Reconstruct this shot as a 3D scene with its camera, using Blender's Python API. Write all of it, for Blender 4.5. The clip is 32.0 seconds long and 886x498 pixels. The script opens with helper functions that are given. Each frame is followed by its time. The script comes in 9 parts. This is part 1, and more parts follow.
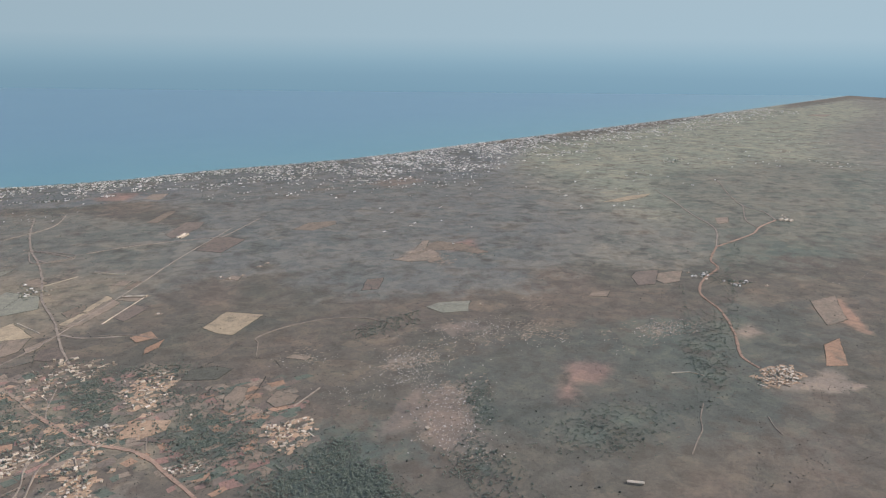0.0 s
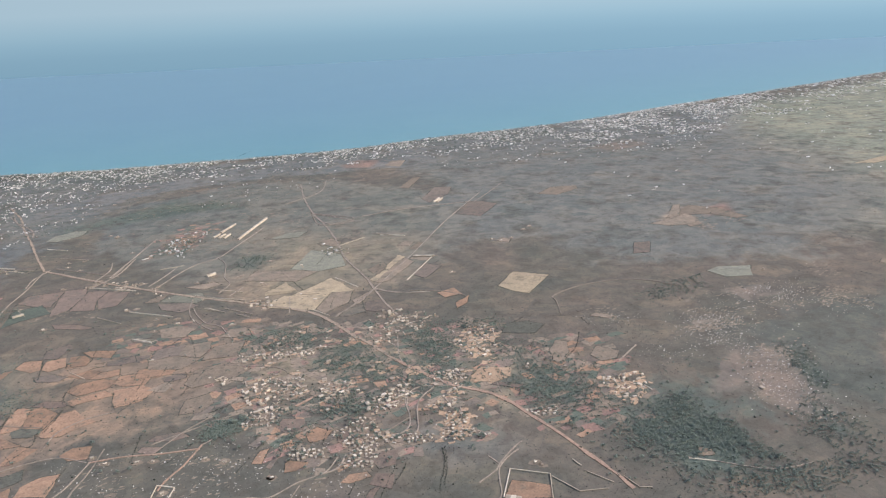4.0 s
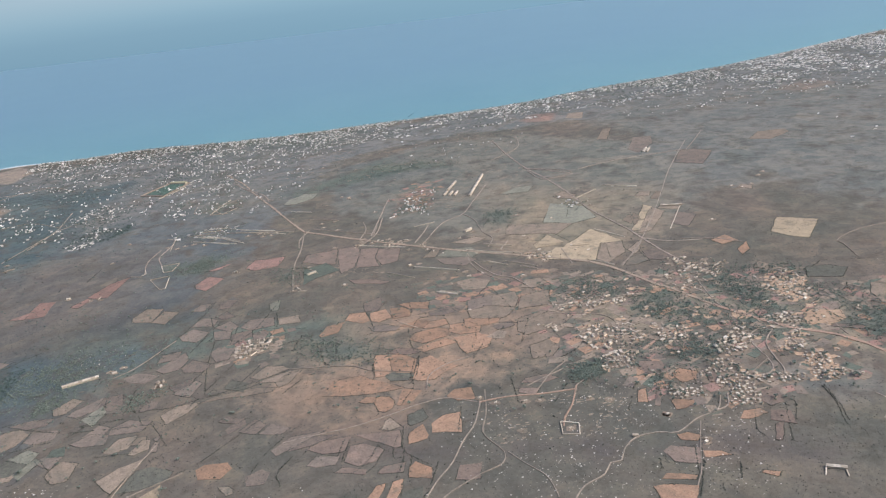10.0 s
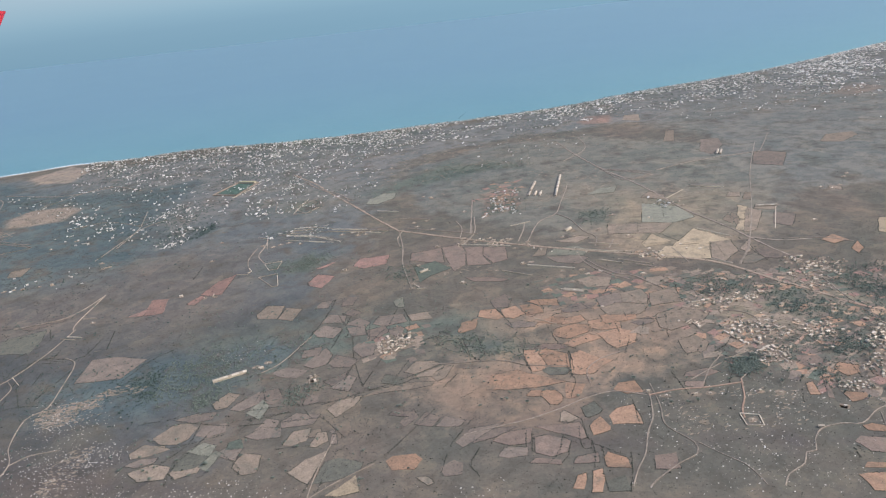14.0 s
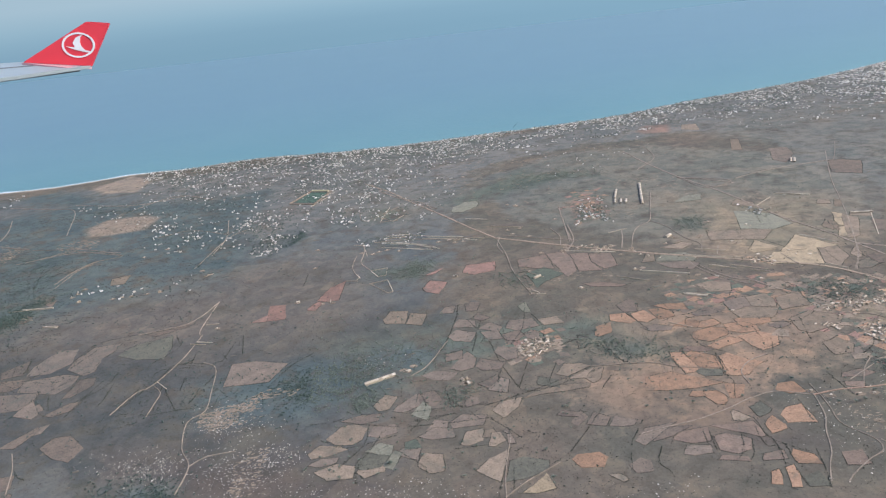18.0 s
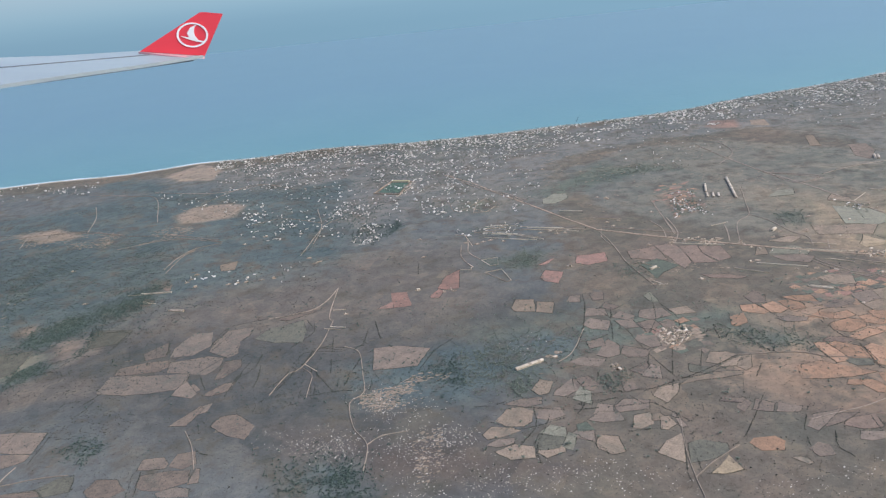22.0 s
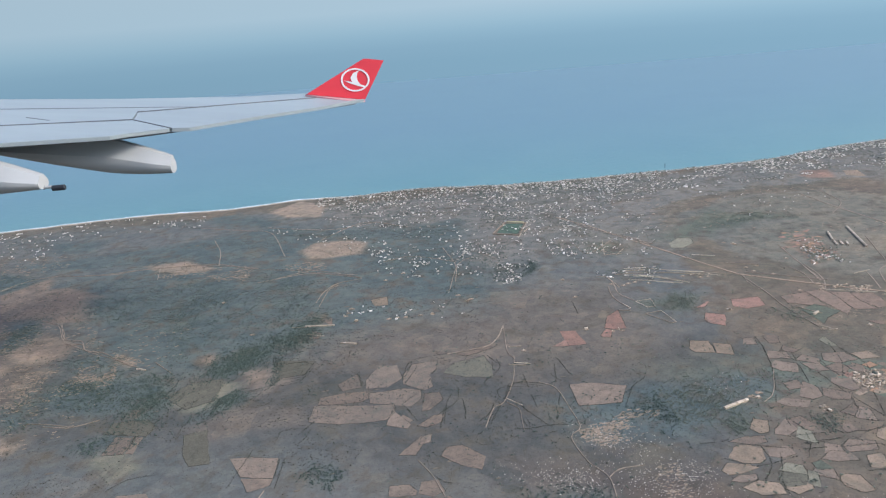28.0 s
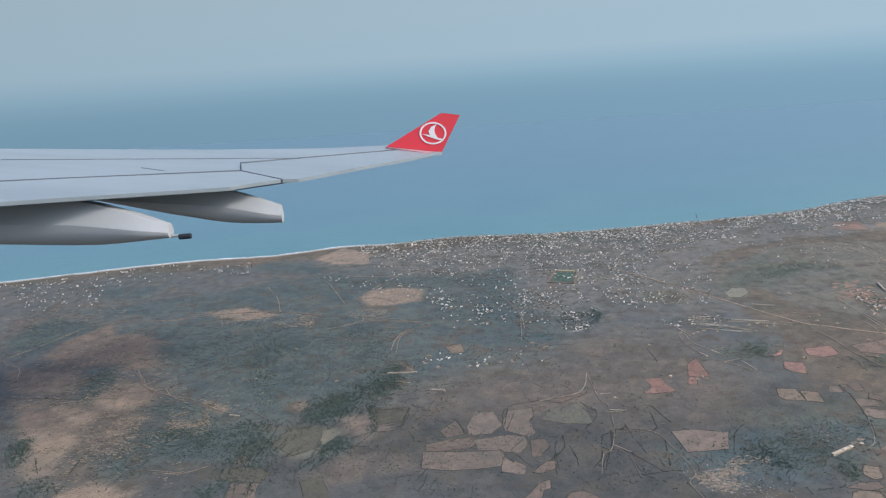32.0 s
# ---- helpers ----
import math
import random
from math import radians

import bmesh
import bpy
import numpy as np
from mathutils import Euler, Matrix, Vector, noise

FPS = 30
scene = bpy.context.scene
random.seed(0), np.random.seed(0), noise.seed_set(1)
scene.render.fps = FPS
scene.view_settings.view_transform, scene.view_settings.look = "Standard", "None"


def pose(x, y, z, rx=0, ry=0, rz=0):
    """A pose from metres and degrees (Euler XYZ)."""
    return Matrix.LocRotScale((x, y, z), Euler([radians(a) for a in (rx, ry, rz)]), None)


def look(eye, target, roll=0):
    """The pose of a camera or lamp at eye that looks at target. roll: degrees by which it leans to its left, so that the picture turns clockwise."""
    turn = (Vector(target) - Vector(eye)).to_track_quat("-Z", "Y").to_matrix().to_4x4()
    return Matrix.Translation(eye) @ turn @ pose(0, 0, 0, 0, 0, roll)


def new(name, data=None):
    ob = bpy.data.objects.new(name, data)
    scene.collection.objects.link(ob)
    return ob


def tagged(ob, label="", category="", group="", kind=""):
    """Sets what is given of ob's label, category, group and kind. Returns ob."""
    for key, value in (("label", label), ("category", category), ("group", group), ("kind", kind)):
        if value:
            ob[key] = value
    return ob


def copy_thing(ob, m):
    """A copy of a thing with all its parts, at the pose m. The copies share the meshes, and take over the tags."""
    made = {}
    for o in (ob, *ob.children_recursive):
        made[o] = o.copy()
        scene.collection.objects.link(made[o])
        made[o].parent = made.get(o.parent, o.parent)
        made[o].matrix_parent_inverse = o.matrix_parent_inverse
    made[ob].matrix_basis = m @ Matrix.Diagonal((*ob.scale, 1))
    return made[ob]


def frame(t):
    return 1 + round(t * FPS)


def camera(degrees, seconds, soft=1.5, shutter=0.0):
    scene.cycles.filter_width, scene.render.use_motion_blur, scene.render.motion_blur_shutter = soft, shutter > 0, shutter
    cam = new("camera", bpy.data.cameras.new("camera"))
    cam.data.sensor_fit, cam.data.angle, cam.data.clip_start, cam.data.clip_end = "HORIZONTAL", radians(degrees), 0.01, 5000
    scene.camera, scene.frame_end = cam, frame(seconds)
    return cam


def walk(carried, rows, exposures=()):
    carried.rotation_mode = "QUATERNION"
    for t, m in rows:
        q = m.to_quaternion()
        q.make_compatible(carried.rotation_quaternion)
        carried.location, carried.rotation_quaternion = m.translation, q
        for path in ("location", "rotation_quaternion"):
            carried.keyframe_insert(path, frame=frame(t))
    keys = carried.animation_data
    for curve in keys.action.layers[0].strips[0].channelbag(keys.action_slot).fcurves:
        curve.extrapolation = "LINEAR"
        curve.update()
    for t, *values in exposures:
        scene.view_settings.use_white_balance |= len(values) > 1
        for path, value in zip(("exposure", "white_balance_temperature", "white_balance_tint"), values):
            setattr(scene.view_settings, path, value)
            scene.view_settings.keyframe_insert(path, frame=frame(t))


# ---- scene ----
# ---- camera: a side window of a climbing airliner, looking out over the coast ----
cam = camera(63.41, 32.0, soft=1.25)


def eye_at(t):
    s = t - 16.0
    return Vector((-34.0 * s + 0.02956 * s * s, -0.08258 * s * s, 321.77 + 4.0151 * s + 0.03372 * s * s))


def aim(t, yaw, pitch, roll):
    turn = Matrix.Rotation(radians(yaw), 4, "Z") @ Matrix.Rotation(radians(90 + pitch), 4, "X") @ Matrix.Rotation(radians(roll), 4, "Z")
    return Matrix.Translation(eye_at(t)) @ turn


VIEWS = [
    (0, -23.86, -15.34, 0.53),
    (0.5, -24.06, -16.20, 1.41),
    (1, -23.89, -16.93, 1.62),
    (1.5, -21.81, -17.31, 1.04),
    (2, -19.20, -17.84, 0.49),
    (2.5, -17.57, -18.21, -0.00),
    (3, -16.62, -18.33, -0.19),
    (3.5, -15.39, -18.31, -0.77),
    (4, -10.78, -18.03, -2.76),
    (4.5, -10.64, -18.00, -2.62),
    (6.5, -8.52, -19.65, -3.42),
    (7, -7.89, -20.20, -4.09),
    (7.5, -7.06, -20.60, -4.95),
    (8, -6.31, -20.86, -5.54),
    (8.5, -5.57, -21.05, -6.00),
    (9, -4.82, -21.03, -6.47),
    (9.5, -4.15, -21.05, -6.76),
    (10, -3.74, -21.04, -6.94),
    (10.5, -3.39, -20.98, -7.00),
    (11, -3.20, -20.97, -7.03),
    (11.5, -3.24, -20.94, -6.91),
    (12, -3.38, -20.93, -6.85),
    (12.5, -3.65, -20.95, -6.78),
    (13, -3.98, -20.95, -6.67),
    (13.5, -4.29, -20.92, -6.55),
    (14, -4.59, -20.94, -6.46),
    (14.5, -4.87, -20.96, -6.41),
    (16.5, -6.00, -20.82, -6.05),
    (17, -5.78, -20.65, -6.17),
    (17.5, -5.48, -20.50, -6.30),
    (18, -5.04, -20.18, -6.43),
    (18.5, -5.01, -19.88, -6.44),
    (19, -4.76, -19.65, -6.48),
    (19.5, -4.71, -19.54, -6.46),
    (20, -4.77, -19.53, -6.42),
    (20.5, -4.65, -19.58, -6.29),
    (21, -4.71, -19.86, -6.09),
    (21.5, -4.67, -20.46, -5.88),
    (22, -4.54, -20.75, -5.86),
    (22.5, -4.69, -20.87, -5.44),
    (23, -5.11, -21.12, -5.08),
    (23.5, -5.42, -21.42, -4.81),
    (24, -5.52, -21.78, -4.61),
    (24.5, -5.80, -22.15, -4.48),
    (26.5, -6.64, -21.43, -3.88),
    (27, -6.56, -20.69, -3.95),
    (27.5, -4.89, -19.94, -4.42),
    (28, -4.33, -17.57, -4.57),
    (28.5, -4.27, -15.09, -4.68),
    (29, -4.42, -14.95, -4.64),
    (29.5, -4.61, -14.71, -4.56),
    (30, -4.66, -14.49, -4.32),
    (30.5, -4.87, -14.35, -4.08),
    (31, -5.17, -14.29, -3.92),
    (31.5, -5.52, -14.20, -3.83),
    (32, -5.92, -14.00, -3.74),
]
walk(cam, [(t, aim(t, yaw, pitch, roll)) for t, yaw, pitch, roll in VIEWS],
     [(0, 0.34, 6150, 10), (1, 0.60, 6120, 10), (2, 0.60, 6100, 10), (9, 0.58, 6080, 10), (19, 0.59, 5980, 10), (24, 0.58, 5950, 10), (28, 0.60, 5980, 10), (29, 0.40, 6000, 10), (30, 0.37, 6000, 10), (32, 0.37, 5980, 10)])

# ---- light: a high, hazy sun and a pale sky ----
SUN_AZ, SUN_EL = radians(12), radians(33)      # azimuth from +x towards -y, elevation
world = bpy.data.worlds.new("sky")
scene.world = world
world.use_nodes = True
wn, wl = world.node_tree.nodes, world.node_tree.links
wn.clear()
sky = wn.new("ShaderNodeTexSky")
sky.sky_type, sky.sun_disc = "NISHITA", False
sky.sun_elevation, sky.sun_rotation = SUN_EL, radians(90) + SUN_AZ
sky.air_density, sky.dust_density, sky.ozone_density = 1.0, 3.0, 1.5
where = wn.new("ShaderNodeTexCoord")
height = wn.new("ShaderNodeSeparateXYZ")
wl.new(where.outputs["Generated"], height.inputs[0])
band = wn.new("ShaderNodeValToRGB")            # distant sea, then the haze bank on the horizon
shift = wn.new("ShaderNodeMath")
shift.operation, shift.use_clamp = "MULTIPLY_ADD", True
shift.inputs[1].default_value, shift.inputs[2].default_value = 2.0, 0.5
wl.new(height.outputs["Z"], shift.inputs[0])
wl.new(shift.outputs[0], band.inputs[0])
ramp = band.color_ramp
ramp.elements[0].position, ramp.elements[0].color = 0.30, (0.152, 0.247, 0.310, 1)
ramp.elements[1].position, ramp.elements[1].color = 0.72, (0.292, 0.366, 0.403, 1)
for spot, colour in ((0.40, (0.159, 0.257, 0.319, 1)), (0.44, (0.173, 0.271, 0.333, 1)), (0.47, (0.198, 0.299, 0.358, 1)), (0.495, (0.229, 0.328, 0.381, 1)), (0.54, (0.282, 0.367, 0.410, 1))):
    stop = ramp.elements.new(spot)
    stop.color = colour
glare = wn.new("ShaderNodeMath")               # the haze is brighter towards the sun
glare.operation = "MULTIPLY_ADD"
glare.inputs[1].default_value, glare.inputs[2].default_value = 0.15, 1.0
wl.new(height.outputs["X"], glare.inputs[0])
lift = wn.new("ShaderNodeMath")                # the haze thins out upwards into the open sky
lift.operation, lift.use_clamp = "MULTIPLY_ADD", True
lift.inputs[1].default_value, lift.inputs[2].default_value = 4.0, -0.9
wl.new(height.outputs["Z"], lift.inputs[0])
haze, open_sky, both = wn.new("ShaderNodeBackground"), wn.new("ShaderNodeBackground"), wn.new("ShaderNodeMixShader")
wl.new(band.outputs[0], haze.inputs[0])
wl.new(sky.outputs[0], open_sky.inputs[0])
wl.new(glare.outputs[0], haze.inputs[1])
open_sky.inputs[1].default_value = 0.19
wl.new(lift.outputs[0], both.inputs[0])
wl.new(haze.outputs[0], both.inputs[1])
wl.new(open_sky.outputs[0], both.inputs[2])
wl.new(both.outputs[0], wn.new("ShaderNodeOutputWorld").inputs[0])

lamp = bpy.data.lights.new("sun", "SUN")
lamp.energy, lamp.angle, lamp.color = 1.9, radians(9.0), (1.0, 0.93, 0.84)
sun = new("sun", lamp)
toward = Vector((math.cos(SUN_EL) * math.cos(SUN_AZ), -math.cos(SUN_EL) * math.sin(SUN_AZ), math.sin(SUN_EL)))
sun.matrix_world = look(toward * 900, (0, 0, 0))

# ---- materials ----
def material(name, rough=0.9, metal=0.0, spec=0.3):
    m = bpy.data.materials.new(name)
    m.use_nodes = True
    n, l = m.node_tree.nodes, m.node_tree.links
    b = n["Principled BSDF"]
    b.inputs["Roughness"].default_value, b.inputs["Metallic"].default_value = rough, metal
    b.inputs["Specular IOR Level"].default_value = spec
    return m, n, l, b


def noise_node(n, l, scale, detail=4.0, rough=0.55, at=None, distort=0.0):
    t = n.new("ShaderNodeTexNoise")
    t.inputs["Scale"].default_value, t.inputs["Detail"].default_value = scale, detail
    t.inputs["Roughness"].default_value, t.inputs["Distortion"].default_value = rough, distort
    if at is not None:
        l.new(at, t.inputs["Vector"])
    return t.outputs["Fac"]


def ramp_node(n, l, fac, stops):
    r = n.new("ShaderNodeValToRGB")
    e = r.color_ramp.elements
    e[0].position, e[0].color = stops[0][0], (*stops[0][1], 1)
    e[1].position, e[1].color = stops[-1][0], (*stops[-1][1], 1)
    for spot, colour in stops[1:-1]:
        e.new(spot).color = (*colour, 1)
    l.new(fac, r.inputs[0])
    return r.outputs[0]


def blend(n, l, fac, a, b, kind="MIX"):
    x = n.new("ShaderNodeMix")
    x.data_type, x.blend_type = "RGBA", kind
    for sock, value in ((x.inputs[0], fac), (x.inputs[6], a), (x.inputs[7], b)):
        if isinstance(value, (int, float)):
            sock.default_value = value
        elif isinstance(value, tuple):
            sock.default_value = (*value, 1)
        else:
            l.new(value, sock)
    return x.outputs[2]


def place(n):
    return n.new("ShaderNodeTexCoord").outputs["Object"]


def bump(n, l, b, fac, strength, distance):
    k = n.new("ShaderNodeBump")
    k.inputs["Strength"].default_value, k.inputs["Distance"].default_value = strength, distance
    l.new(fac, k.inputs["Height"])
    l.new(k.outputs[0], b.inputs["Normal"])


def grey(v):
    return (v, v, v)


def attribute(n, name, kind):
    t = n.new("ShaderNodeAttribute")
    t.attribute_name = name
    return t.outputs[kind]


def calc(n, l, op, a, b, clamp=False):
    t = n.new("ShaderNodeMath")
    t.operation, t.use_clamp = op, clamp
    for sock, value in ((t.inputs[0], a), (t.inputs[1], b)):
        if isinstance(value, (int, float)):
            sock.default_value = value
        else:
            l.new(value, sock)
    return t.outputs[0]


# dry savanna: brown burnt scrub, olive grass and bare laterite in patches of many sizes
GROUND, n, l, b = material("savanna", 0.95, 0, 0.1)
at = place(n)
big = noise_node(n, l, 0.0035, 6, 0.6, at, 0.4)
mid = noise_node(n, l, 0.018, 8, 0.65, at, 0.3)
small = noise_node(n, l, 0.05, 9, 0.68, at, 0.5)
fine = noise_node(n, l, 0.30, 6, 0.75, at)
c1 = ramp_node(n, l, big, [(0.34, (0.116, 0.113, 0.091)), (0.46, (0.139, 0.124, 0.098)), (0.56, (0.163, 0.131, 0.103)), (0.68, (0.188, 0.147, 0.112))])
c2 = ramp_node(n, l, mid, [(0.30, (0.108, 0.104, 0.085)), (0.43, (0.139, 0.122, 0.096)), (0.58, (0.165, 0.132, 0.103)), (0.74, (0.224, 0.170, 0.124))])
tuft = ramp_node(n, l, noise_node(n, l, 0.9, 3, 0.6, at), [(0.30, grey(0.70)), (0.40, grey(1.0)), (0.64, grey(1.0)), (0.74, grey(1.2))])
c3 = ramp_node(n, l, fine, [(0.30, grey(0.84)), (0.50, grey(1.0)), (0.72, grey(1.16))])
c4 = ramp_node(n, l, small, [(0.40, grey(0.80)), (0.47, grey(0.97)), (0.53, grey(1.03)), (0.60, (1.22, 1.18, 1.12))])
def plots(scale, warp):
    """Faint outlines of old plots and grazing patches: uneven cells of slightly different tone."""
    bend = n.new("ShaderNodeVectorMath")
    bend.operation = "MULTIPLY_ADD"
    push = n.new("ShaderNodeTexNoise")
    push.inputs["Scale"].default_value, push.inputs["Detail"].default_value = scale * 1.6, 5
    l.new(at, push.inputs["Vector"])
    l.new(push.outputs["Color"], bend.inputs[0])
    bend.inputs[1].default_value = (warp, warp, 0)
    l.new(at, bend.inputs[2])
    cell = n.new("ShaderNodeTexVoronoi")
    cell.inputs["Scale"].default_value = scale
    l.new(bend.outputs[0], cell.inputs["Vector"])
    pick = n.new("ShaderNodeSeparateXYZ")
    l.new(cell.outputs["Color"], pick.inputs[0])
    return pick.outputs[0]


c5 = ramp_node(n, l, plots(0.022, 40), [(0.0, (0.84, 0.88, 0.88)), (0.4, grey(0.97)), (0.75, (1.05, 1.02, 0.99)), (1.0, (1.18, 1.12, 1.06))])
c6 = ramp_node(n, l, plots(0.075, 16), [(0.0, (0.88, 0.91, 0.91)), (0.6, grey(1.0)), (1.0, (1.12, 1.09, 1.04))])
rag = calc(n, l, "ADD", calc(n, l, "MULTIPLY", calc(n, l, "SUBTRACT", mid, 0.5), 2.6), calc(n, l, "MULTIPLY", calc(n, l, "SUBTRACT", small, 0.5), 1.8))
w2 = calc(n, l, "MULTIPLY", calc(n, l, "ADD", attribute(n, "cover_weight", "Fac"), rag), 1.7, True)
base = blend(n, l, calc(n, l, "MULTIPLY", w2, 0.9), blend(n, l, 0.5, c1, c2), attribute(n, "cover", "Color"))
base = blend(n, l, 0.75, blend(n, l, 0.75, base, c5, "MULTIPLY"), c6, "MULTIPLY")
l.new(blend(n, l, 0.9, blend(n, l, 0.9, blend(n, l, 0.7, base, c4, "MULTIPLY"), c3, "MULTIPLY"), tuft, "MULTIPLY"), b.inputs["Base Color"])
bump(n, l, b, fine, 0.5, 0.5)


def soil(name, pale, dark, scale=0.05):
    m, n, l, b = material(name, 0.95, 0, 0.1)
    at = place(n)
    weeds = tuple(0.45 * d + 0.55 * g for d, g in zip(dark, (0.13, 0.13, 0.105)))
    base = ramp_node(n, l, noise_node(n, l, scale, 8, 0.7, at, 0.4), [(0.33, weeds), (0.46, dark), (0.72, pale)])
    fine = noise_node(n, l, 0.7, 5, 0.7, at)
    spot = ramp_node(n, l, fine, [(0.30, grey(0.72)), (0.5, grey(1.0)), (0.72, grey(1.2))])
    odd = n.new("ShaderNodeObjectInfo")
    tint = ramp_node(n, l, odd.outputs["Random"], [(0.0, grey(0.82)), (1.0, grey(1.12))])
    worn = ramp_node(n, l, noise_node(n, l, 0.16, 6, 0.7, at, 0.8), [(0.30, (0.74, 0.76, 0.78)), (0.5, grey(1.0)), (0.72, (1.16, 1.13, 1.10))])
    base = blend(n, l, 1.0, base, worn, "MULTIPLY")
    l.new(blend(n, l, 1.0, blend(n, l, 1.0, base, spot, "MULTIPLY"), tint, "MULTIPLY"), b.inputs["Base Color"])
    bump(n, l, b, fine, 0.4, 0.25)
    return m


SOIL = {
    "tan": soil("dry_tan_soil", (0.315, 0.238, 0.172), (0.245, 0.190, 0.140)),
    "russet": soil("russet_fallow_soil", (0.265, 0.190, 0.145), (0.205, 0.152, 0.119)),
    "pale": soil("pale_sandy_soil", (0.475, 0.362, 0.236), (0.375, 0.288, 0.190)),
    "orange": soil("orange_laterite_soil", (0.425, 0.256, 0.163), (0.31, 0.197, 0.130)),
    "red": soil("red_laterite_soil", (0.37, 0.215, 0.165), (0.27, 0.170, 0.135)),
    "dun": soil("dun_stubble", (0.215, 0.175, 0.132), (0.170, 0.143, 0.110)),
    "clay": soil("reddish_clay_soil", (0.35, 0.235, 0.185), (0.26, 0.188, 0.155)),
    "mute": soil("grey_brown_fallow", (0.230, 0.178, 0.138), (0.170, 0.140, 0.114)),
    "sage": soil("grey_green_grass", (0.270, 0.250, 0.185), (0.222, 0.207, 0.156)),
    "brown": soil("brown_fallow_soil", (0.252, 0.193, 0.149), (0.196, 0.154, 0.122)),
    "olive": soil("olive_stubble", (0.165, 0.151, 0.114), (0.132, 0.124, 0.097)),
    "green": soil("green_crop", (0.155, 0.164, 0.122), (0.118, 0.130, 0.100)),
    "dark": soil("burnt_dark_soil", (0.132, 0.114, 0.098), (0.096, 0.088, 0.080)),
}
ROAD = soil("laterite_road", (0.45, 0.295, 0.205), (0.34, 0.225, 0.16), 0.1)
TRACK = soil("sandy_track", (0.41, 0.322, 0.245), (0.30, 0.24, 0.185), 0.12)
ASPHALT = soil("worn_pale_asphalt", (0.50, 0.375, 0.265), (0.38, 0.285, 0.205), 0.1)
SAND = soil("beach_sand", (0.52, 0.46, 0.38), (0.40, 0.34, 0.27), 0.03)

SEA, n, l, b = material("sea_water", 0.28, 0, 0.5)
at = place(n)
swell = noise_node(n, l, 0.004, 5, 0.6, at, 0.5)
open_sea = ramp_node(n, l, swell, [(0.3, (0.083, 0.185, 0.252)), (0.7, (0.097, 0.204, 0.267))])
shoal = ramp_node(n, l, swell, [(0.3, (0.086, 0.222, 0.244)), (0.7, (0.112, 0.250, 0.262))])
l.new(blend(n, l, attribute(n, "depth", "Fac"), shoal, open_sea), b.inputs["Base Color"])
bump(n, l, b, noise_node(n, l, 0.06, 6, 0.6, at), 0.35, 1.5)


def leafy(name, pale, dark):
    m, n, l, b = material(name, 0.85, 0, 0.15)
    isle = n.new("ShaderNodeNewGeometry").outputs["Random Per Island"]
    tone = ramp_node(n, l, isle, [(0.0, dark), (1.0, pale)])
    grain = ramp_node(n, l, noise_node(n, l, 1.2, 5, 0.7, place(n)), [(0.3, grey(0.7)), (0.7, grey(1.2))])
    l.new(blend(n, l, 1.0, tone, grain, "MULTIPLY"), b.inputs["Base Color"])
    return m


LEAF = leafy("dusty_green_leaves", (0.196, 0.212, 0.164), (0.148, 0.170, 0.138))
THICKET = leafy("dark_coastal_thicket", (0.112, 0.142, 0.116), (0.068, 0.096, 0.080))
SCRUB = leafy("dry_scrub_leaves", (0.100, 0.098, 0.076), (0.064, 0.068, 0.054))
HEDGE = leafy("dark_hedge_leaves", (0.098, 0.100, 0.078), (0.064, 0.070, 0.056))
BARK, n, l, b = material("bark", 0.9, 0, 0.1)
l.new(ramp_node(n, l, noise_node(n, l, 3.0, 5, 0.6, place(n)), [(0.3, (0.10, 0.08, 0.06)), (0.7, (0.17, 0.135, 0.10))]), b.inputs["Base Color"])


def wall_paint(name, pale, dark, rough=0.85, random_part=True):
    m, n, l, b = material(name, rough, 0, 0.25)
    at = place(n)
    dirt = noise_node(n, l, 0.8, 6, 0.65, at)
    tone = ramp_node(n, l, dirt, [(0.28, dark), (0.62, pale)])
    odd = n.new("ShaderNodeNewGeometry").outputs["Random Per Island"] if not random_part else n.new("ShaderNodeObjectInfo").outputs["Random"]
    tint = ramp_node(n, l, odd, [(0.0, (0.62, 0.58, 0.54)), (0.45, (0.82, 0.78, 0.73)), (0.72, (1.0, 0.98, 0.95)), (1.0, (1.36, 1.36, 1.36))])
    l.new(blend(n, l, 1.0, tone, tint, "MULTIPLY"), b.inputs["Base Color"])
    return m


WALL = wall_paint("whitewashed_plaster", (0.68, 0.575, 0.44), (0.52, 0.43, 0.325))
WALL_MUD = wall_paint("cement_block", (0.44, 0.355, 0.27), (0.32, 0.255, 0.195))
ROOF_TIN = wall_paint("corrugated_tin", (0.58, 0.49, 0.385), (0.42, 0.35, 0.275), 0.6)
ROOF_RUST = wall_paint("rusty_tin", (0.43, 0.335, 0.26), (0.32, 0.245, 0.19), 0.8)
TOWN = wall_paint("town_plaster", (0.86, 0.82, 0.75), (0.64, 0.59, 0.53), 0.85, False)
TOWN_ROOF = wall_paint("town_roofs", (0.80, 0.76, 0.70), (0.54, 0.49, 0.43), 0.7, False)
VILLAGE = wall_paint("village_plaster", (0.68, 0.57, 0.435), (0.51, 0.42, 0.32), 0.85, False)
VILLAGE_ROOF = wall_paint("village_roofs", (0.58, 0.485, 0.38), (0.42, 0.345, 0.27), 0.7, False)

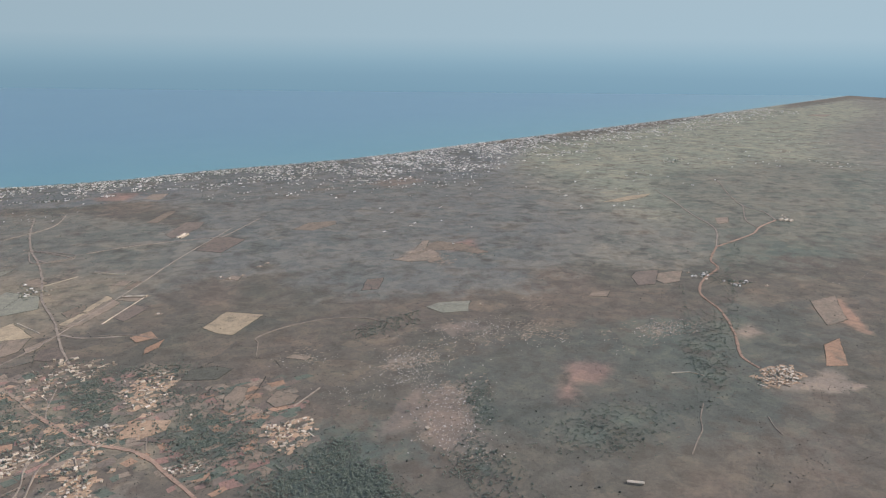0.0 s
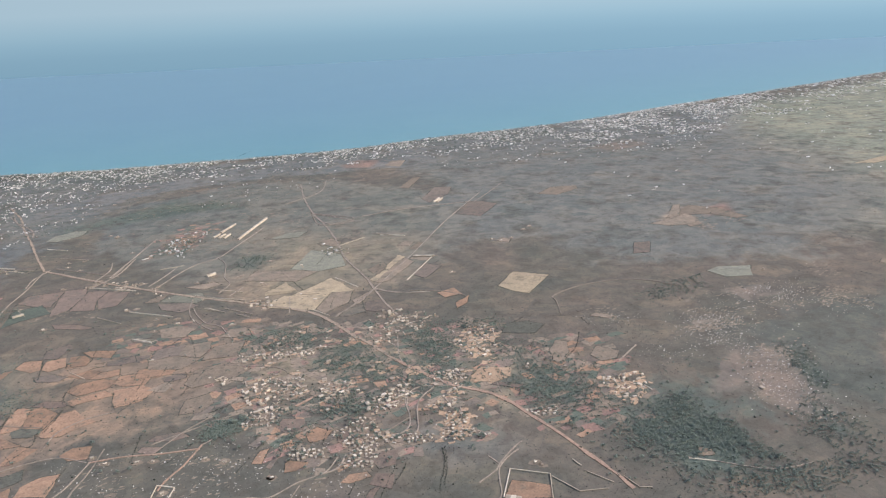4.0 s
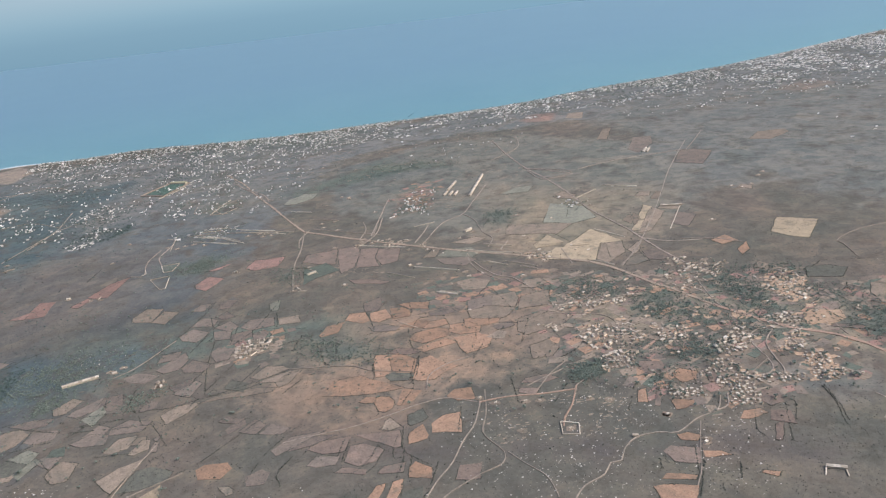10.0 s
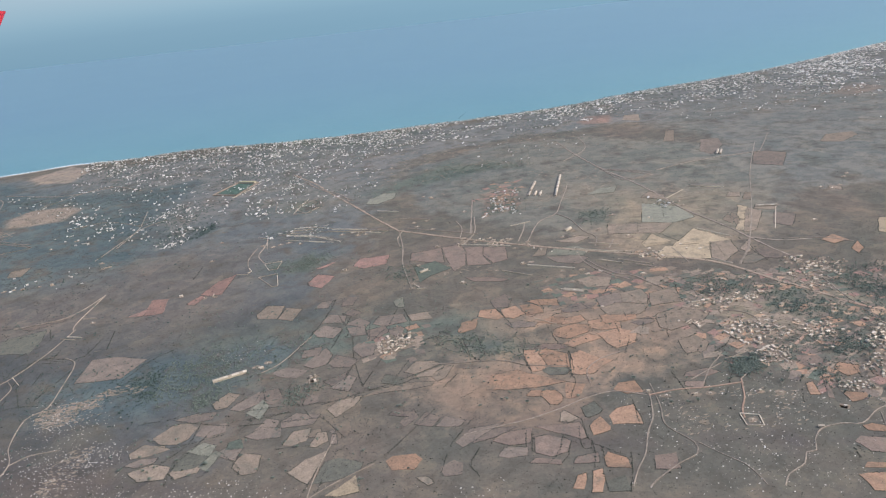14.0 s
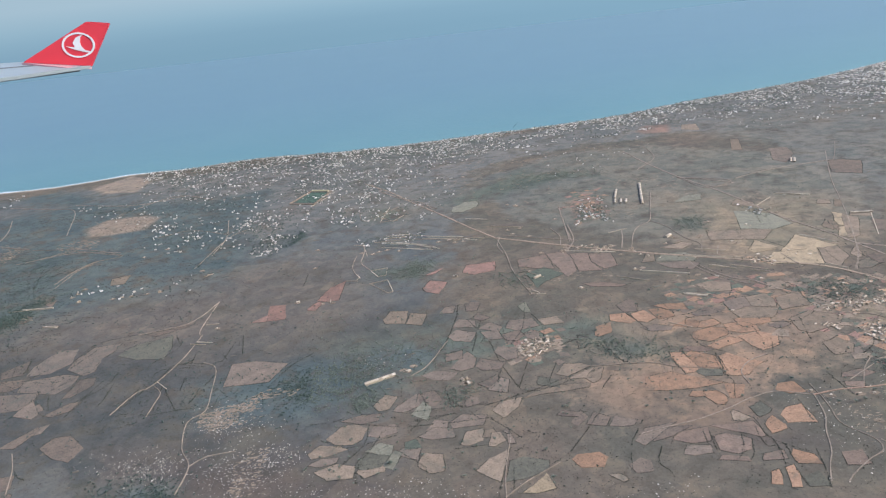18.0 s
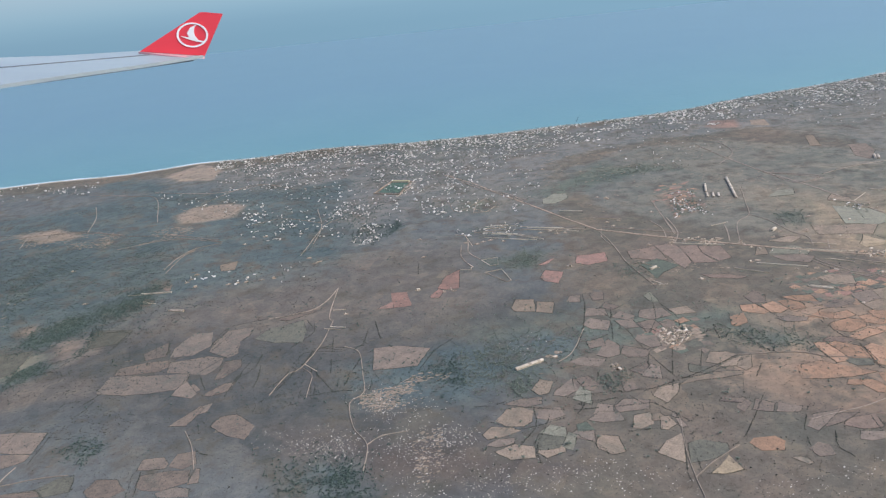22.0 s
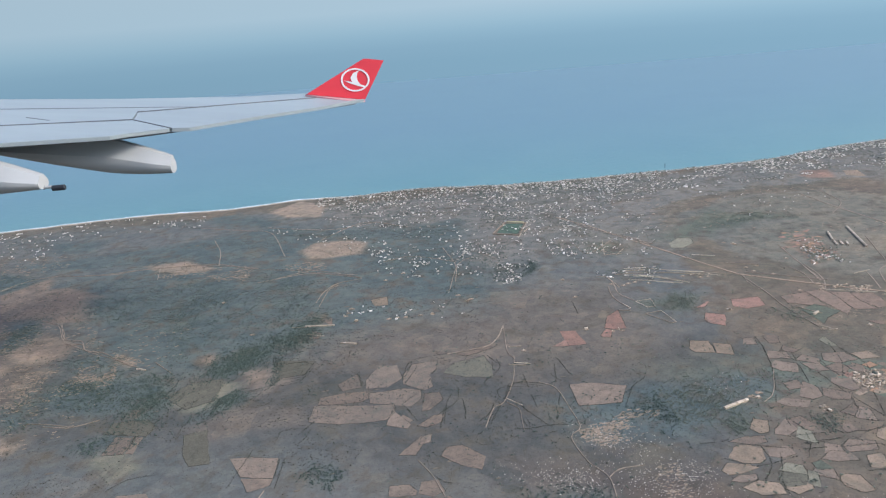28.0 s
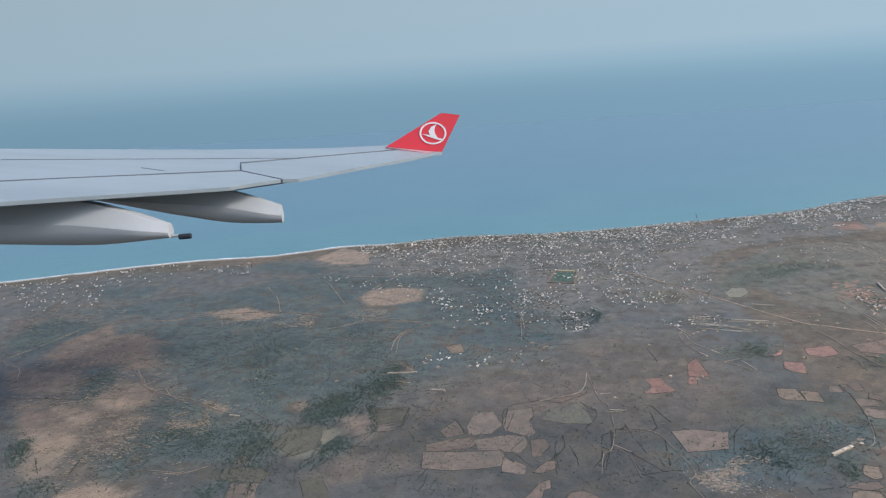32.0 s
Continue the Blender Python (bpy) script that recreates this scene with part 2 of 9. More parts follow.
# ---- helpers for building ----
def mesh_from(name, verts, faces, mat, mats=None, smooth=False):
    used = sorted({i for q in faces for i in q})
    if len(used) < len(verts):                 # drop corners that no face needs
        at = {k: i for i, k in enumerate(used)}
        verts, faces = [verts[k] for k in used], [tuple(at[i] for i in q) for q in faces]
    me = bpy.data.meshes.new(name)
    me.from_pydata([tuple(v) for v in verts], [], faces)
    for m in (mat if isinstance(mat, (list, tuple)) else [mat]):
        me.materials.append(m)
    if mats is not None:
        me.polygons.foreach_set("material_index", mats)
    if smooth:
        me.polygons.foreach_set("use_smooth", [True] * len(me.polygons))
    me.update()
    return me


def part(name, me, parent, label=""):
    ob = new(name, me)
    ob.parent = parent
    if label:
        tagged(ob, label)
    return ob


def spline(points, step):
    """A smooth line through a few points, as even small steps."""
    p = [Vector((x, y)) for x, y in points]
    if len(p) < 3:
        out = []
        for a, b in zip(p, p[1:]):
            k = max(1, int((b - a).length / step))
            out += [a.lerp(b, i / k) for i in range(k)]
        return out + [p[-1]]
    p = [2 * p[0] - p[1]] + p + [2 * p[-1] - p[-2]]
    out = []
    for a, b, c, d in zip(p, p[1:], p[2:], p[3:]):
        k = max(1, int((c - b).length / step))
        for i in range(k):
            s = i / k
            out.append(0.5 * ((2 * b) + (c - a) * s + (2 * a - 5 * b + 4 * c - d) * s * s + (3 * b - a - 3 * c + d) * s ** 3))
    return out + [p[-2]]


# ---- setting: land, beach, sea ----
COAST = [(-5200, 1350), (-3000, 1480), (-1900, 1580), (-1400, 1612), (-1000, 1656), (-760, 1640), (-600, 1668), (-470, 1650), (-335, 1668), (-73, 1612),
         (302, 1606), (520, 1622), (741, 1690), (1084, 1765), (1533, 1950), (2232, 2235), (3574, 2800), (5200, 3520)]
shore = spline(COAST, 12)


def coast_y(x):
    return float(np.interp(x, SHORE_X, SHORE_Y))


def inland(p, d):
    return (p.x, p.y - d)


rng = random.Random(4)
wobble = [6 * noise.noise(Vector((p.x * 0.02, 3.0, 0))) + 3 * noise.noise(Vector((p.x * 0.07, 9.0, 0))) for p in shore]
shore = [Vector((p.x, p.y + k)) for p, k in zip(shore, wobble)]
SHORE_X, SHORE_Y = [p.x for p in shore], [p.y for p in shore]

def ribbon(points, width, z, edge=0.12, step=6, seed=0):
    """A strip along a line, with an uneven edge."""
    line = points if step == 0 else spline(points, step)
    verts, faces = [], []
    for i, p in enumerate(line):
        a, b = line[max(0, i - 1)], line[min(len(line) - 1, i + 1)]
        d = (b - a).normalized()
        s = Vector((-d.y, d.x))
        k1 = width * (0.5 + edge * noise.noise(Vector((p.x * 0.08, p.y * 0.08, seed))))
        k2 = width * (0.5 + edge * noise.noise(Vector((p.x * 0.08, p.y * 0.08, seed + 7.0))))
        for side, h in ((k1 + 0.1, -0.1), (k1, z), (-k2, z), (-k2 - 0.1, -0.1)):
            verts.append((p.x + s.x * side, p.y + s.y * side, h))
        if i:
            for j in range(3):
                faces.append((4 * i - 4 + j, 4 * i - 3 + j, 4 * i + 1 + j, 4 * i + j))
    return verts, faces


verts, faces = [], []
for i, p in enumerate(shore):
    w1 = (9 if p.x < -480 else 5) + (7 if p.x < -480 else 4) * noise.noise(Vector((p.x * 0.006, 1.0, 0)))
    for d, z in ((w1 + 6, -0.1), (w1 + 4, 0.1), (w1 * 0.5, -0.05), (0, -0.9), (-3, -1.4)):
        verts.append((p.x, p.y - d, z))
    if i:
        for j in range(4):
            faces.append((5 * i - 5 + j, 5 * i + j, 5 * i + 1 + j, 5 * i - 4 + j))
tagged(new("beach", mesh_from("beach", verts, faces, SAND)), "narrow pale sandy beach along the sea", "beach", kind="structure")


# ---- kinds of things ----
def inside(p, poly):
    hit = False
    for (x1, y1), (x2, y2) in zip(poly, poly[1:] + poly[:1]):
        if (y1 > p[1]) != (y2 > p[1]) and p[0] < (x2 - x1) * (p[1] - y1) / (y2 - y1) + x1:
            hit = not hit
    return hit


def scatter(poly, count, r, clump=0.0, tries=40):
    """Random places inside an outline, gathered in clumps where clump is over 0."""
    xs, ys = [p[0] for p in poly], [p[1] for p in poly]
    out = []
    for _ in range(count * tries):
        p = (r.uniform(min(xs), max(xs)), r.uniform(min(ys), max(ys)))
        if inside(p, poly) and (clump <= 0 or noise.noise(Vector((p[0] * 0.03, p[1] * 0.03, 5.0))) + r.uniform(-0.4, 0.4) > clump - 0.3):
            out.append(p)
            if len(out) >= count:
                break
    return out


def outline(points, step, rough, seed):
    """A closed outline through the corners, with an uneven edge."""
    out = []
    for (x1, y1), (x2, y2) in zip(points, points[1:] + points[:1]):
        k = max(2, int(math.hypot(x2 - x1, y2 - y1) / step))
        for i in range(k):
            s = i / k
            x, y = x1 + (x2 - x1) * s, y1 + (y2 - y1) * s
            v = noise.noise_vector(Vector((x * 0.05, y * 0.05, seed))) + 0.6 * noise.noise_vector(Vector((x * 0.17, y * 0.17, seed)))
            out.append((x + v.x * rough, y + v.y * rough))
    return out


def slab(points, z):
    """A low plateau with a bevelled rim over an outline."""
    n = len(points)
    cx, cy = sum(p[0] for p in points) / n, sum(p[1] for p in points) / n
    verts = [(x, y, z) for x, y in points] + [(x + (x - cx) * 0.006, y + (y - cy) * 0.006, -0.1) for x, y in points]
    faces = [tuple(range(n))] + [(i, n + i, n + (i + 1) % n, (i + 1) % n) for i in range(n)]
    area = sum(a[0] * b[1] - a[1] * b[0] for a, b in zip(points, points[1:] + points[:1]))
    return (verts, faces) if area > 0 else (verts, [f[::-1] for f in faces])


# a leaf clump: a squashed twelve-corner ball, jittered for every copy
bm = bmesh.new()
bmesh.ops.create_icosphere(bm, subdivisions=1, radius=1.0)
CLUMP_V = np.array([v.co[:] for v in bm.verts])
CLUMP_F = np.array([[v.index for v in f.verts] for f in bm.faces])
bm.free()
OCTA_V = np.array([(1, 0, 0), (-1, 0, 0), (0, 1, 0), (0, -1, 0), (0, 0, 1), (0, 0, -0.6)], float)
OCTA_F = np.array([(0, 2, 4), (2, 1, 4), (1, 3, 4), (3, 0, 4), (2, 0, 5), (1, 2, 5), (3, 1, 5), (0, 3, 5)])
ROCK_V = np.array([(-1, -1, 0), (1, -1, 0), (1, 1, 0), (-1, 1, 0), (-0.5, -0.6, 0.8), (0.6, -0.5, 1.0), (0.5, 0.6, 0.7), (-0.6, 0.5, 0.9)], float)
ROCK_F = np.array([(0, 1, 5), (0, 5, 4), (1, 2, 6), (1, 6, 5), (2, 3, 7), (2, 7, 6), (3, 0, 4), (3, 4, 7), (4, 5, 6), (4, 6, 7)])


def many(name, base_v, base_f, spots, sizes, mat, seed, jitter=0.3):
    """One mesh of many small jittered copies. spots: n x 3, sizes: n x 3."""
    r = np.random.RandomState(seed)
    n, k = len(spots), len(base_v)
    v = base_v[None] * (1 + jitter * r.uniform(-1, 1, (n, k, 1)))
    a = r.uniform(0, 2 * np.pi, n)
    c, s = np.cos(a)[:, None], np.sin(a)[:, None]
    v = np.stack([v[..., 0] * c - v[..., 1] * s, v[..., 0] * s + v[..., 1] * c, v[..., 2]], -1)
    v = v * np.asarray(sizes)[:, None, :] + np.asarray(spots)[:, None, :]
    f = (base_f[None] + (np.arange(n) * k)[:, None, None]).reshape(-1, 3)
    me = bpy.data.meshes.new(name)
    me.vertices.add(n * k)
    me.vertices.foreach_set("co", v.reshape(-1))
    me.loops.add(f.size)
    me.loops.foreach_set("vertex_index", f.reshape(-1).astype(np.int32))
    me.polygons.add(len(f))
    me.polygons.foreach_set("loop_start", np.arange(0, f.size, 3, dtype=np.int32))
    me.materials.append(mat)
    me.update(calc_edges=True)
    me.validate()
    return me


# gathered while the plan is laid out, built as joined stuff at the end
BUSHES, WOOD_TREES, FAR_HOUSES, NEAR_HOUSES, NEAR_TREES, STONES, WORN = [], [], [], [], [], [], []
count = {"field": 0, "lane": 0}
rng = random.Random(11)

FIELD_WORDS = {"tan": "dry tan stubble field with ragged edges", "pale": "pale sandy cleared field", "orange": "orange laterite field ploughed bare", "red": "red laterite field ploughed bare", "russet": "russet fallow field with thin grass",
               "brown": "brown fallow field with scattered shrubs", "olive": "olive grass field with shrubs", "green": "green crop field among dry fields", "sandy": "bare sandy orange village ground", "dark": "burnt dark fallow field",
               "dun": "dun stubble field in the scrub", "clay": "reddish clay field ploughed bare", "mute": "grey-brown fallow field with thin grass", "sage": "grey-green grass field"}


COVER = []                                     # land cover of the ground sheet, with haze in the far tones: colour, softness, strength, outline
# far zones are coloured paler or bluer to stand for distance haze
COVER_RGB = {"tan": (0.3, 0.235, 0.18), "orange": (0.34, 0.215, 0.15), "red": (0.262, 0.178, 0.143), "brown": (0.215, 0.17, 0.137),
             "olive": (0.19, 0.18, 0.14), "dark": (0.132, 0.122, 0.112), "green": (0.088, 0.113, 0.106), "sandy": (0.42, 0.31, 0.22),
             # village: sandy earth, its tone raised for a sunlit glow
             "village": (0.262, 0.214, 0.152), "town": (0.32, 0.3, 0.27), "plain": (0.104, 0.088, 0.077), "coastal": (0.176, 0.170, 0.156),
             "wooded": (0.098, 0.124, 0.124), "earth": (0.145, 0.127, 0.11), "dim": (0.172, 0.166, 0.146), "open": (0.176, 0.166, 0.137), "western_haze": (0.132, 0.138, 0.134),
             "earthy": (0.15, 0.13, 0.114), "eastern_haze": (0.205, 0.19, 0.153), "dusk": (0.087, 0.089, 0.085), "farmed": (0.272, 0.195, 0.14),
             "glade": (0.124, 0.139, 0.113), "grassy": (0.126, 0.123, 0.101), "hazy_meadow": (0.262, 0.255, 0.186)}


def patch(soil_name, points):
    COVER.append((COVER_RGB[soil_name], 8.0, 0.8, points))


def zone(soil_name, soft, points):
    COVER.insert(0, (COVER_RGB[soil_name], float(soft) * 1.6, 0.55, points))


def field(soil_name, points):
    count["field"] += 1
    k = count["field"]
    cx, cy = sum(p[0] for p in points) / len(points), sum(p[1] for p in points) / len(points)
    points = [(cx + (x - cx) * 1.06, cy + (y - cy) * 1.06) for x, y in points]
    rim = outline(points, 3.0, 1.2, k * 1.9)
    v, f = slab(rim, 0.13 + 0.0006 * k)
    ob = tagged(new("field", mesh_from("field", v, f, SOIL[soil_name])), FIELD_WORDS[soil_name], "field", "fields between the villages")
    r = random.Random(k)
    mid = Vector((sum(p[0] for p in points) / len(points), sum(p[1] for p in points) / len(points)))
    spots, sizes = [], []
    for (x1, y1), (x2, y2) in zip(rim, rim[1:] + rim[:1]):
        if soil_name == "sandy" or noise.noise(Vector((x1 * 0.035, y1 * 0.035, k * 0.7))) < -0.22:       # gaps in the hedge
            continue
        away = (Vector((x1, y1)) - mid).normalized()
        for i in range(4):
            u, q = (i + r.random()) / 4, r.uniform(0.22, 0.5)
            w = r.gauss(0.4, 0.25)
            spots.append((x1 + (x2 - x1) * u + away.x * w, y1 + (y2 - y1) * u + away.y * w, q * 0.4))
            sizes.append((q, q, q * 0.8))
    if spots:
        part("hedge", many("hedge", OCTA_V, OCTA_F, spots, sizes, HEDGE, k), ob, "dark dry hedge of bushes")
    xs, ys = [p[0] for p in points], [p[1] for p in points]
    area = (max(xs) - min(xs)) * (max(ys) - min(ys))
    if soil_name in ("tan", "brown", "olive", "orange", "red"):
        for p in scatter(points, int(min(40, area * 0.005)), r):
            BUSHES.append((*p, r.uniform(0.2, 0.6)))


def hedgerow(points):
    """A ragged line of dark bushes between the plots, with gaps."""
    r = random.Random(int(points[0][0] * 7 + points[0][1]))
    line = spline(points, 1.6)
    spots, sizes = [], []
    for i, p in enumerate(line):
        if noise.noise(Vector((p.x * 0.05, p.y * 0.05, 3.0))) < -0.3:
            continue
        for _ in range(3):
            q = r.uniform(0.2, 0.5) * (1.8 if r.random() < 0.06 else 1.0)
            spots.append((p.x + r.gauss(0, 0.35), p.y + r.gauss(0, 0.35), q * 0.4))
            sizes.append((q, q, q * 0.85))
    if spots:
        tagged(new("hedgerow", many("hedgerow", OCTA_V, OCTA_F, spots, sizes, HEDGE, len(line))), "dark ragged hedgerow between dry plots", "hedge", kind="stuff")


def lane(kind, width, points):
    count["lane"] += 1
    k = count["lane"]
    v, f = ribbon(points, width * (0.85 if width < 1.5 else 0.85), 0.36 + 0.002 * k, 0.35, 4, k)
    mat = {"asphalt": ASPHALT, "road": ROAD, "track": TRACK}[kind]
    words = {"asphalt": "worn pale main road across the plain", "road": "orange laterite road", "track": "pale sandy track through the scrub"}[kind]
    tagged(new("road", mesh_from("road", v, f, mat)), words, "road", kind="structure")
    if width > 1.5:                            # bushes along the verge
        r = random.Random(k)
        for p in spline(points, 5)[1:-1]:
            if r.random() < 0.7:
                s = r.choice((-1, 1)) * (width * 0.5 + r.uniform(0.8, 2.5))
                BUSHES.append((p.x + s * r.uniform(-1, 1), p.y + s, r.uniform(0.4, 0.9)))


def blocks(boxes):
    """Walls and roof faces of joined boxes: (x, y, length, depth, height, turn, roof) with roof flat, gable or hip."""
    v, f, m = [], [], []
    for x, y, a, d, h, turn, roof in boxes:
        c, s, o = math.cos(turn), math.sin(turn), len(v)

        def put(px, py, pz):
            v.append((x + px * c - py * s, y + px * s + py * c, pz))
        for z in (-0.1, h):
            for px, py in ((-a, -d), (a, -d), (a, d), (-a, d)):
                put(px / 2, py / 2, z)
        for i in range(4):
            f.append((o + i, o + (i + 1) % 4, o + 4 + (i + 1) % 4, o + 4 + i))
            m.append(0)
        e, up = 0.18, h * 0.42
        for px, py in ((-a, -d), (a, -d), (a, d), (-a, d)):
            put(px / 2 + math.copysign(e, px), py / 2 + math.copysign(e, py), h + (0.16 if roof == "flat" else 0.02))
        if roof == "flat":
            f.append((o + 8, o + 9, o + 10, o + 11))
            m.append(1)
            for i in range(4):
                f.append((o + 4 + i, o + 4 + (i + 1) % 4, o + 8 + (i + 1) % 4, o + 8 + i))
                m.append(0)
        else:
            k = 0.0 if roof == "gable" else d * 0.32
            put(-a / 2 - e + k, 0, h + up)
            put(a / 2 + e - k, 0, h + up)
            for q in ((8, 9, 13, 12), (9, 10, 13), (10, 11, 12, 13), (11, 8, 12), (8, 11, 10, 9)):
                f.append(tuple(o + i for i in q))
                m.append(1)
    return v, f, m


def town(name, houses, label, mats=None):
    v, f, m = blocks(houses)
    tagged(new(name, mesh_from(name, v, f, mats or [TOWN, TOWN_ROOF], m)), label, "houses", kind="stuff")


def random_block(x, y, r, big=1.0):
    a = (1.5 + 4.2 * r.random() ** 1.7) * big
    if r.random() < 0.2:                      # a length of yard wall
        return (x, y, a * 2.2, 0.4, 0.6, r.gauss(0.35, 0.25) + r.choice((0, math.pi / 2)), "flat")
    return (x, y, a, a * r.uniform(0.45, 0.75), r.uniform(0.7, 1.1) * (1.0 if r.random() < 0.8 else 1.7), r.gauss(0.3, 0.2) + r.choice((0, 0, 0, math.pi / 2)), r.choice(("flat", "flat", "gable", "hip")))


def village(n, points):
    r = random.Random(n * 7 + int(points[0][0]))
    n = int(n * 1.4)
    taken = []
    for p in scatter(points, n * 6, r):
        if len(taken) >= n:
            break
        if all((p[0] - q[0]) ** 2 + (p[1] - q[1]) ** 2 > 8 for q in taken):
            taken.append(p)
            NEAR_HOUSES.append((*p, r.gauss(0.2, 0.3) + r.choice((0, math.pi / 2))))
    v, f = [], []
    for i, p in enumerate(taken):              # trodden yards between the houses
        s = r.uniform(1.4, 3.6)
        x, y = p[0] + r.uniform(-4, 4), p[1] + r.uniform(-4, 4)
        ring = outline([(x + s * r.uniform(0.5, 1.9) * math.cos(a), y + s * r.uniform(0.4, 1.4) * math.sin(a)) for a in np.linspace(0, 2 * math.pi, 8)[:-1]], 1.5, 0.9, i * 2.3)
        v2, f2 = slab(ring, 0.10 + 0.0004 * i)
        f += [tuple(k + len(v) for k in q) for q in f2]
        v += v2
    tagged(new("village_yard", mesh_from("village_yard", v, f, SOIL["sandy" if r.random() < 0.6 else "tan"])), "trodden sandy earth between village houses", "yard", kind="structure")
    for p in scatter(points, int(n * 0.8), r):
        if all((p[0] - q[0]) ** 2 + (p[1] - q[1]) ** 2 > 4 for q in taken):
            NEAR_TREES.append((*p, r.uniform(0.45, 0.95)))


def lone_house(x, y):
    r = random.Random(int(x * 3 + y))
    NEAR_HOUSES.append((x, y, r.gauss(0.2, 0.3)))
    v, f = slab(outline([(x + r.uniform(2.5, 5) * math.cos(a), y + r.uniform(2, 4) * math.sin(a)) for a in np.linspace(0, 2 * math.pi, 9)[:-1]], 1.5, 1.0, x), 0.12)
    tagged(new("yard", mesh_from("yard", v, f, SOIL["tan"])), "small sandy yard round a lone house", "yard", kind="structure")


def suburb(n, points):
    r = random.Random(n)
    spots = scatter(points, int(n * 1.25), r, 0.15)
    FAR_HOUSES.extend(random_block(*p, r, 0.74) for p in spots)
    for p in scatter(points, n * 6, r):
        WOOD_TREES.append((*p, r.uniform(0.35, 1.0)))


def wood(n, points):
    r = random.Random(n + int(points[0][1]))
    # undergrowth tint beneath the trees, darkened to stand for their shade
    COVER.append((COVER_RGB["glade" if points[0][0] > -120 else "wooded"], 22.0, 0.6, points))
    for p in scatter(points, n, r, 0.3):
        WOOD_TREES.append((p[0] + r.gauss(0, 5), p[1] + r.gauss(0, 5), r.uniform(0.3, 0.65)))
    xs, ys = [p[0] for p in points], [p[1] for p in points]
    cx, cy = sum(xs) / len(xs), sum(ys) / len(ys)
    for p in scatter(points, n, r):            # stragglers outside the edge
        k = r.uniform(0.9, 1.25) + r.random() ** 2 * 0.7
        WOOD_TREES.append((cx + (p[0] - cx) * k, cy + (p[1] - cy) * k, r.uniform(0.35, 0.8)))


def boulders(n, points):
    r = random.Random(n)
    STONES.extend((p[0] + r.gauss(0, 9), p[1] + r.gauss(0, 6), 0.14 + 0.42 * r.random() ** 2.5) for p in scatter(points, n, r, 0.3))


def worn_streaks(n, points):
    r = random.Random(n + int(points[0][0]))
    WORN.extend(scatter(points, n, r, 0.25))


def long_shed(depth, points):
    (x1, y1), (x2, y2) = points
    length, turn = math.hypot(x2 - x1, y2 - y1), math.atan2(y2 - y1, x2 - x1)
    ob = tagged(new("long_shed"), "long pale shed with a tin roof on open ground", "shed", "long farm sheds")
    ob.matrix_basis = Matrix.Translation(((x1 + x2) / 2, (y1 + y2) / 2, 0)) @ Matrix.Rotation(turn, 4, "Z")
    h = min(2.2, 0.9 + depth * 0.3)
    v, f, m = blocks([(0, 0, length, depth, h, 0, "gable")])
    part("wall", mesh_from("wall", v[:8], f[:4], WALL), ob)
    k = max(3, int(length / 3))
    for i in range(k):                         # roof bays, each a sheet of its own
        a, b = -length / 2 - 0.2 + (length + 0.4) * i / k, -length / 2 - 0.2 + (length + 0.4) * (i + 1) / k - 0.05
        e, up = depth / 2 + 0.3, h + depth * 0.22
        part("roof_sheet", mesh_from("roof_sheet", [(a, -e, h - 0.05), (b, -e, h - 0.05), (b, 0, up), (a, 0, up), (a, e, h - 0.05), (b, e, h - 0.05)],
                                     [(0, 1, 2, 3), (3, 2, 5, 4)], ROOF_TIN), ob)


def compound_wall(points):
    ob = tagged(new("compound_wall"), "low whitewashed boundary wall round a plot", "wall", "boundary walls")
    for (x1, y1), (x2, y2) in zip(points, points[1:]):
        length, turn = math.hypot(x2 - x1, y2 - y1), math.atan2(y2 - y1, x2 - x1)
        v, f, m = blocks([((x1 + x2) / 2, (y1 + y2) / 2, length, 0.24, 0.5, turn, "flat")])
        part("wall_panel", mesh_from("wall_panel", v, f, WALL), ob)


def garden_plots(n, points):
    """Small bare or planted plots between the houses, one joined sheet for each kind of soil."""
    r = random.Random(n + int(points[0][0]))
    kinds = {k: ([], []) for k in ("tan", "orange", "brown", "olive", "green", "red")}
    for i, (x, y) in enumerate(scatter(points, n, r)):
        v, f = kinds[r.choice(("tan", "tan", "orange", "brown", "brown", "olive", "green", "red"))]
        a, d, turn = r.uniform(2.5, 8.5), r.uniform(2.0, 5.5), r.gauss(0.3, 0.25)
        c, s = math.cos(turn), math.sin(turn)
        corners = [(x + px * c - py * s, y + px * s + py * c) for px, py in [(q * r.uniform(0.7, 1.2), w * r.uniform(0.7, 1.2)) for q, w in ((-a, -d), (a, -d), (a, d), (-a, d))]]
        v2, f2 = slab(outline(corners, 2.0, 0.7, i * 1.7), 0.06 + 0.0001 * i)
        f += [tuple(k + len(v) for k in q) for q in f2]
        v += v2
    for k, (v, f) in kinds.items():
        if v:
            tagged(new("garden_plots", mesh_from("garden_plots", v, f, SOIL[k])), "small " + k + " plots between village houses", "plots", kind="stuff")


def lone_trees(n, points):
    r = random.Random(n * 3 + int(points[0][1]))
    for p in scatter(points, n, r):
        NEAR_TREES.append((*p, r.uniform(0.45, 0.95)))


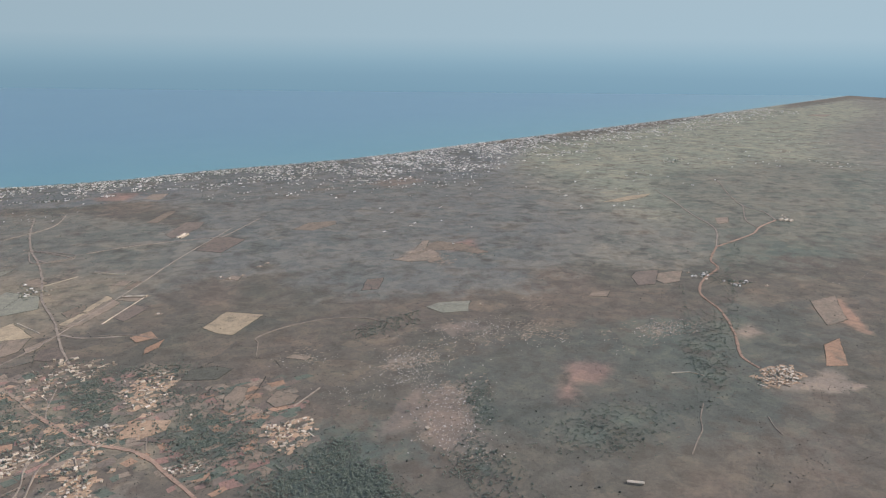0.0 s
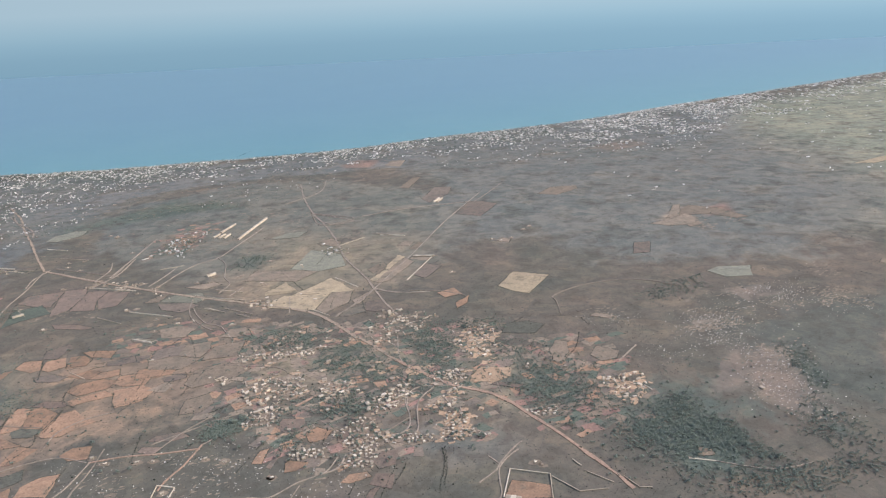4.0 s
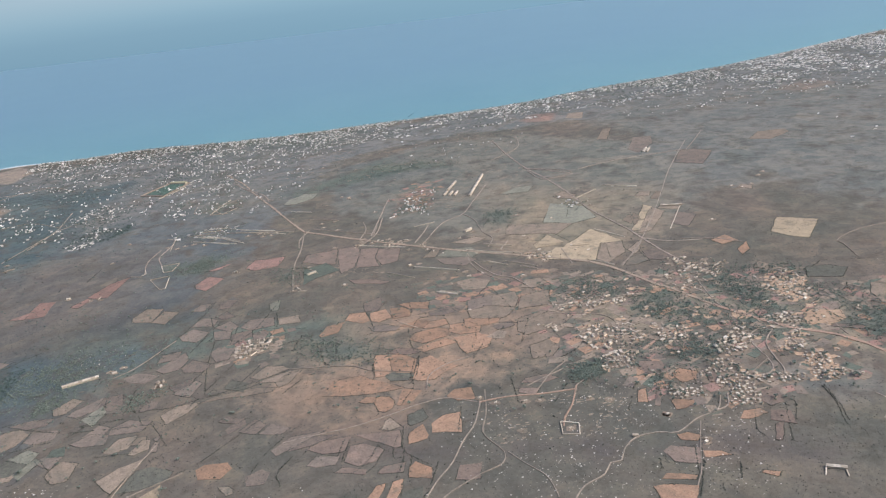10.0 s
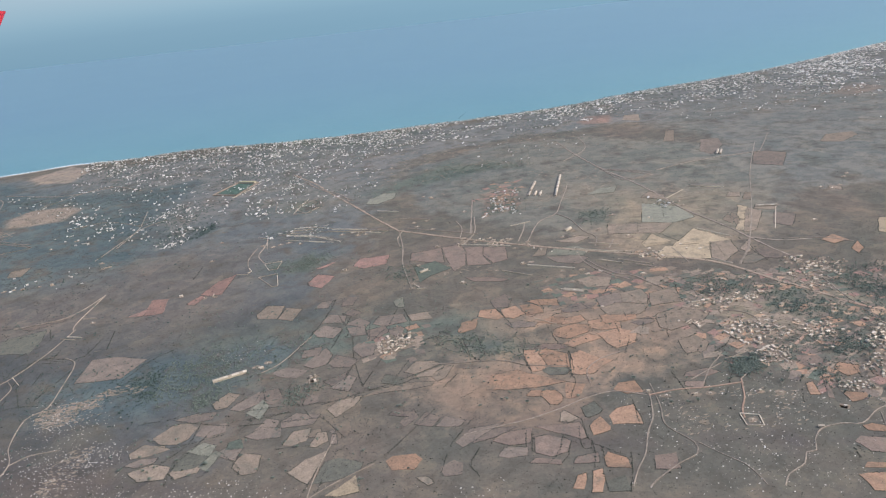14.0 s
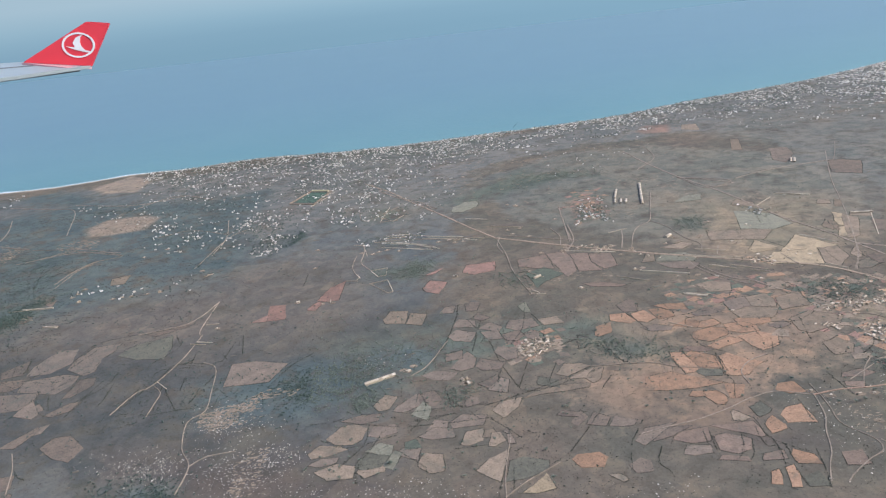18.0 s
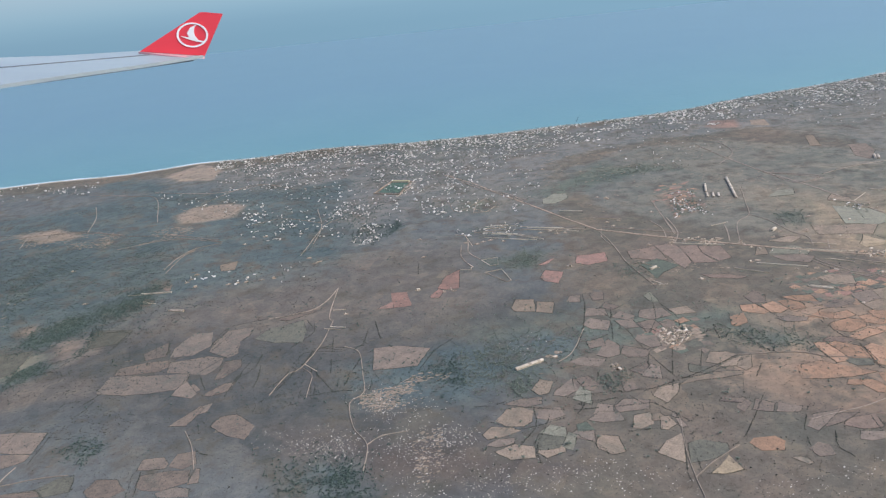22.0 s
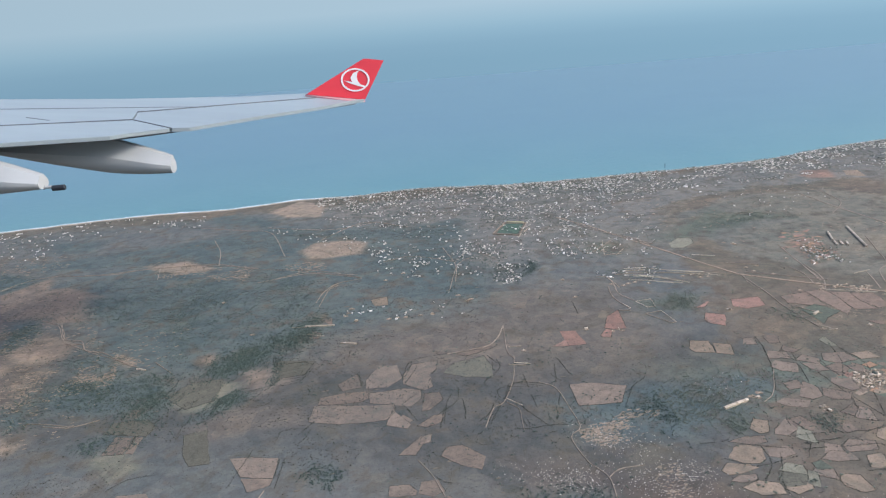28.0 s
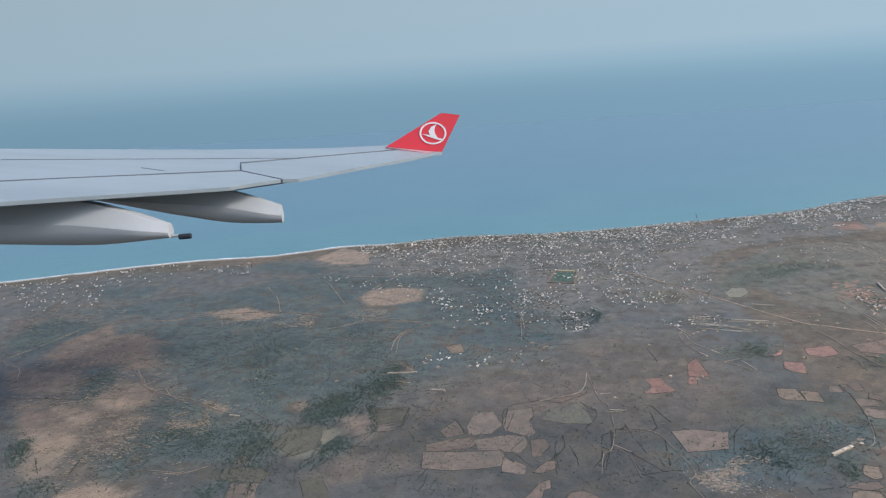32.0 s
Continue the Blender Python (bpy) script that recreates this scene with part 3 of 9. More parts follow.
def stadium(points):
    v, f = slab(outline(points, 4, 0.2, 1), 0.6)
    ob = tagged(new("stadium"), "football ground with green pitch and pale stand", "stadium")
    part("pitch", mesh_from("pitch", v, f, SOIL["pitch"]), ob)
    cx, cy = sum(p[0] for p in points) / 4, sum(p[1] for p in points) / 4
    ring = [(cx + (x - cx) * 1.28, cy + (y - cy) * 1.28) for x, y in points]
    for (x1, y1), (x2, y2) in zip(ring, ring[1:] + ring[:1]):
        length, turn = math.hypot(x2 - x1, y2 - y1), math.atan2(y2 - y1, x2 - x1)
        v, f, m = blocks([((x1 + x2) / 2, (y1 + y2) / 2, length, 0.8, 1.4, turn, "flat")])
        part("wall", mesh_from("wall", v, f, WALL_MUD), ob)
    (x1, y1), (x2, y2) = points[1], points[2]
    length, turn = math.hypot(x2 - x1, y2 - y1), math.atan2(y2 - y1, x2 - x1)
    v, f, m = blocks([((x1 + x2) / 2 + 1.5, (y1 + y2) / 2 + 3.0, length, 5.5, 3.2, turn, "gable")])
    part("stand", mesh_from("stand", v, f, [WALL, STAND_ROOF], m), ob, "pale yellow stand roof")
    v, f = slab([(cx + (x - cx) * 1.2, cy + (y - cy) * 1.2) for x, y in points], 0.5)
    part("running_track", mesh_from("running_track", v, f, SOIL["mute"]), ob, "sandy running track")


SOIL["sandy"] = soil("trodden_orange_sand", (0.50, 0.345, 0.225), (0.40, 0.27, 0.175))
SOIL["pitch"] = soil("green_pitch", (0.125, 0.185, 0.135), (0.10, 0.15, 0.115), 0.1)
STAND_ROOF = wall_paint("yellow_sheet_roof", (0.62, 0.56, 0.34), (0.50, 0.44, 0.27), 0.6)

# ---- the plan: fields, roads, settlements, woods ----
patch("orange", [(129.5, 497.6), (136.9, 514.2), (159.7, 514.4), (183, 491.8), (196.3, 479.6), (170, 484.9)])
patch("tan", [(871.8, 853.1), (918.8, 896.5), (950.5, 906.4), (897.8, 835.3)])
patch("red", [(483, 1427.3), (520.3, 1472.3), (572.2, 1461.3), (542.5, 1385.4), (493.1, 1395.5)])
field("tan", [(571.5, 1395.9), (589.6, 1434.9), (617.3, 1427.7), (596.3, 1371.9)])
patch("tan", [(-569.1, 1241.5), (-543.6, 1286.7), (-479.6, 1284.2), (-444.2, 1254), (-453.8, 1187.9), (-493.8, 1184.2), (-543.3, 1183.7)])
patch("tan", [(-671.5, 1572.3), (-598.1, 1654.3), (-537.9, 1575.2), (-544.1, 1476), (-617.5, 1502.6)])
patch("tan", [(-846.9, 1245.7), (-768.6, 1253.9), (-699.4, 1185.1), (-774.9, 1178.1)])
patch("brown", [(-1035.7, 1049.4), (-1022.3, 1166.4), (-941.3, 1170.2), (-847, 1090.9), (-839.2, 997), (-919.1, 997.3)])
patch("tan", [(-1028.9, 930.6), (-964, 881.1), (-893.5, 790.4), (-906.5, 718.7), (-920.9, 699.7)])
patch("brown", [(-923.6, 904.5), (-903, 972.9), (-832.5, 916.9), (-831.9, 865.1), (-882.4, 869.3)])
patch("tan", [(-868.8, 657.7), (-850.6, 695.4), (-793.6, 661.9), (-797.5, 640.7)])
patch("brown", [(-596, 776.8), (-542.2, 778.7), (-529.2, 732.6), (-566.7, 702.2)])
patch("earthy", [(-1085.6, 1051.8), (-988.4, 1054.4), (-922, 1029.9), (-915.3, 986.1), (-1008, 984.4), (-1058.3, 993.4)])
patch("earthy", [(-830.9, 775.9), (-772.1, 797), (-691.4, 792.3), (-672.2, 713.9), (-727.5, 690.8), (-791.8, 710.7)])
patch("earthy", [(-1204.8, 1306.6), (-1090.4, 1320.4), (-992.8, 1213.5), (-1061.2, 1151.2), (-1116, 1116.8)])
patch("brown", [(752.5, 463.1), (801.2, 481.6), (772.1, 415.8), (762.3, 362.2), (737.4, 374.5), (721.7, 404.8), (729.9, 429.7)])
patch("red", [(855.1, 432), (885.8, 466.7), (901.9, 473), (926.4, 456.2), (910, 438), (883.5, 437.2), (854.7, 410.8), (849.6, 423.4)])
patch("orange", [(1107.7, 387.3), (1144.4, 414.3), (1148.4, 405.2), (1129.1, 378.4), (1108.5, 376.5)])
patch("orange", [(1217.4, 494.8), (1286.5, 507.2), (1226.2, 427.9), (1211.1, 401.9), (1201.3, 421.7)])
zone("olive", 60, [(1590.6, 1214.9), (2113.5, 1392.1), (2240.4, 1237.2), (1664.7, 730.9), (1484.4, 652.9), (1395.2, 722.7), (1352.5, 854.5)])
field("tan", [(3438.1, 2365.1), (3521, 2403.7), (3601.9, 2378), (3461.7, 2294.8)])
patch("tan", [(1080.5, 471.7), (1125.9, 486.4), (1117.2, 456.5), (1084.8, 454.1)])
patch("tan", [(1012.6, 366.1), (1099.4, 377.7), (1104.1, 327.9), (1060.1, 335.3)])
patch("tan", [(637.6, 835), (655.4, 847.1), (668.1, 838.1), (659.8, 820.7)])
patch("red", [(941.2, 882), (1009.4, 904.2), (993.7, 849.7), (949.6, 848)])
patch("brown", [(990.7, 1402), (1116.4, 1449.8), (1139.3, 1383), (1032.5, 1347.9)])
lane("asphalt", 4.5, [(86.4, 906.4), (155.4, 848.7), (224.3, 795.9), (287.2, 751.4), (356.5, 706), (398.9, 675.9), (418.4, 649.4), (437.7, 609.9), (454.5, 579.5), (471.5, 542.4)])
lane("road", 4.2, [(471.5, 542.4), (489.1, 513.5), (509.5, 485.5), (524.4, 473.5)])
lane("road", 3.4, [(524.4, 474.2), (536.9, 462.2), (545.1, 448.5), (555.2, 425.2), (568, 393), (576.7, 366.8), (582.9, 349.2), (588.3, 328.9)])
lane("track", 1.0, [(516.2, 374.4), (521.5, 380.6), (532.1, 391.3), (538.4, 396)])
lane("track", 1.0, [(498.6, 358.8), (513.1, 369.4), (516.2, 374.4), (511.6, 385.2)])
lane("track", 0.8, [(544, 481.3), (543.1, 461.9)])
lane("track", 0.8, [(469.3, 464.6), (473.7, 482.2), (484.1, 490.2), (494.2, 488.6), (518.6, 482.4)])
lane("asphalt", 3.2, [(86.5, 903.3), (60.4, 963.6), (26.6, 1047.8), (-7.3, 1126.3), (-40.8, 1213.2), (-82.6, 1293.9)])
lane("track", 2.7, [(473.1, 717.6), (466.9, 760.4), (450.1, 836), (444, 918.4), (432, 1001.6), (419.9, 1060.1), (408.2, 1165.2), (403.6, 1284.5)])
lane("track", 2.4, [(420.9, 1063.2), (445.7, 1042.3), (475.4, 1001.8)])
lane("track", 2.0, [(475.4, 1001.8), (446.5, 993.9), (431.1, 1012)])
lane("track", 0.88, [(473.1, 717.6), (511.4, 784.2), (554, 863.7), (604.1, 958.9), (690, 1102.7)])
lane("track", 2.4, [(473.1, 717.6), (495.8, 698.6), (529.7, 690)])
lane("track", 2.4, [(473.1, 717.6), (478.7, 678.7), (487.3, 638.5)])
lane("track", 2.7, [(473.1, 717.6), (455.2, 688.2), (427.1, 652.4)])
lane("track", 1.7, [(175.4, 854), (187.4, 932), (201.3, 1008.6)])
lane("track", 1.4, [(225, 805.7), (238.2, 838.1), (247.7, 868)])
lane("track", 1.4, [(281.4, 740.4), (280.1, 723.1), (285.2, 695.8), (300.8, 666.1), (309.3, 655.3)])
lane("track", 0.88, [(248.6, 450.8), (240.3, 423.8), (229.8, 406.6), (219.3, 384.6), (208.5, 370.2), (199.9, 355.2)])
lane("track", 0.88, [(254.4, 464.9), (250.3, 435.3), (244.5, 412.5), (249.9, 398), (254.8, 387.3), (251.6, 376.2), (235.6, 368.9), (216, 357.5), (210.2, 352.7)])
lane("road", 1.4, [(247.6, 449.5), (270, 450.8), (294.9, 447.4), (320.6, 447)])
lane("road", 1.3, [(321.9, 451.5), (312.4, 428.7), (302.8, 413.4), (299.5, 404.1)])
lane("track", 0.80, [(246.3, 449.9), (224.4, 461.6), (200.4, 458.4), (181, 451.1), (151.8, 443.3), (119.2, 439.6), (103.3, 437.1)])
lane("track", 0.80, [(291.8, 452.3), (308.1, 474), (322.9, 487.2)])
lane("track", 0.88, [(321.9, 451.5), (339, 464.6), (354.4, 477.4)])
lane("track", 0.88, [(287.9, 333.6), (295.9, 342.9), (310.5, 349.9), (317.2, 359.3), (324.8, 360.1), (330.3, 370.4), (341.2, 379.8), (357.4, 381.7), (369.5, 378.4), (388.1, 389.7), (404.6, 395.3), (414, 410.5)])
lane("track", 0.56, [(257.4, 386.7), (265.7, 372.6), (275.3, 358.8), (277.8, 347.4), (278.5, 336.9)])
lane("track", 0.64, [(388.5, 386.2), (376.9, 361), (368.2, 340.5), (359.6, 326.9)])
lane("track", 0.88, [(533.1, 387.3), (525.6, 382.2), (515.4, 371.2), (511.9, 358.9), (507.7, 341.4), (491.4, 328.4), (467.4, 308.1)])
lane("track", 0.88, [(474.2, 497.3), (469.3, 469.4), (469, 446.9), (464.4, 431.4), (451, 423.4)])
lane("track", 0.88, [(469, 446.9), (448.7, 432.2)])
lane("track", 0.88, [(480.5, 589.8), (475.9, 552.9), (476.9, 537)])
lane("road", 2.4, [(386.9, 486.6), (411.3, 503), (436.2, 504.9)])
lane("track", 0.88, [(201, 508), (168.6, 519.7), (149.2, 533.1), (106, 541.7), (91.5, 544.3)])
lane("track", 0.88, [(210.7, 477.7), (214.7, 497.9), (230, 511.3), (249.7, 517.5)])
lane("track", 0.64, [(330.4, 573.9), (377, 552), (380.8, 513)])
lane("track", 0.88, [(507.9, 452.4), (504.9, 427.2)])
lane("track", 0.80, [(340.8, 487.3), (323, 479.3), (286.2, 461)])
lane("road", 3.2, [(1314.4, 731.1), (1257.1, 682), (1236.2, 648), (1184.2, 617.6), (1142.1, 577), (1121.1, 524.7), (1085.7, 469.5), (1049.3, 425.1), (1043.8, 398.3)])
lane("road", 3.2, [(1314.4, 731.1), (1420, 767.7), (1471.2, 799.2), (1535.2, 825.8)])
lane("track", 2.4, [(1314.4, 731.1), (1394, 817.4), (1434, 912.1), (1486.7, 1022.9), (1526.2, 1118.7)])
lane("track", 2.0, [(1535.2, 825.8), (1568.2, 883.9), (1573, 933.8), (1631.2, 1026.8), (1732, 1161.2)])
lane("track", 2.0, [(1573, 933.8), (1487.7, 844.5), (1463.8, 798)])
lane("track", 0.88, [(949.2, 366), (930.7, 349.1), (919.6, 335.4), (905, 324.3), (888, 311.2)])
lane("track", 0.64, [(980, 330.3), (972.1, 317.8), (967.9, 306.3)])
lane("track", 0.96, [(640.4, 594.3), (647.2, 625.2), (648, 637.6), (681.8, 655.6), (722.3, 660.8), (757.2, 650), (778.8, 625.7)])
lane("track", 1.4, [(562.9, 667.1), (542.6, 686.6), (509, 700.3)])
lane("track", 0.80, [(-244.7, 457.2), (-241.3, 490.4), (-252.2, 517.5), (-255.8, 555.9), (-243.2, 570.4), (-243.5, 604.6), (-247, 649.1), (-261.5, 665.5)])
lane("track", 0.64, [(-241.3, 490.4), (-229.3, 499.7), (-207, 501.2)])
lane("track", 1.4, [(-94.9, 964.9), (-93, 928), (-98.4, 885.7), (-87.7, 854.4)])
lane("track", 0.80, [(-707.5, 826.6), (-677.5, 789)])
lane("track", 0.80, [(-922.5, 1019.2), (-888.7, 989.4), (-859.7, 933), (-823.1, 896.7), (-792, 875.2)])
lane("track", 0.80, [(-514.1, 956.4), (-504, 1018.4), (-490.1, 1039.4)])
lane("track", 0.80, [(-327.5, 956.2), (-298.7, 1077.7), (-267.4, 1113)])
lane("track", 2.0, [(-73.2, 1284.1), (-40.3, 1192.4), (4.1, 1123.3), (18.7, 1078.5)])
lane("track", 2.0, [(-532.8, 1301.9), (-451.6, 1397), (-366, 1332.6)])
lane("track", 0.72, [(-540.3, 496.8), (-538.7, 517.9), (-534.3, 532.1)])
lane("track", 0.64, [(-379.7, 491.9), (-388, 523.7), (-399, 549.8)])
long_shed(2.8, [(288.1, 1005.2), (305.1, 1044.8)])
long_shed(2.6, [(279.9, 982), (286.9, 999.6)])
long_shed(2.6, [(287.5, 978.3), (294.6, 995.8)])
long_shed(2.6, [(294.2, 975), (301.4, 992.4)])
long_shed(3, [(314.4, 962.2), (349.3, 1062.6)])
long_shed(3.2, [(-101.2, 571.4), (-73.1, 581.3)])
long_shed(2.6, [(99.9, 752), (108.9, 757.5)])
long_shed(3, [(531.2, 810.3), (555.5, 803.6)])
long_shed(3, [(510.5, 340), (518.8, 335.9)])
long_shed(2, [(437.6, 324.7), (447.8, 320.4)])
long_shed(3, [(606, 1064.8), (618.8, 1086)])
long_shed(3, [(610.4, 1062.2), (623.2, 1083.3)])
long_shed(4, [(1536.2, 820.9), (1548.6, 825)])
long_shed(4, [(1540.8, 814.6), (1553.1, 818.7)])
long_shed(4, [(1545.3, 808.4), (1557.7, 812.4)])
long_shed(1.5, [(340.1, 382), (343.6, 381)])
long_shed(1.5, [(-477.9, 821.8), (-458.9, 817)])
long_shed(1.3, [(-726.1, 812.6), (-714.8, 806.8)])
long_shed(1.3, [(236.7, 654.7), (255.7, 642.3)])
long_shed(3.5, [(287.9, 819), (296.8, 826)])
long_shed(2, [(825.3, 301.2), (834.1, 295.4)])
compound_wall([(298.7, 409.9), (310.3, 404.7), (307.5, 392.3), (296.6, 395.3), (298.7, 409.9)])
compound_wall([(437.8, 325.1), (433.2, 318)])
compound_wall([(447.2, 320.6), (444.8, 313.9)])
compound_wall([(-10, 942.7), (32, 929.2)])
compound_wall([(-55.9, 947.9), (-27.4, 930.7), (7, 897.1)])
compound_wall([(-79.2, 958), (-32.9, 952.8)])
compound_wall([(-536.4, 887), (-493.1, 881.4)])
compound_wall([(-524.6, 861.7), (-504.1, 851.1)])
compound_wall([(448.3, 888.4), (482.3, 913.6)])
compound_wall([(228.5, 864.9), (255.8, 871.5)])
compound_wall([(195.2, 600.1), (212.1, 582.9)])
compound_wall([(94.8, 777.8), (111.6, 752.8)])
compound_wall([(302.4, 769.4), (332.7, 751.2)])
compound_wall([(60.2, 910), (33.4, 926.2)])
compound_wall([(-46.7, 1123), (-66.4, 1049.7), (-38.9, 1047.1)])
compound_wall([(-60, 977.4), (-30.3, 973.7), (-28.7, 986.7)])
compound_wall([(-177.6, 1190.9), (-145.4, 1248)])
village(40, [(43.6, 596.1), (56.9, 609.6), (76.6, 609.1), (74.7, 585.8), (57.5, 574.4), (45.2, 578.4)])
village(10, [(155.5, 844.5), (218.2, 818.2), (197.5, 797.3)])
village(10, [(340.5, 721), (371.4, 717.3), (359.1, 688.3)])
village(45, [(1043.3, 394.7), (1073.4, 391.1), (1060.8, 371.5), (1029.9, 364.5), (1021, 374)])
suburb(14, [(1809.4, 1449.1), (1894.4, 1450.3), (1810.7, 1376.4)])
suburb(16, [(2189.1, 1330.8), (2264.4, 1207.9), (2128.1, 1181)])
suburb(18, [(1237.1, 583.9), (1194.7, 577.8), (1213.4, 643.9), (1176.1, 633.2)])
suburb(10, [(419.2, 916.4), (458.8, 857), (427.3, 834.5)])
suburb(25, [(226.5, 996.3), (257.3, 981.3), (250.7, 903.1), (220.2, 929.9)])
suburb(320, [(-555.5, 1610.7), (-333.6, 1632.1), (-128.6, 1565.7), (100.2, 1573.8), (202.9, 1570.9), (171.8, 1423.1), (-2.5, 1324), (-132.4, 1286.8), (-286.5, 1390.5), (-422.6, 1418.8)])
suburb(420, [(-194.8, 1626.1), (160.4, 1541), (280.6, 1508.9), (76.4, 1342.4), (-62.5, 1219.3), (-179.4, 1184.3), (-222.4, 1315.9)])
suburb(55, [(-442.8, 1201), (-345.6, 1239.6), (-179.4, 1184.3), (-177.8, 1055), (-241.5, 992.4), (-354.2, 1052.2), (-433.7, 1076)])
suburb(15, [(-255.1, 1044.5), (-207.4, 1049.7), (-217.1, 985.2), (-256.8, 984.2)])
suburb(80, [(-1333.3, 1581.1), (-1116, 1574.8), (-1065.2, 1363.9), (-1183.8, 1349)])
suburb(28, [(-916, 1551.7), (-802.7, 1610.4), (-793.4, 1472.3)])
suburb(60, [(-151.1, 1174.9), (77.8, 1170.7), (0.2, 1028.8), (-126.9, 1039.3)])
suburb(30, [(-104.6, 977.6), (6.4, 984.1), (-34.4, 919.2), (-95, 936.9)])
suburb(110, [(-531.5, 1572.8), (-408.3, 1669.3), (-286.6, 1651.2), (-228.1, 1457.8), (-377.7, 1328.4), (-532.5, 1382)])
suburb(60, [(-683.9, 1434.4), (-521.1, 1378.1), (-294.7, 1121.6), (-391.4, 1121)])
suburb(40, [(-446.8, 1145.9), (-208.2, 1127.5), (-203, 1011.7), (-389.1, 1040.4)])
suburb(25, [(240.5, 1380.2), (497.4, 1386.5), (466.7, 1240.7), (230, 1155.9)])
suburb(125, [(-480.2, 1434.6), (-208.3, 1420.1), (-1.1, 1264.8), (-73.9, 1066.3), (-287.4, 1107)])
suburb(200, [(658.6, 1488.2), (1054.7, 1686.7), (1317.1, 1643.1), (1434.8, 1567.6), (1227.1, 1318.1), (951.8, 1326.8), (673.4, 1310.8)])
wood(1500, [(-890.5, 1090.7), (-826.5, 1115.7), (-656.7, 1142.7), (-534, 1073.1), (-503.6, 907.6), (-542.3, 826.3), (-599, 823.9), (-658.9, 855.5), (-708.6, 941.9), (-816.3, 970.3)])
wood(1100, [(-638.4, 799), (-599.8, 837.3), (-542.5, 894.4), (-502.1, 907.2), (-528.1, 822.7), (-595.3, 765), (-628, 762.8)])
wood(600, [(-184.1, 594.7), (-108.3, 625.7), (-86.6, 589.7), (-99.4, 560.9), (-162.5, 558.8)])
wood(200, [(-281.9, 425.7), (-268.5, 435.5), (-238.4, 435.4), (-229.4, 409.3), (-246.4, 405.8), (-278.5, 412.7)])
wood(120, [(-280.3, 452.8), (-257.4, 461.7), (-255.1, 440.4)])
wood(200, [(174.1, 1149), (227.8, 1197.7), (312.5, 1174.5), (309.5, 1136.1), (231.9, 1155.6), (179.6, 1110)])
wood(160, [(343.6, 640.8), (416.3, 632.3), (425.5, 590), (347, 602.8)])
wood(220, [(480.5, 539.3), (540, 524.1), (510.8, 470.2), (481.7, 477.8), (465.9, 495)])
wood(130, [(561.1, 553.3), (600.7, 538.7), (583.5, 503), (557.1, 518)])
wood(320, [(572.8, 510.2), (633.9, 481.9), (577, 404.8), (566.8, 440.6), (556.2, 474.9)])
wood(440, [(611, 432.7), (675.7, 394.8), (676.6, 312.1), (622.8, 317.4), (608.9, 372.6)])
wood(220, [(1083.2, 521.8), (1116.6, 508), (986.6, 377), (971, 392.6)])
wood(150, [(1340.4, 744.6), (1363.9, 735.2), (1211.3, 594.4), (1186.9, 604.4)])
wood(160, [(389.6, 510.1), (441.1, 493.1), (430.9, 467.9), (385.5, 482.3)])
wood(90, [(325.1, 478.7), (347.5, 477.9), (345.4, 461.2), (325.5, 460.6)])
wood(60, [(381, 451.8), (397.8, 455.2), (387.6, 425.8), (376.3, 429.1)])
wood(110, [(-82.2, 854.3), (-14.3, 845.9), (-33.6, 810.7), (-88, 825.5)])
wood(200, [(167.4, 1198.1), (285.1, 1209.8), (275.4, 1159.5), (150, 1127.2)])
wood(300, [(-532.6, 1361.1), (-282.5, 1295.4), (-289.2, 1258.3), (-417, 1263.4), (-532.8, 1321.1)])
wood(300, [(-1113.5, 1327.4), (-853.2, 1369.4), (-591.2, 1446.4), (-565.3, 1312.7), (-808, 1249.8), (-1025.8, 1253.1)])
wood(200, [(-844.7, 779.1), (-772.1, 797), (-691.4, 792.3), (-672.2, 713.9), (-727.5, 690.8), (-791.8, 710.7)])
wood(220, [(-275.5, 623.9), (-144.7, 642.1), (-62.7, 575.7), (-152.3, 524.8), (-249.7, 545.6)])
wood(150, [(329.6, 879.5), (359.7, 878.1), (343.6, 825.6), (311.3, 839.9)])
wood(80, [(-53, 836.6), (-27.5, 867.3), (-26.1, 822)])
wood(120, [(64.4, 780.5), (98, 776.6), (92.7, 733.9), (62.6, 745.5)])
wood(300, [(93.5, 596.4), (166.5, 572.7), (187, 535.6), (129.4, 544)])
wood(160, [(532.3, 605.4), (586.4, 599.1), (553.5, 569.3)])
wood(150, [(-186.4, 1057.6), (-180.1, 1032.8), (-193.5, 1004.2), (-205.4, 994.6)])
wood(200, [(-120.7, 632.3), (-52.4, 643.8), (-2.7, 616.5), (-57.9, 572.9)])
boulders(260, [(-305.6, 523.5), (-163.4, 493.9), (-159.3, 453.8), (-221.5, 460.8), (-301.3, 494.1)])
boulders(300, [(-218.3, 452.8), (-133.4, 433.6), (-151, 404.6), (-216.4, 412.6)])
boulders(220, [(-131.4, 440.2), (-45.5, 420.6), (-59.7, 390.7), (-139.4, 414.7)])
boulders(60, [(-240.7, 582.5), (-200.6, 562.2), (-224.1, 543.9), (-244.1, 548.8)])
boulders(90, [(-325.8, 529.8), (-264.2, 520.8), (-257.3, 481.9), (-319.2, 505.4)])
boulders(300, [(768.9, 604), (802.9, 547.1), (766, 458.7), (757.6, 384.4), (714.2, 382.1), (752.5, 463.1), (730.2, 517)])
boulders(160, [(736.2, 631.1), (943.2, 581.7), (854.9, 530.2), (756.8, 576.7)])
boulders(90, [(1001.5, 520.6), (1071.7, 517.5), (1041.3, 487.9), (987.7, 494.3)])
boulders(80, [(770.2, 600), (832.8, 590.3), (789.4, 506.9), (733.3, 483)])
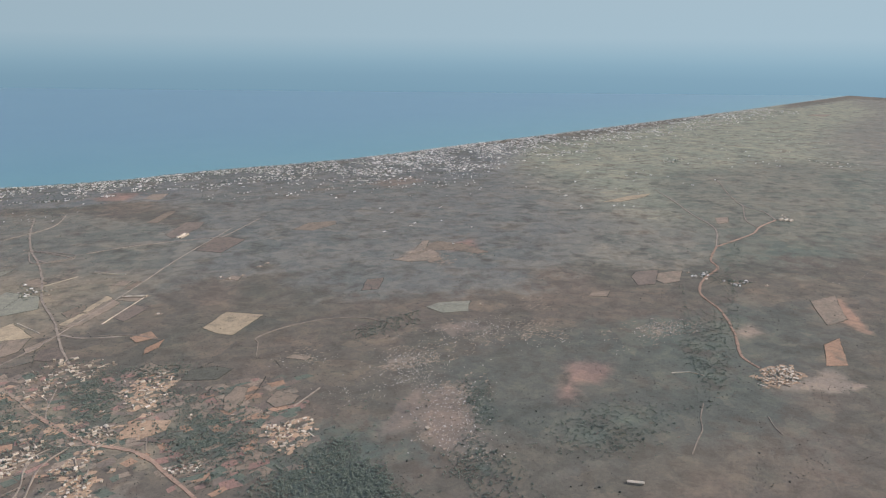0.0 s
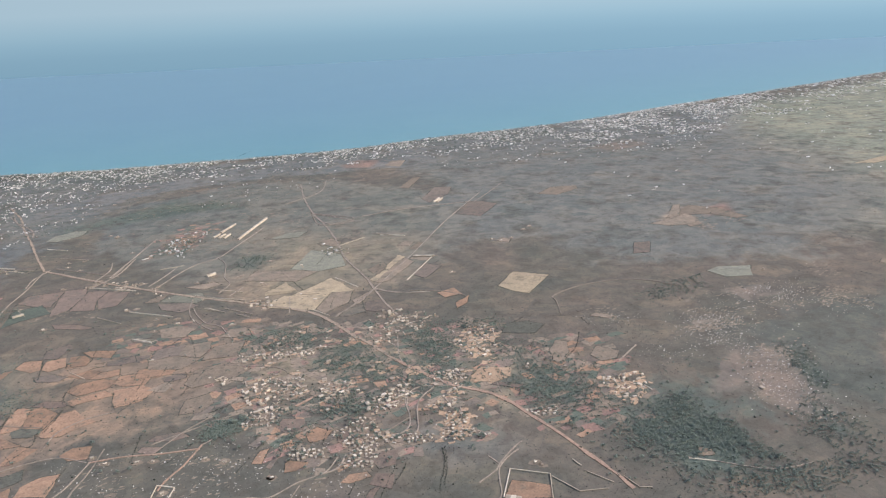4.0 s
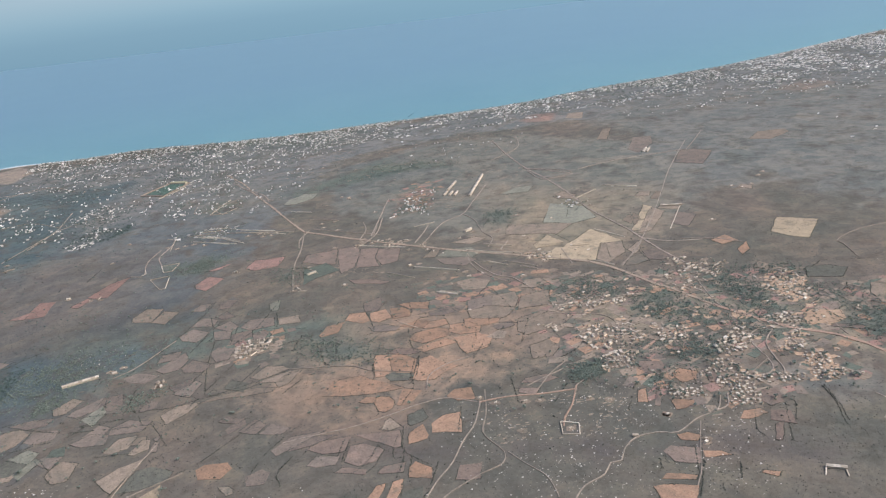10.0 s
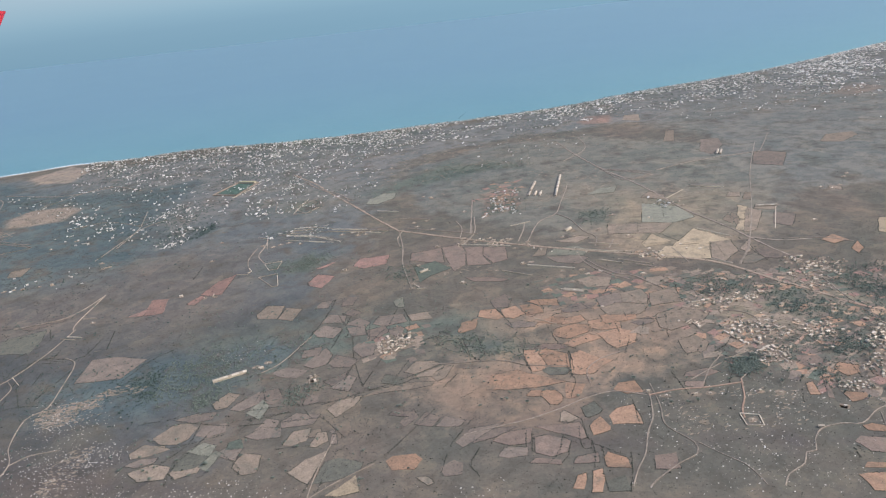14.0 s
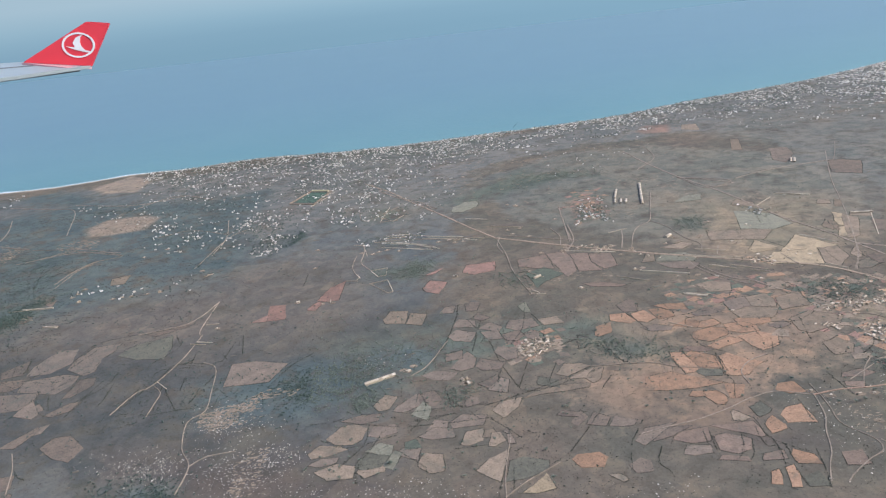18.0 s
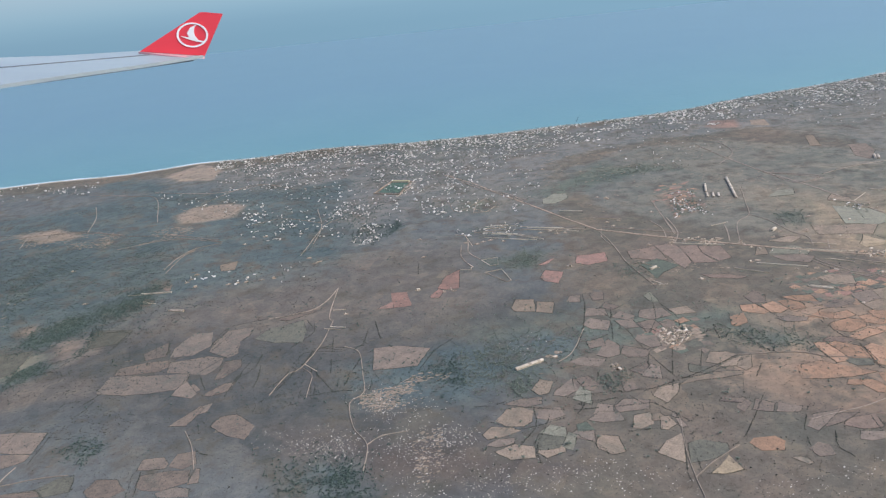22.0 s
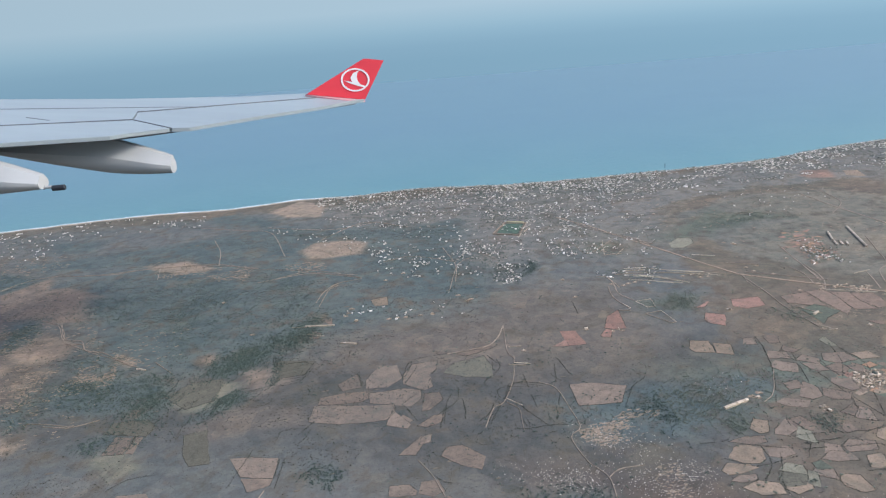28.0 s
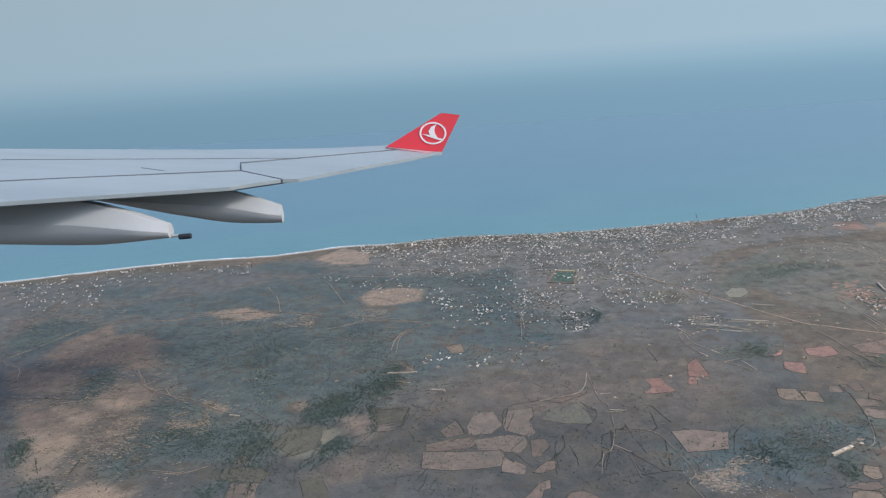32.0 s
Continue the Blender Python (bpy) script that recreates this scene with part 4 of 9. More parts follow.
stadium([(-209.2, 1231.1), (-181.6, 1284.8), (-152.2, 1270.4), (-174.9, 1212)])
zone("village", 35, [(347.7, 661.3), (579.7, 587.1), (626.3, 471.7), (542.4, 391.9), (486.3, 441.5), (441.1, 493.1), (323.5, 492.7)])
zone("plain", 40, [(102.8, 471.6), (363.5, 401.2), (534.1, 379.7), (473, 291), (109.5, 383.2)])
zone("glade", 35, [(-143.7, 661.9), (13, 683.6), (163, 657.8), (166.9, 562), (40.6, 561.9), (-85.9, 529.1)])
zone("wooded", 45, [(-1142.9, 1174.2), (-929.3, 1224.2), (-543.9, 1429.7), (-261.7, 1288.2), (-251.8, 923.4), (-499.7, 815.6), (-665.3, 751), (-809.7, 813.2), (-865.3, 1004)])
zone("earth", 35, [(-692.4, 937.7), (-189.8, 863.3), (-255, 681.2), (-501.8, 768.8)])
zone("glade", 60, [(1695.3, 1343), (2235.1, 1141), (1424.5, 558.3), (1247.3, 630.2)])
zone("dim", 60, [(587, 1199.8), (1375.9, 1462.5), (1250, 895.1), (975.2, 604), (682.8, 686.6)])
zone("glade", 40, [(576, 510.2), (757, 461.7), (703, 303.3), (594.4, 328), (576, 427.8)])
zone("dim", 50, [(-699.8, 1118.4), (-432.4, 1084.3), (-297.9, 873.7), (-303.7, 744.6), (-499.2, 811.1), (-559.3, 801.8)])
zone("earth", 40, [(-310.8, 961), (-74.7, 931.9), (-89.6, 728.9), (-186.7, 653.4), (-269.3, 680.2)])
zone("plain", 30, [(-320.2, 531.2), (-147.6, 498.5), (-41.6, 426.8), (-61.6, 384.9), (-217.4, 406.7), (-319.8, 483.2)])
zone("village", 50, [(360.1, 990.6), (565.3, 886), (441.9, 643.5), (290.3, 736.8)])
zone("dim", 50, [(694.8, 1518.5), (1131.2, 1383.7), (678.5, 752.5), (584.5, 848.5), (587.6, 1167.7)])
zone("dim", 45, [(-126.3, 1238.5), (313.2, 1178.3), (302.5, 1124.6), (112.7, 1051.6), (-52.7, 988)])
zone("earth", 50, [(-1028.9, 930.6), (-971.8, 1011.2), (-816.3, 970.3), (-793.9, 780.9), (-832.5, 648.1), (-903.8, 663.1)])
zone("dusk", 40, [(-538.1, 754), (-269.3, 680.2), (-142.3, 573.9), (-144.2, 431.3), (-427.2, 504.1)])
zone("dusk", 50, [(-791.1, 871.6), (-499.7, 815.6), (104.9, 745.4), (-85.6, 491.1), (-903.8, 663.1), (-883.5, 749.2)])
zone("coastal", 40, [(-557.6, 1612.5), (-68.3, 1568.8), (300.3, 1576.4), (729.4, 1732.3), (1135.9, 1856.7), (1514, 1951.2), (1609.4, 1804.2), (1241.1, 1305), (910.5, 1360.4), (611.3, 1325.1), (284.4, 1323.4), (-29.8, 1321.8), (-315.6, 1275.8)])
zone("coastal", 40, [(-596.2, 1597.3), (-332.9, 1608.7), (202.5, 1575), (726.1, 1717.5), (556.5, 1361.6), (196.9, 1296.8), (-63.9, 1079.7), (-268.5, 1026.6), (-484, 1181.1)])
# pale green grassland, lightened in colour to stand for haze
zone("hazy_meadow", 60, [(2109.3, 2060.5), (3334.5, 2564.1), (4855.4, 3257.9), (3947.2, 2371.9), (2393.2, 1545.3), (1822.8, 1498.9), (1486, 1516.9)])
zone("dim", 40, [(441.1, 493.1), (581.9, 411.4), (515.8, 321.8), (466.2, 346.8), (417.2, 385.9)])
zone("wooded", 30, [(-753.8, 974.3), (-543.1, 1108.7), (-497.5, 867.5), (-593.3, 734.2), (-695.3, 815.8)])
garden_plots(520, [(347.7, 661.3), (584.4, 585.3), (571.1, 507.3), (514.5, 400.3), (478.8, 403.5), (399.6, 390.9), (320, 475.9), (312.9, 535.3)])
garden_plots(120, [(556.8, 506.2), (667.2, 491), (639.7, 391.1), (568, 393), (545.4, 437.9)])
garden_plots(60, [(39.1, 628.1), (100.2, 620.1), (78.5, 556.7), (25.2, 573.8)])
garden_plots(160, [(220.9, 694), (361.6, 671.4), (340.1, 570.6), (218.2, 612.7)])
garden_plots(80, [(598.4, 552.4), (674.5, 536.9), (626.3, 471.7), (570.9, 490.8)])
lone_trees(420, [(342.2, 663.4), (591.1, 597.3), (570.9, 490.8), (514.1, 393), (399.6, 390.9), (309.9, 470.4)])
lone_trees(160, [(71.8, 750), (339.3, 680), (292.1, 421.5), (113.2, 457.8)])
lone_trees(260, [(-191.8, 765.5), (128.7, 650.6), (34.3, 392.5), (-160.7, 443.2)])
lone_trees(200, [(-1204.8, 1306.6), (-288.8, 1151.7), (-402.4, 578.2), (-915.4, 687.9)])
lone_trees(120, [(578, 520.3), (779.5, 454.3), (690.2, 301.7), (576.6, 339.6)])
zone("town", 50, [(707.1, 1655.3), (1127.1, 1838.2), (1507.4, 1940.9), (1755.9, 2002.7), (1298.6, 1382.9), (1023.6, 1463.4), (708.1, 1413.9)])
zone("glade", 60, [(936, 610.4), (1021.4, 585.1), (1122.2, 505.7), (986.6, 377), (956.3, 389.7), (980.3, 529.4)])
lane("track", 1.2, [(-314.3, 1176.5), (-303.2, 1079), (-311.8, 1000.2)])
lane("track", 1.4, [(-97, 1122.7), (-88.7, 1065.8), (-33.3, 1118.6)])
lane("track", 1.6, [(-648.9, 1431), (-521.2, 1369.7), (-428.9, 1389)])
lane("track", 1.2, [(-620.3, 1090.4), (-543.1, 1108.7), (-461, 1078.6)])
lane("track", 1.2, [(-744.4, 1372.3), (-717.4, 1288.9), (-703.4, 1201.7)])
lane("track", 1.2, [(-419.3, 1129.6), (-369, 1144.9), (-300.4, 1092.9)])
lane("track", 1.2, [(-104, 915.7), (-110.1, 872.7), (-101.8, 829.2)])
lone_trees(300, [(-311, 1039.3), (147.7, 811), (-76.8, 508.6), (-402.4, 578.2)])
lone_trees(250, [(-609.6, 915.2), (-191.8, 765.5), (-177.7, 454.1), (-434.9, 521.5)])
suburb(18, [(-494.1, 946.6), (-282.7, 932.1), (-309.1, 855.7), (-481.6, 882.2)])
# far grassland again, with haze mixed into its green
zone("hazy_meadow", 90, [(1330, 900), (1466.5, 1782), (2513.5, 2333.7), (4853.9, 3685.5), (1900, 900), (1480, 760)])
boulders(420, [(-178.3, 497.9), (-137.3, 462), (-113.1, 436.8), (-12.2, 403), (39.5, 378.1), (34, 363.5), (-140.3, 404.2), (-185.4, 436.2)])
boulders(110, [(48.3, 388.4), (73.3, 374.3), (107, 383), (112, 365), (98.6, 346.7), (33.1, 362)])
lane("track", .7, [(-18.1, 632.1), (-42.1, 589.8), (-61.5, 573.4)])
lane("track", .6, [(8, 458.5), (-3, 423.5), (-9.2, 394), (-12.3, 372.6)])
lane("track", .6, [(-9.2, 394), (9.5, 406.8), (36.8, 420.6)])
boulders(260, [(-327, 531.1), (-278, 523.5), (-248.8, 499.9), (-261.1, 482.5), (-317.8, 507.1)])
boulders(300, [(-266, 568.5), (-227, 578.5), (-192, 574.8), (-172.2, 549.8), (-187.9, 415.3), (-218.6, 426.8), (-245.6, 499.1)])
lane("track", .7, [(-536.2, 508.2), (-508, 511.3), (-483.4, 509.7)])
worn_streaks(160, [(-234.5, 573.6), (-195.6, 575.8), (-201.5, 545.5), (-241.6, 549.8)])
worn_streaks(160, [(-204.9, 499.9), (-178.3, 497.9), (-187.4, 419.5), (-204.1, 431.6)])
lane("track", 1.2, [(-1112.2, 1108.6), (-1075.6, 1157.8), (-1038.1, 1221), (-986.8, 1238.4), (-929.4, 1221.3), (-818.7, 1224.5), (-711.8, 1213.7), (-648, 1172.5)])
lane("track", .9, [(-890.3, 1004.3), (-859.3, 936.7), (-831.8, 922.2), (-812.5, 887.1), (-770.7, 854.9), (-746.8, 833.1), (-724.9, 816.9)])
lane("track", 1.2, [(-793.6, 1481.3), (-692.1, 1424.3), (-635.4, 1383.9), (-590.8, 1218)])
lane("track", .7, [(-1091.5, 1064.3), (-1075.9, 1053.6), (-1059.5, 1007.6)])
lane("track", .7, [(-808.2, 1221.3), (-795.6, 1158.3)])
lane("track", 1.0, [(-620.8, 1155.3), (-524.4, 1117.4), (-458.1, 1066.9)])
lane("track", .8, [(-810.4, 704.5), (-784.3, 697.6), (-753.5, 685.2)])
worn_streaks(420, [(-1031.7, 936.6), (-982.5, 936.7), (-889.3, 845.7), (-835.3, 793.4), (-795.7, 708.1), (-873.4, 725.3), (-966.1, 796.3)])
worn_streaks(160, [(-948.3, 951.9), (-869.4, 944.9), (-845.6, 868.4), (-913.4, 873.6)])
worn_streaks(200, [(-803.3, 835.8), (-754.8, 828.7), (-745.5, 787.8), (-791.4, 792.9)])
worn_streaks(200, [(-826, 1226.7), (-768.4, 1240.8), (-713.6, 1183.4), (-794.4, 1166.5)])
worn_streaks(220, [(-564.7, 1282.6), (-507.3, 1285.9), (-445.9, 1243.7), (-496.7, 1188.3)])
worn_streaks(160, [(-588.8, 1166.6), (-523.6, 1177.5), (-511.1, 1122.1), (-574.8, 1115.4)])
worn_streaks(120, [(-709.5, 1152.7), (-660, 1167.1), (-637.1, 1119.9), (-686.6, 1117.9)])
worn_streaks(200, [(-906.6, 702.1), (-841.6, 673.2), (-795.8, 650.2), (-881.3, 661.3)])
worn_streaks(120, [(-774.9, 872.6), (-729.5, 839.9), (-710.6, 813.4), (-756.4, 835.4)])
worn_streaks(260, [(-1065.3, 1079.6), (-992.3, 1179.4), (-926, 1090.9), (-929, 1014.6), (-1054.2, 1054.3)])
wood(200, [(-1152.9, 1195.5), (-1124.8, 1308), (-1006.6, 1220.5), (-1054.4, 1151.8), (-1097.7, 1114.1)])
wood(150, [(-807.1, 1566.2), (-743.2, 1593.6), (-617.5, 1478.8), (-646.5, 1430.2), (-760.2, 1469.7)])
wood(100, [(-1105.6, 1484.1), (-975.6, 1457.4), (-970.7, 1362.7), (-1058.7, 1390.8)])
wood(60, [(-974.5, 1020.3), (-922.1, 1027.8), (-921.8, 909.2), (-951.4, 921.8)])
wood(60, [(-971.1, 806.9), (-954.6, 799.1), (-937.3, 751.5), (-946, 753.4)])
wood(90, [(-555.9, 786.5), (-547, 784.4), (-548.5, 731.7), (-555, 737.3)])
wood(90, [(-613.9, 715.6), (-593, 719.7), (-607.4, 689.5)])
long_shed(1.2, [(-724, 812.1), (-713.4, 806.5)])
long_shed(1.2, [(-477.2, 821.6), (-458.5, 813.5)])
long_shed(1.2, [(-528, 888.6), (-488.5, 882.1)])
lane("track", 1.0, [(97.2, 912.2), (141.3, 882.1), (183.3, 853.3)])
compound_wall([(-105.7, 846.3), (-100.9, 832.9), (-104.7, 828)])
compound_wall([(-5.1, 950.4), (19, 940.6), (40, 929.3)])
compound_wall([(-48.7, 945.6), (-21.4, 930), (0.9, 906.5)])
compound_wall([(-62.5, 967.6), (-34.6, 964.5)])
boulders(150, [(-250, 560), (-203.6, 562.8), (-182.5, 545.4), (-210.5, 520), (-253.1, 535.3)])
boulders(80, [(-110.8, 616.8), (-68, 631.6), (-83.9, 594)])
worn_streaks(150, [(-247.3, 566.3), (-200.4, 569.2), (-189.4, 546.9), (-244.2, 539.8)])
wood(500, [(-889.6, 1102.9), (-797.5, 1064.7), (-740.1, 1139.1), (-654.3, 1024.7), (-655.6, 958.4), (-751.7, 963.4), (-854.8, 1001.2)])
wood(500, [(-627, 1148.3), (-537.6, 1079.5), (-511.6, 899.8), (-538, 825.2), (-568.5, 895.4), (-589.1, 1018.3)])
wood(300, [(-636.6, 814), (-581.2, 836), (-557, 852.2), (-575.1, 791.2), (-623.7, 773.2)])
wood(260, [(-826.6, 792.8), (-777.2, 791), (-726.8, 741.4), (-676.4, 740.2), (-685.3, 698.8), (-766.9, 735.3)])
wood(260, [(-1157.3, 1204.9), (-1126, 1308.3), (-1005.5, 1217.2), (-1053.2, 1148.9), (-1096.4, 1111.4)])
zone("grassy", 60, [(724.5, 546.8), (900.8, 596.9), (1142.1, 577), (1430, 556), (964.4, 224.4), (637.6, 363)])
zone("farmed", 45, [(91, 680.1), (237.4, 671.3), (434.4, 677.3), (430.8, 612.4), (329.3, 477.3), (244.9, 417.3), (182.6, 373.3), (63.5, 392.9), (37.3, 512.3)])
zone("farmed", 40, [(289.5, 820.2), (537, 753.6), (458.9, 649.7), (278.9, 705)])
# bluish haze over the western land, put into the ground colour
zone("western_haze", 80, [(-1600, 250), (-90, 250), (30, 650), (150, 1100), (320, 1640), (-1600, 1640)])
# lighter ground colour in place of haze over the far east
zone("eastern_haze", 120, [(420, 1500), (620, 1000), (800, 700), (1300, 520), (5000, 900), (5000, 3400), (1600, 1950), (900, 1660)])
lone_house(303.1, 400.7)
lone_house(382, 363.9)
lone_house(371.1, 399.2)
lone_house(404.9, 413.1)
lone_house(291.1, 439.2)
lone_house(539.2, 369.8)
lone_house(542.5, 366.1)
lone_house(733.4, 414.7)
lone_house(-14.3, 554.8)
lone_house(-10.5, 555.6)
lone_house(-10.2, 547.5)
lone_house(-14.9, 547)
lone_house(263.2, 603.2)
lone_house(214.8, 736.5)
lone_house(224.3, 737.8)
lone_house(-597.3, 880.5)
lone_house(-660, 1014.6)
lone_house(-471.5, 919.3)
lone_house(-466.5, 934.7)
lone_house(-476, 910.3)
lone_house(-459.5, 889.9)
lone_house(-415.9, 884.2)
lone_house(-404.2, 885)
lone_house(-392.7, 883.9)
lone_house(-373.1, 884.6)
lone_house(-357.4, 884.4)
lone_house(-303.6, 920.1)
lone_house(-299.6, 923.4)
lone_house(-904, 1106.9)
lone_house(-146.1, 769.8)
lone_house(142.3, 1040.3)
lone_house(131.6, 1048.6)
lone_house(248.9, 454.6)
lone_house(271.2, 406.5)
lone_house(-261.4, 744.8)
lone_house(235.3, 787.4)
lone_house(153.4, 817)
lone_house(194.4, 810.2)
lone_house(203.6, 802.4)
lone_house(279.5, 799.3)
lone_house(-65.1, 588.2)
lone_house(-60.7, 584.7)
lone_house(-55.1, 592.4)
lone_house(625.9, 483.6)
lone_house(604.9, 489.4)
lone_house(576.2, 499.8)
lone_house(604.1, 483.6)
lone_house(574.8, 497.1)
lone_house(630, 483.3)
lone_house(889, 639.4)
lone_house(-646.4, 1131.1)
lone_house(-416.5, 1038.6)
lone_house(-389.3, 1062.7)
lone_house(-174.6, 783.6)
lone_house(-136.4, 773.6)
lone_house(-133.9, 767.8)
lone_house(-314.2, 943.2)
lone_house(-305.6, 918.5)
field("brown", [(-572.0, 588.5), (-551.1, 585.7), (-528.1, 579.9), (-529.2, 550.2), (-558.6, 558.3)])
field("brown", [(-556.6, 553.8), (-529.7, 548.0), (-531.6, 539.1), (-547.7, 533.9)])
field("olive", [(-504.3, 496.5), (-491.6, 506.6), (-478.9, 505.7), (-476.2, 488.5), (-494.6, 486.2)])
field("brown", [(-462.1, 485.2), (-457.4, 497.1), (-440.8, 493.1), (-430.1, 479.0), (-439.0, 473.2), (-455.1, 476.9)])
field("brown", [(-530.8, 495.9), (-504.9, 495.9), (-496.9, 486.7), (-528.8, 491.5)])
field("mute", [(-477.5, 711.4), (-456.6, 731.2), (-451.6, 700.1), (-471.7, 696.1)])
field("brown", [(-495.3, 672.3), (-493.6, 685.7), (-469.0, 690.5), (-446.5, 688.8), (-441.3, 676.6), (-451.8, 668.0), (-474.5, 668.7)])
field("mute", [(-501.4, 639.3), (-497.2, 669.4), (-437.6, 656.1), (-418.8, 654.1), (-418.4, 639.7), (-427.9, 626.5), (-451.9, 625.8), (-476.9, 629.5)])
field("mute", [(-444.3, 696.8), (-445.5, 714.8), (-430.7, 745.2), (-411.4, 742.0), (-407.5, 711.2), (-423.5, 695.6)])
field("mute", [(-403.8, 697.3), (-402.9, 719.1), (-392.4, 740.4), (-364.3, 741.7), (-367.9, 721.9), (-375.5, 710.8), (-374.6, 685.0), (-382.4, 678.7)])
field("mute", [(-439.1, 662.1), (-441.3, 683.7), (-403.8, 685.0), (-388.0, 677.9), (-390.6, 659.8), (-399.6, 647.6)])
field("mute", [(-389.0, 634.8), (-383.5, 668.3), (-369.3, 668.9), (-366.9, 653.0), (-381.1, 636.9)])
field("brown", [(-416.5, 623.3), (-407.4, 631.3), (-399.5, 618.7), (-406.4, 613.4)])
field("brown", [(-394.6, 607.2), (-378.8, 623.4), (-367.9, 622.5), (-371.1, 608.8), (-385.8, 602.8)])
field("brown", [(-395.7, 574.1), (-392.9, 585.4), (-383.4, 589.5), (-386.0, 576.1)])
field("brown", [(-376.4, 551.3), (-371.1, 563.1), (-356.3, 563.7), (-344.3, 549.1), (-339.4, 541.8), (-345.6, 524.3), (-361.5, 534.9)])
field("brown", [(-401.2, 502.1), (-397.6, 516.1), (-383.9, 516.6), (-379.7, 500.5), (-390.8, 495.9)])
field("brown", [(-425.6, 501.5), (-424.9, 515.3), (-408.8, 515.1), (-403.2, 504.7), (-405.0, 499.4)])
field("brown", [(-421.2, 480.9), (-421.4, 494.0), (-403.7, 494.0), (-384.2, 492.2), (-383.1, 476.6), (-400.5, 472.0), (-414.3, 476.0)])
field("brown", [(-380.8, 474.1), (-378.5, 492.2), (-375.2, 491.4), (-373.2, 475.0)])
field("mute", [(-403.2, 469.4), (-390.0, 472.9), (-379.1, 468.3), (-378.4, 459.1), (-400.6, 464.2)])
field("olive", [(-546.6, 744.7), (-552.1, 789.4), (-508.5, 778.9), (-518.3, 748.3)])
field("tan", [(-133.0, 496.7), (-123.2, 510.2), (-110.9, 510.4), (-101.7, 501.9), (-106.0, 489.7), (-114.2, 484.5), (-125.4, 487.4)])
field("brown", [(-121.5, 518.5), (-105.6, 523.3), (-89.7, 520.8), (-92.0, 511.5), (-106.1, 510.0)])
field("tan", [(-147.7, 480.4), (-139.2, 488.6), (-123.6, 484.5), (-118.0, 478.3), (-132.8, 473.6), (-144.3, 473.4)])
field("brown", [(-145.8, 464.8), (-137.9, 471.0), (-125.2, 470.1), (-126.6, 463.7), (-137.5, 461.2)])
field("tan", [(-140.6, 456.2), (-126.0, 462.1), (-112.6, 455.8), (-113.7, 441.8), (-132.0, 444.2)])
field("tan", [(-110.0, 447.9), (-106.1, 454.9), (-87.9, 452.5), (-90.3, 443.7), (-104.6, 439.5)])
field("brown", [(-100.8, 491.6), (-95.8, 502.1), (-78.9, 501.9), (-77.2, 490.4), (-90.2, 486.4)])
field("sage", [(-103.2, 472.2), (-91.8, 480.3), (-81.9, 473.8), (-85.5, 460.8)])
field("tan", [(-95.3, 535.3), (-84.4, 548.8), (-73.9, 542.9), (-80.7, 526.6), (-90.1, 525.5)])
field("tan", [(-439.7, 960.3), (-417.3, 967.5), (-416.2, 934.8), (-434.1, 937.0)])
field("brown", [(-520.3, 845.0), (-519.8, 868.9), (-504.4, 863.8), (-506.7, 845.7)])
field("brown", [(-507.0, 902.8), (-493.5, 907.8), (-491.3, 882.7)])
field("brown", [(-340.5, 756.1), (-315.5, 766.3), (-295.9, 767.8), (-295.6, 761.5), (-326.9, 747.4)])
field("red", [(-207.2, 783.9), (-189.0, 781.2), (-187.1, 743.4), (-206.5, 745.1)])
field("red", [(-225.9, 746.7), (-207.0, 760.9), (-207.9, 742.5)])
field("red", [(-151.5, 782.2), (-137.5, 813.0), (-119.7, 829.3), (-127.9, 774.2), (-142.0, 775.5)])
field("red", [(-162.5, 760.8), (-152.0, 777.2), (-145.8, 771.8), (-152.5, 754.2), (-160.9, 757.0)])
field("tan", [(-77.3, 701.7), (-70.1, 720.6), (-50.8, 714.3), (-56.8, 686.4), (-76.1, 692.5)])
field("tan", [(-54.8, 684.3), (-47.1, 708.4), (-31.3, 700.2), (-39.2, 675.0)])
field("red", [(-28.4, 771.2), (-17.8, 791.2), (-2.6, 782.1), (1.4, 778.8), (-12.6, 750.1), (-25.7, 759.8)])
field("red", [(-22.4, 809.9), (-2.1, 824.2), (1.7, 824.8), (-10.9, 809.6)])
field("red", [(24.6, 802.6), (32.3, 823.6), (66.8, 821.0), (60.4, 795.4), (35.4, 791.0)])
field("brown", [(-16.3, 696.8), (-10.5, 710.2), (0.4, 709.8), (-4.1, 692.8)])
field("brown", [(12.3, 710.5), (17.8, 713.4), (26.6, 710.4), (22.3, 691.7), (11.1, 692.4)])
field("brown", [(-8.9, 658.4), (-0.5, 675.5), (15.1, 666.1), (13.6, 652.6)])
field("brown", [(-15.6, 640.3), (-4.9, 651.6), (12.2, 639.5), (3.5, 622.8), (-11.4, 631.2)])
field("brown", [(-22.5, 604.8), (-7.4, 607.5), (-9.5, 592.7), (-24.0, 591.2)])
field("brown", [(-48.8, 572.8), (-36.7, 576.9), (-17.7, 568.1), (-26.8, 556.9), (-40.9, 563.0)])
field("brown", [(1.0, 574.8), (7.9, 586.3), (28.1, 573.5), (20.9, 562.3), (5.9, 565.6)])
field("brown", [(-55.1, 541.6), (-41.5, 543.7), (-37.4, 528.9), (-43.8, 520.2), (-57.2, 525.8)])
field("brown", [(-73.9, 529.4), (-57.5, 542.3), (-57.0, 524.8), (-69.7, 517.2), (-78.4, 522.3)])
field("brown", [(-2.2, 543.7), (17.9, 554.6), (15.7, 543.7), (6.5, 532.2)])
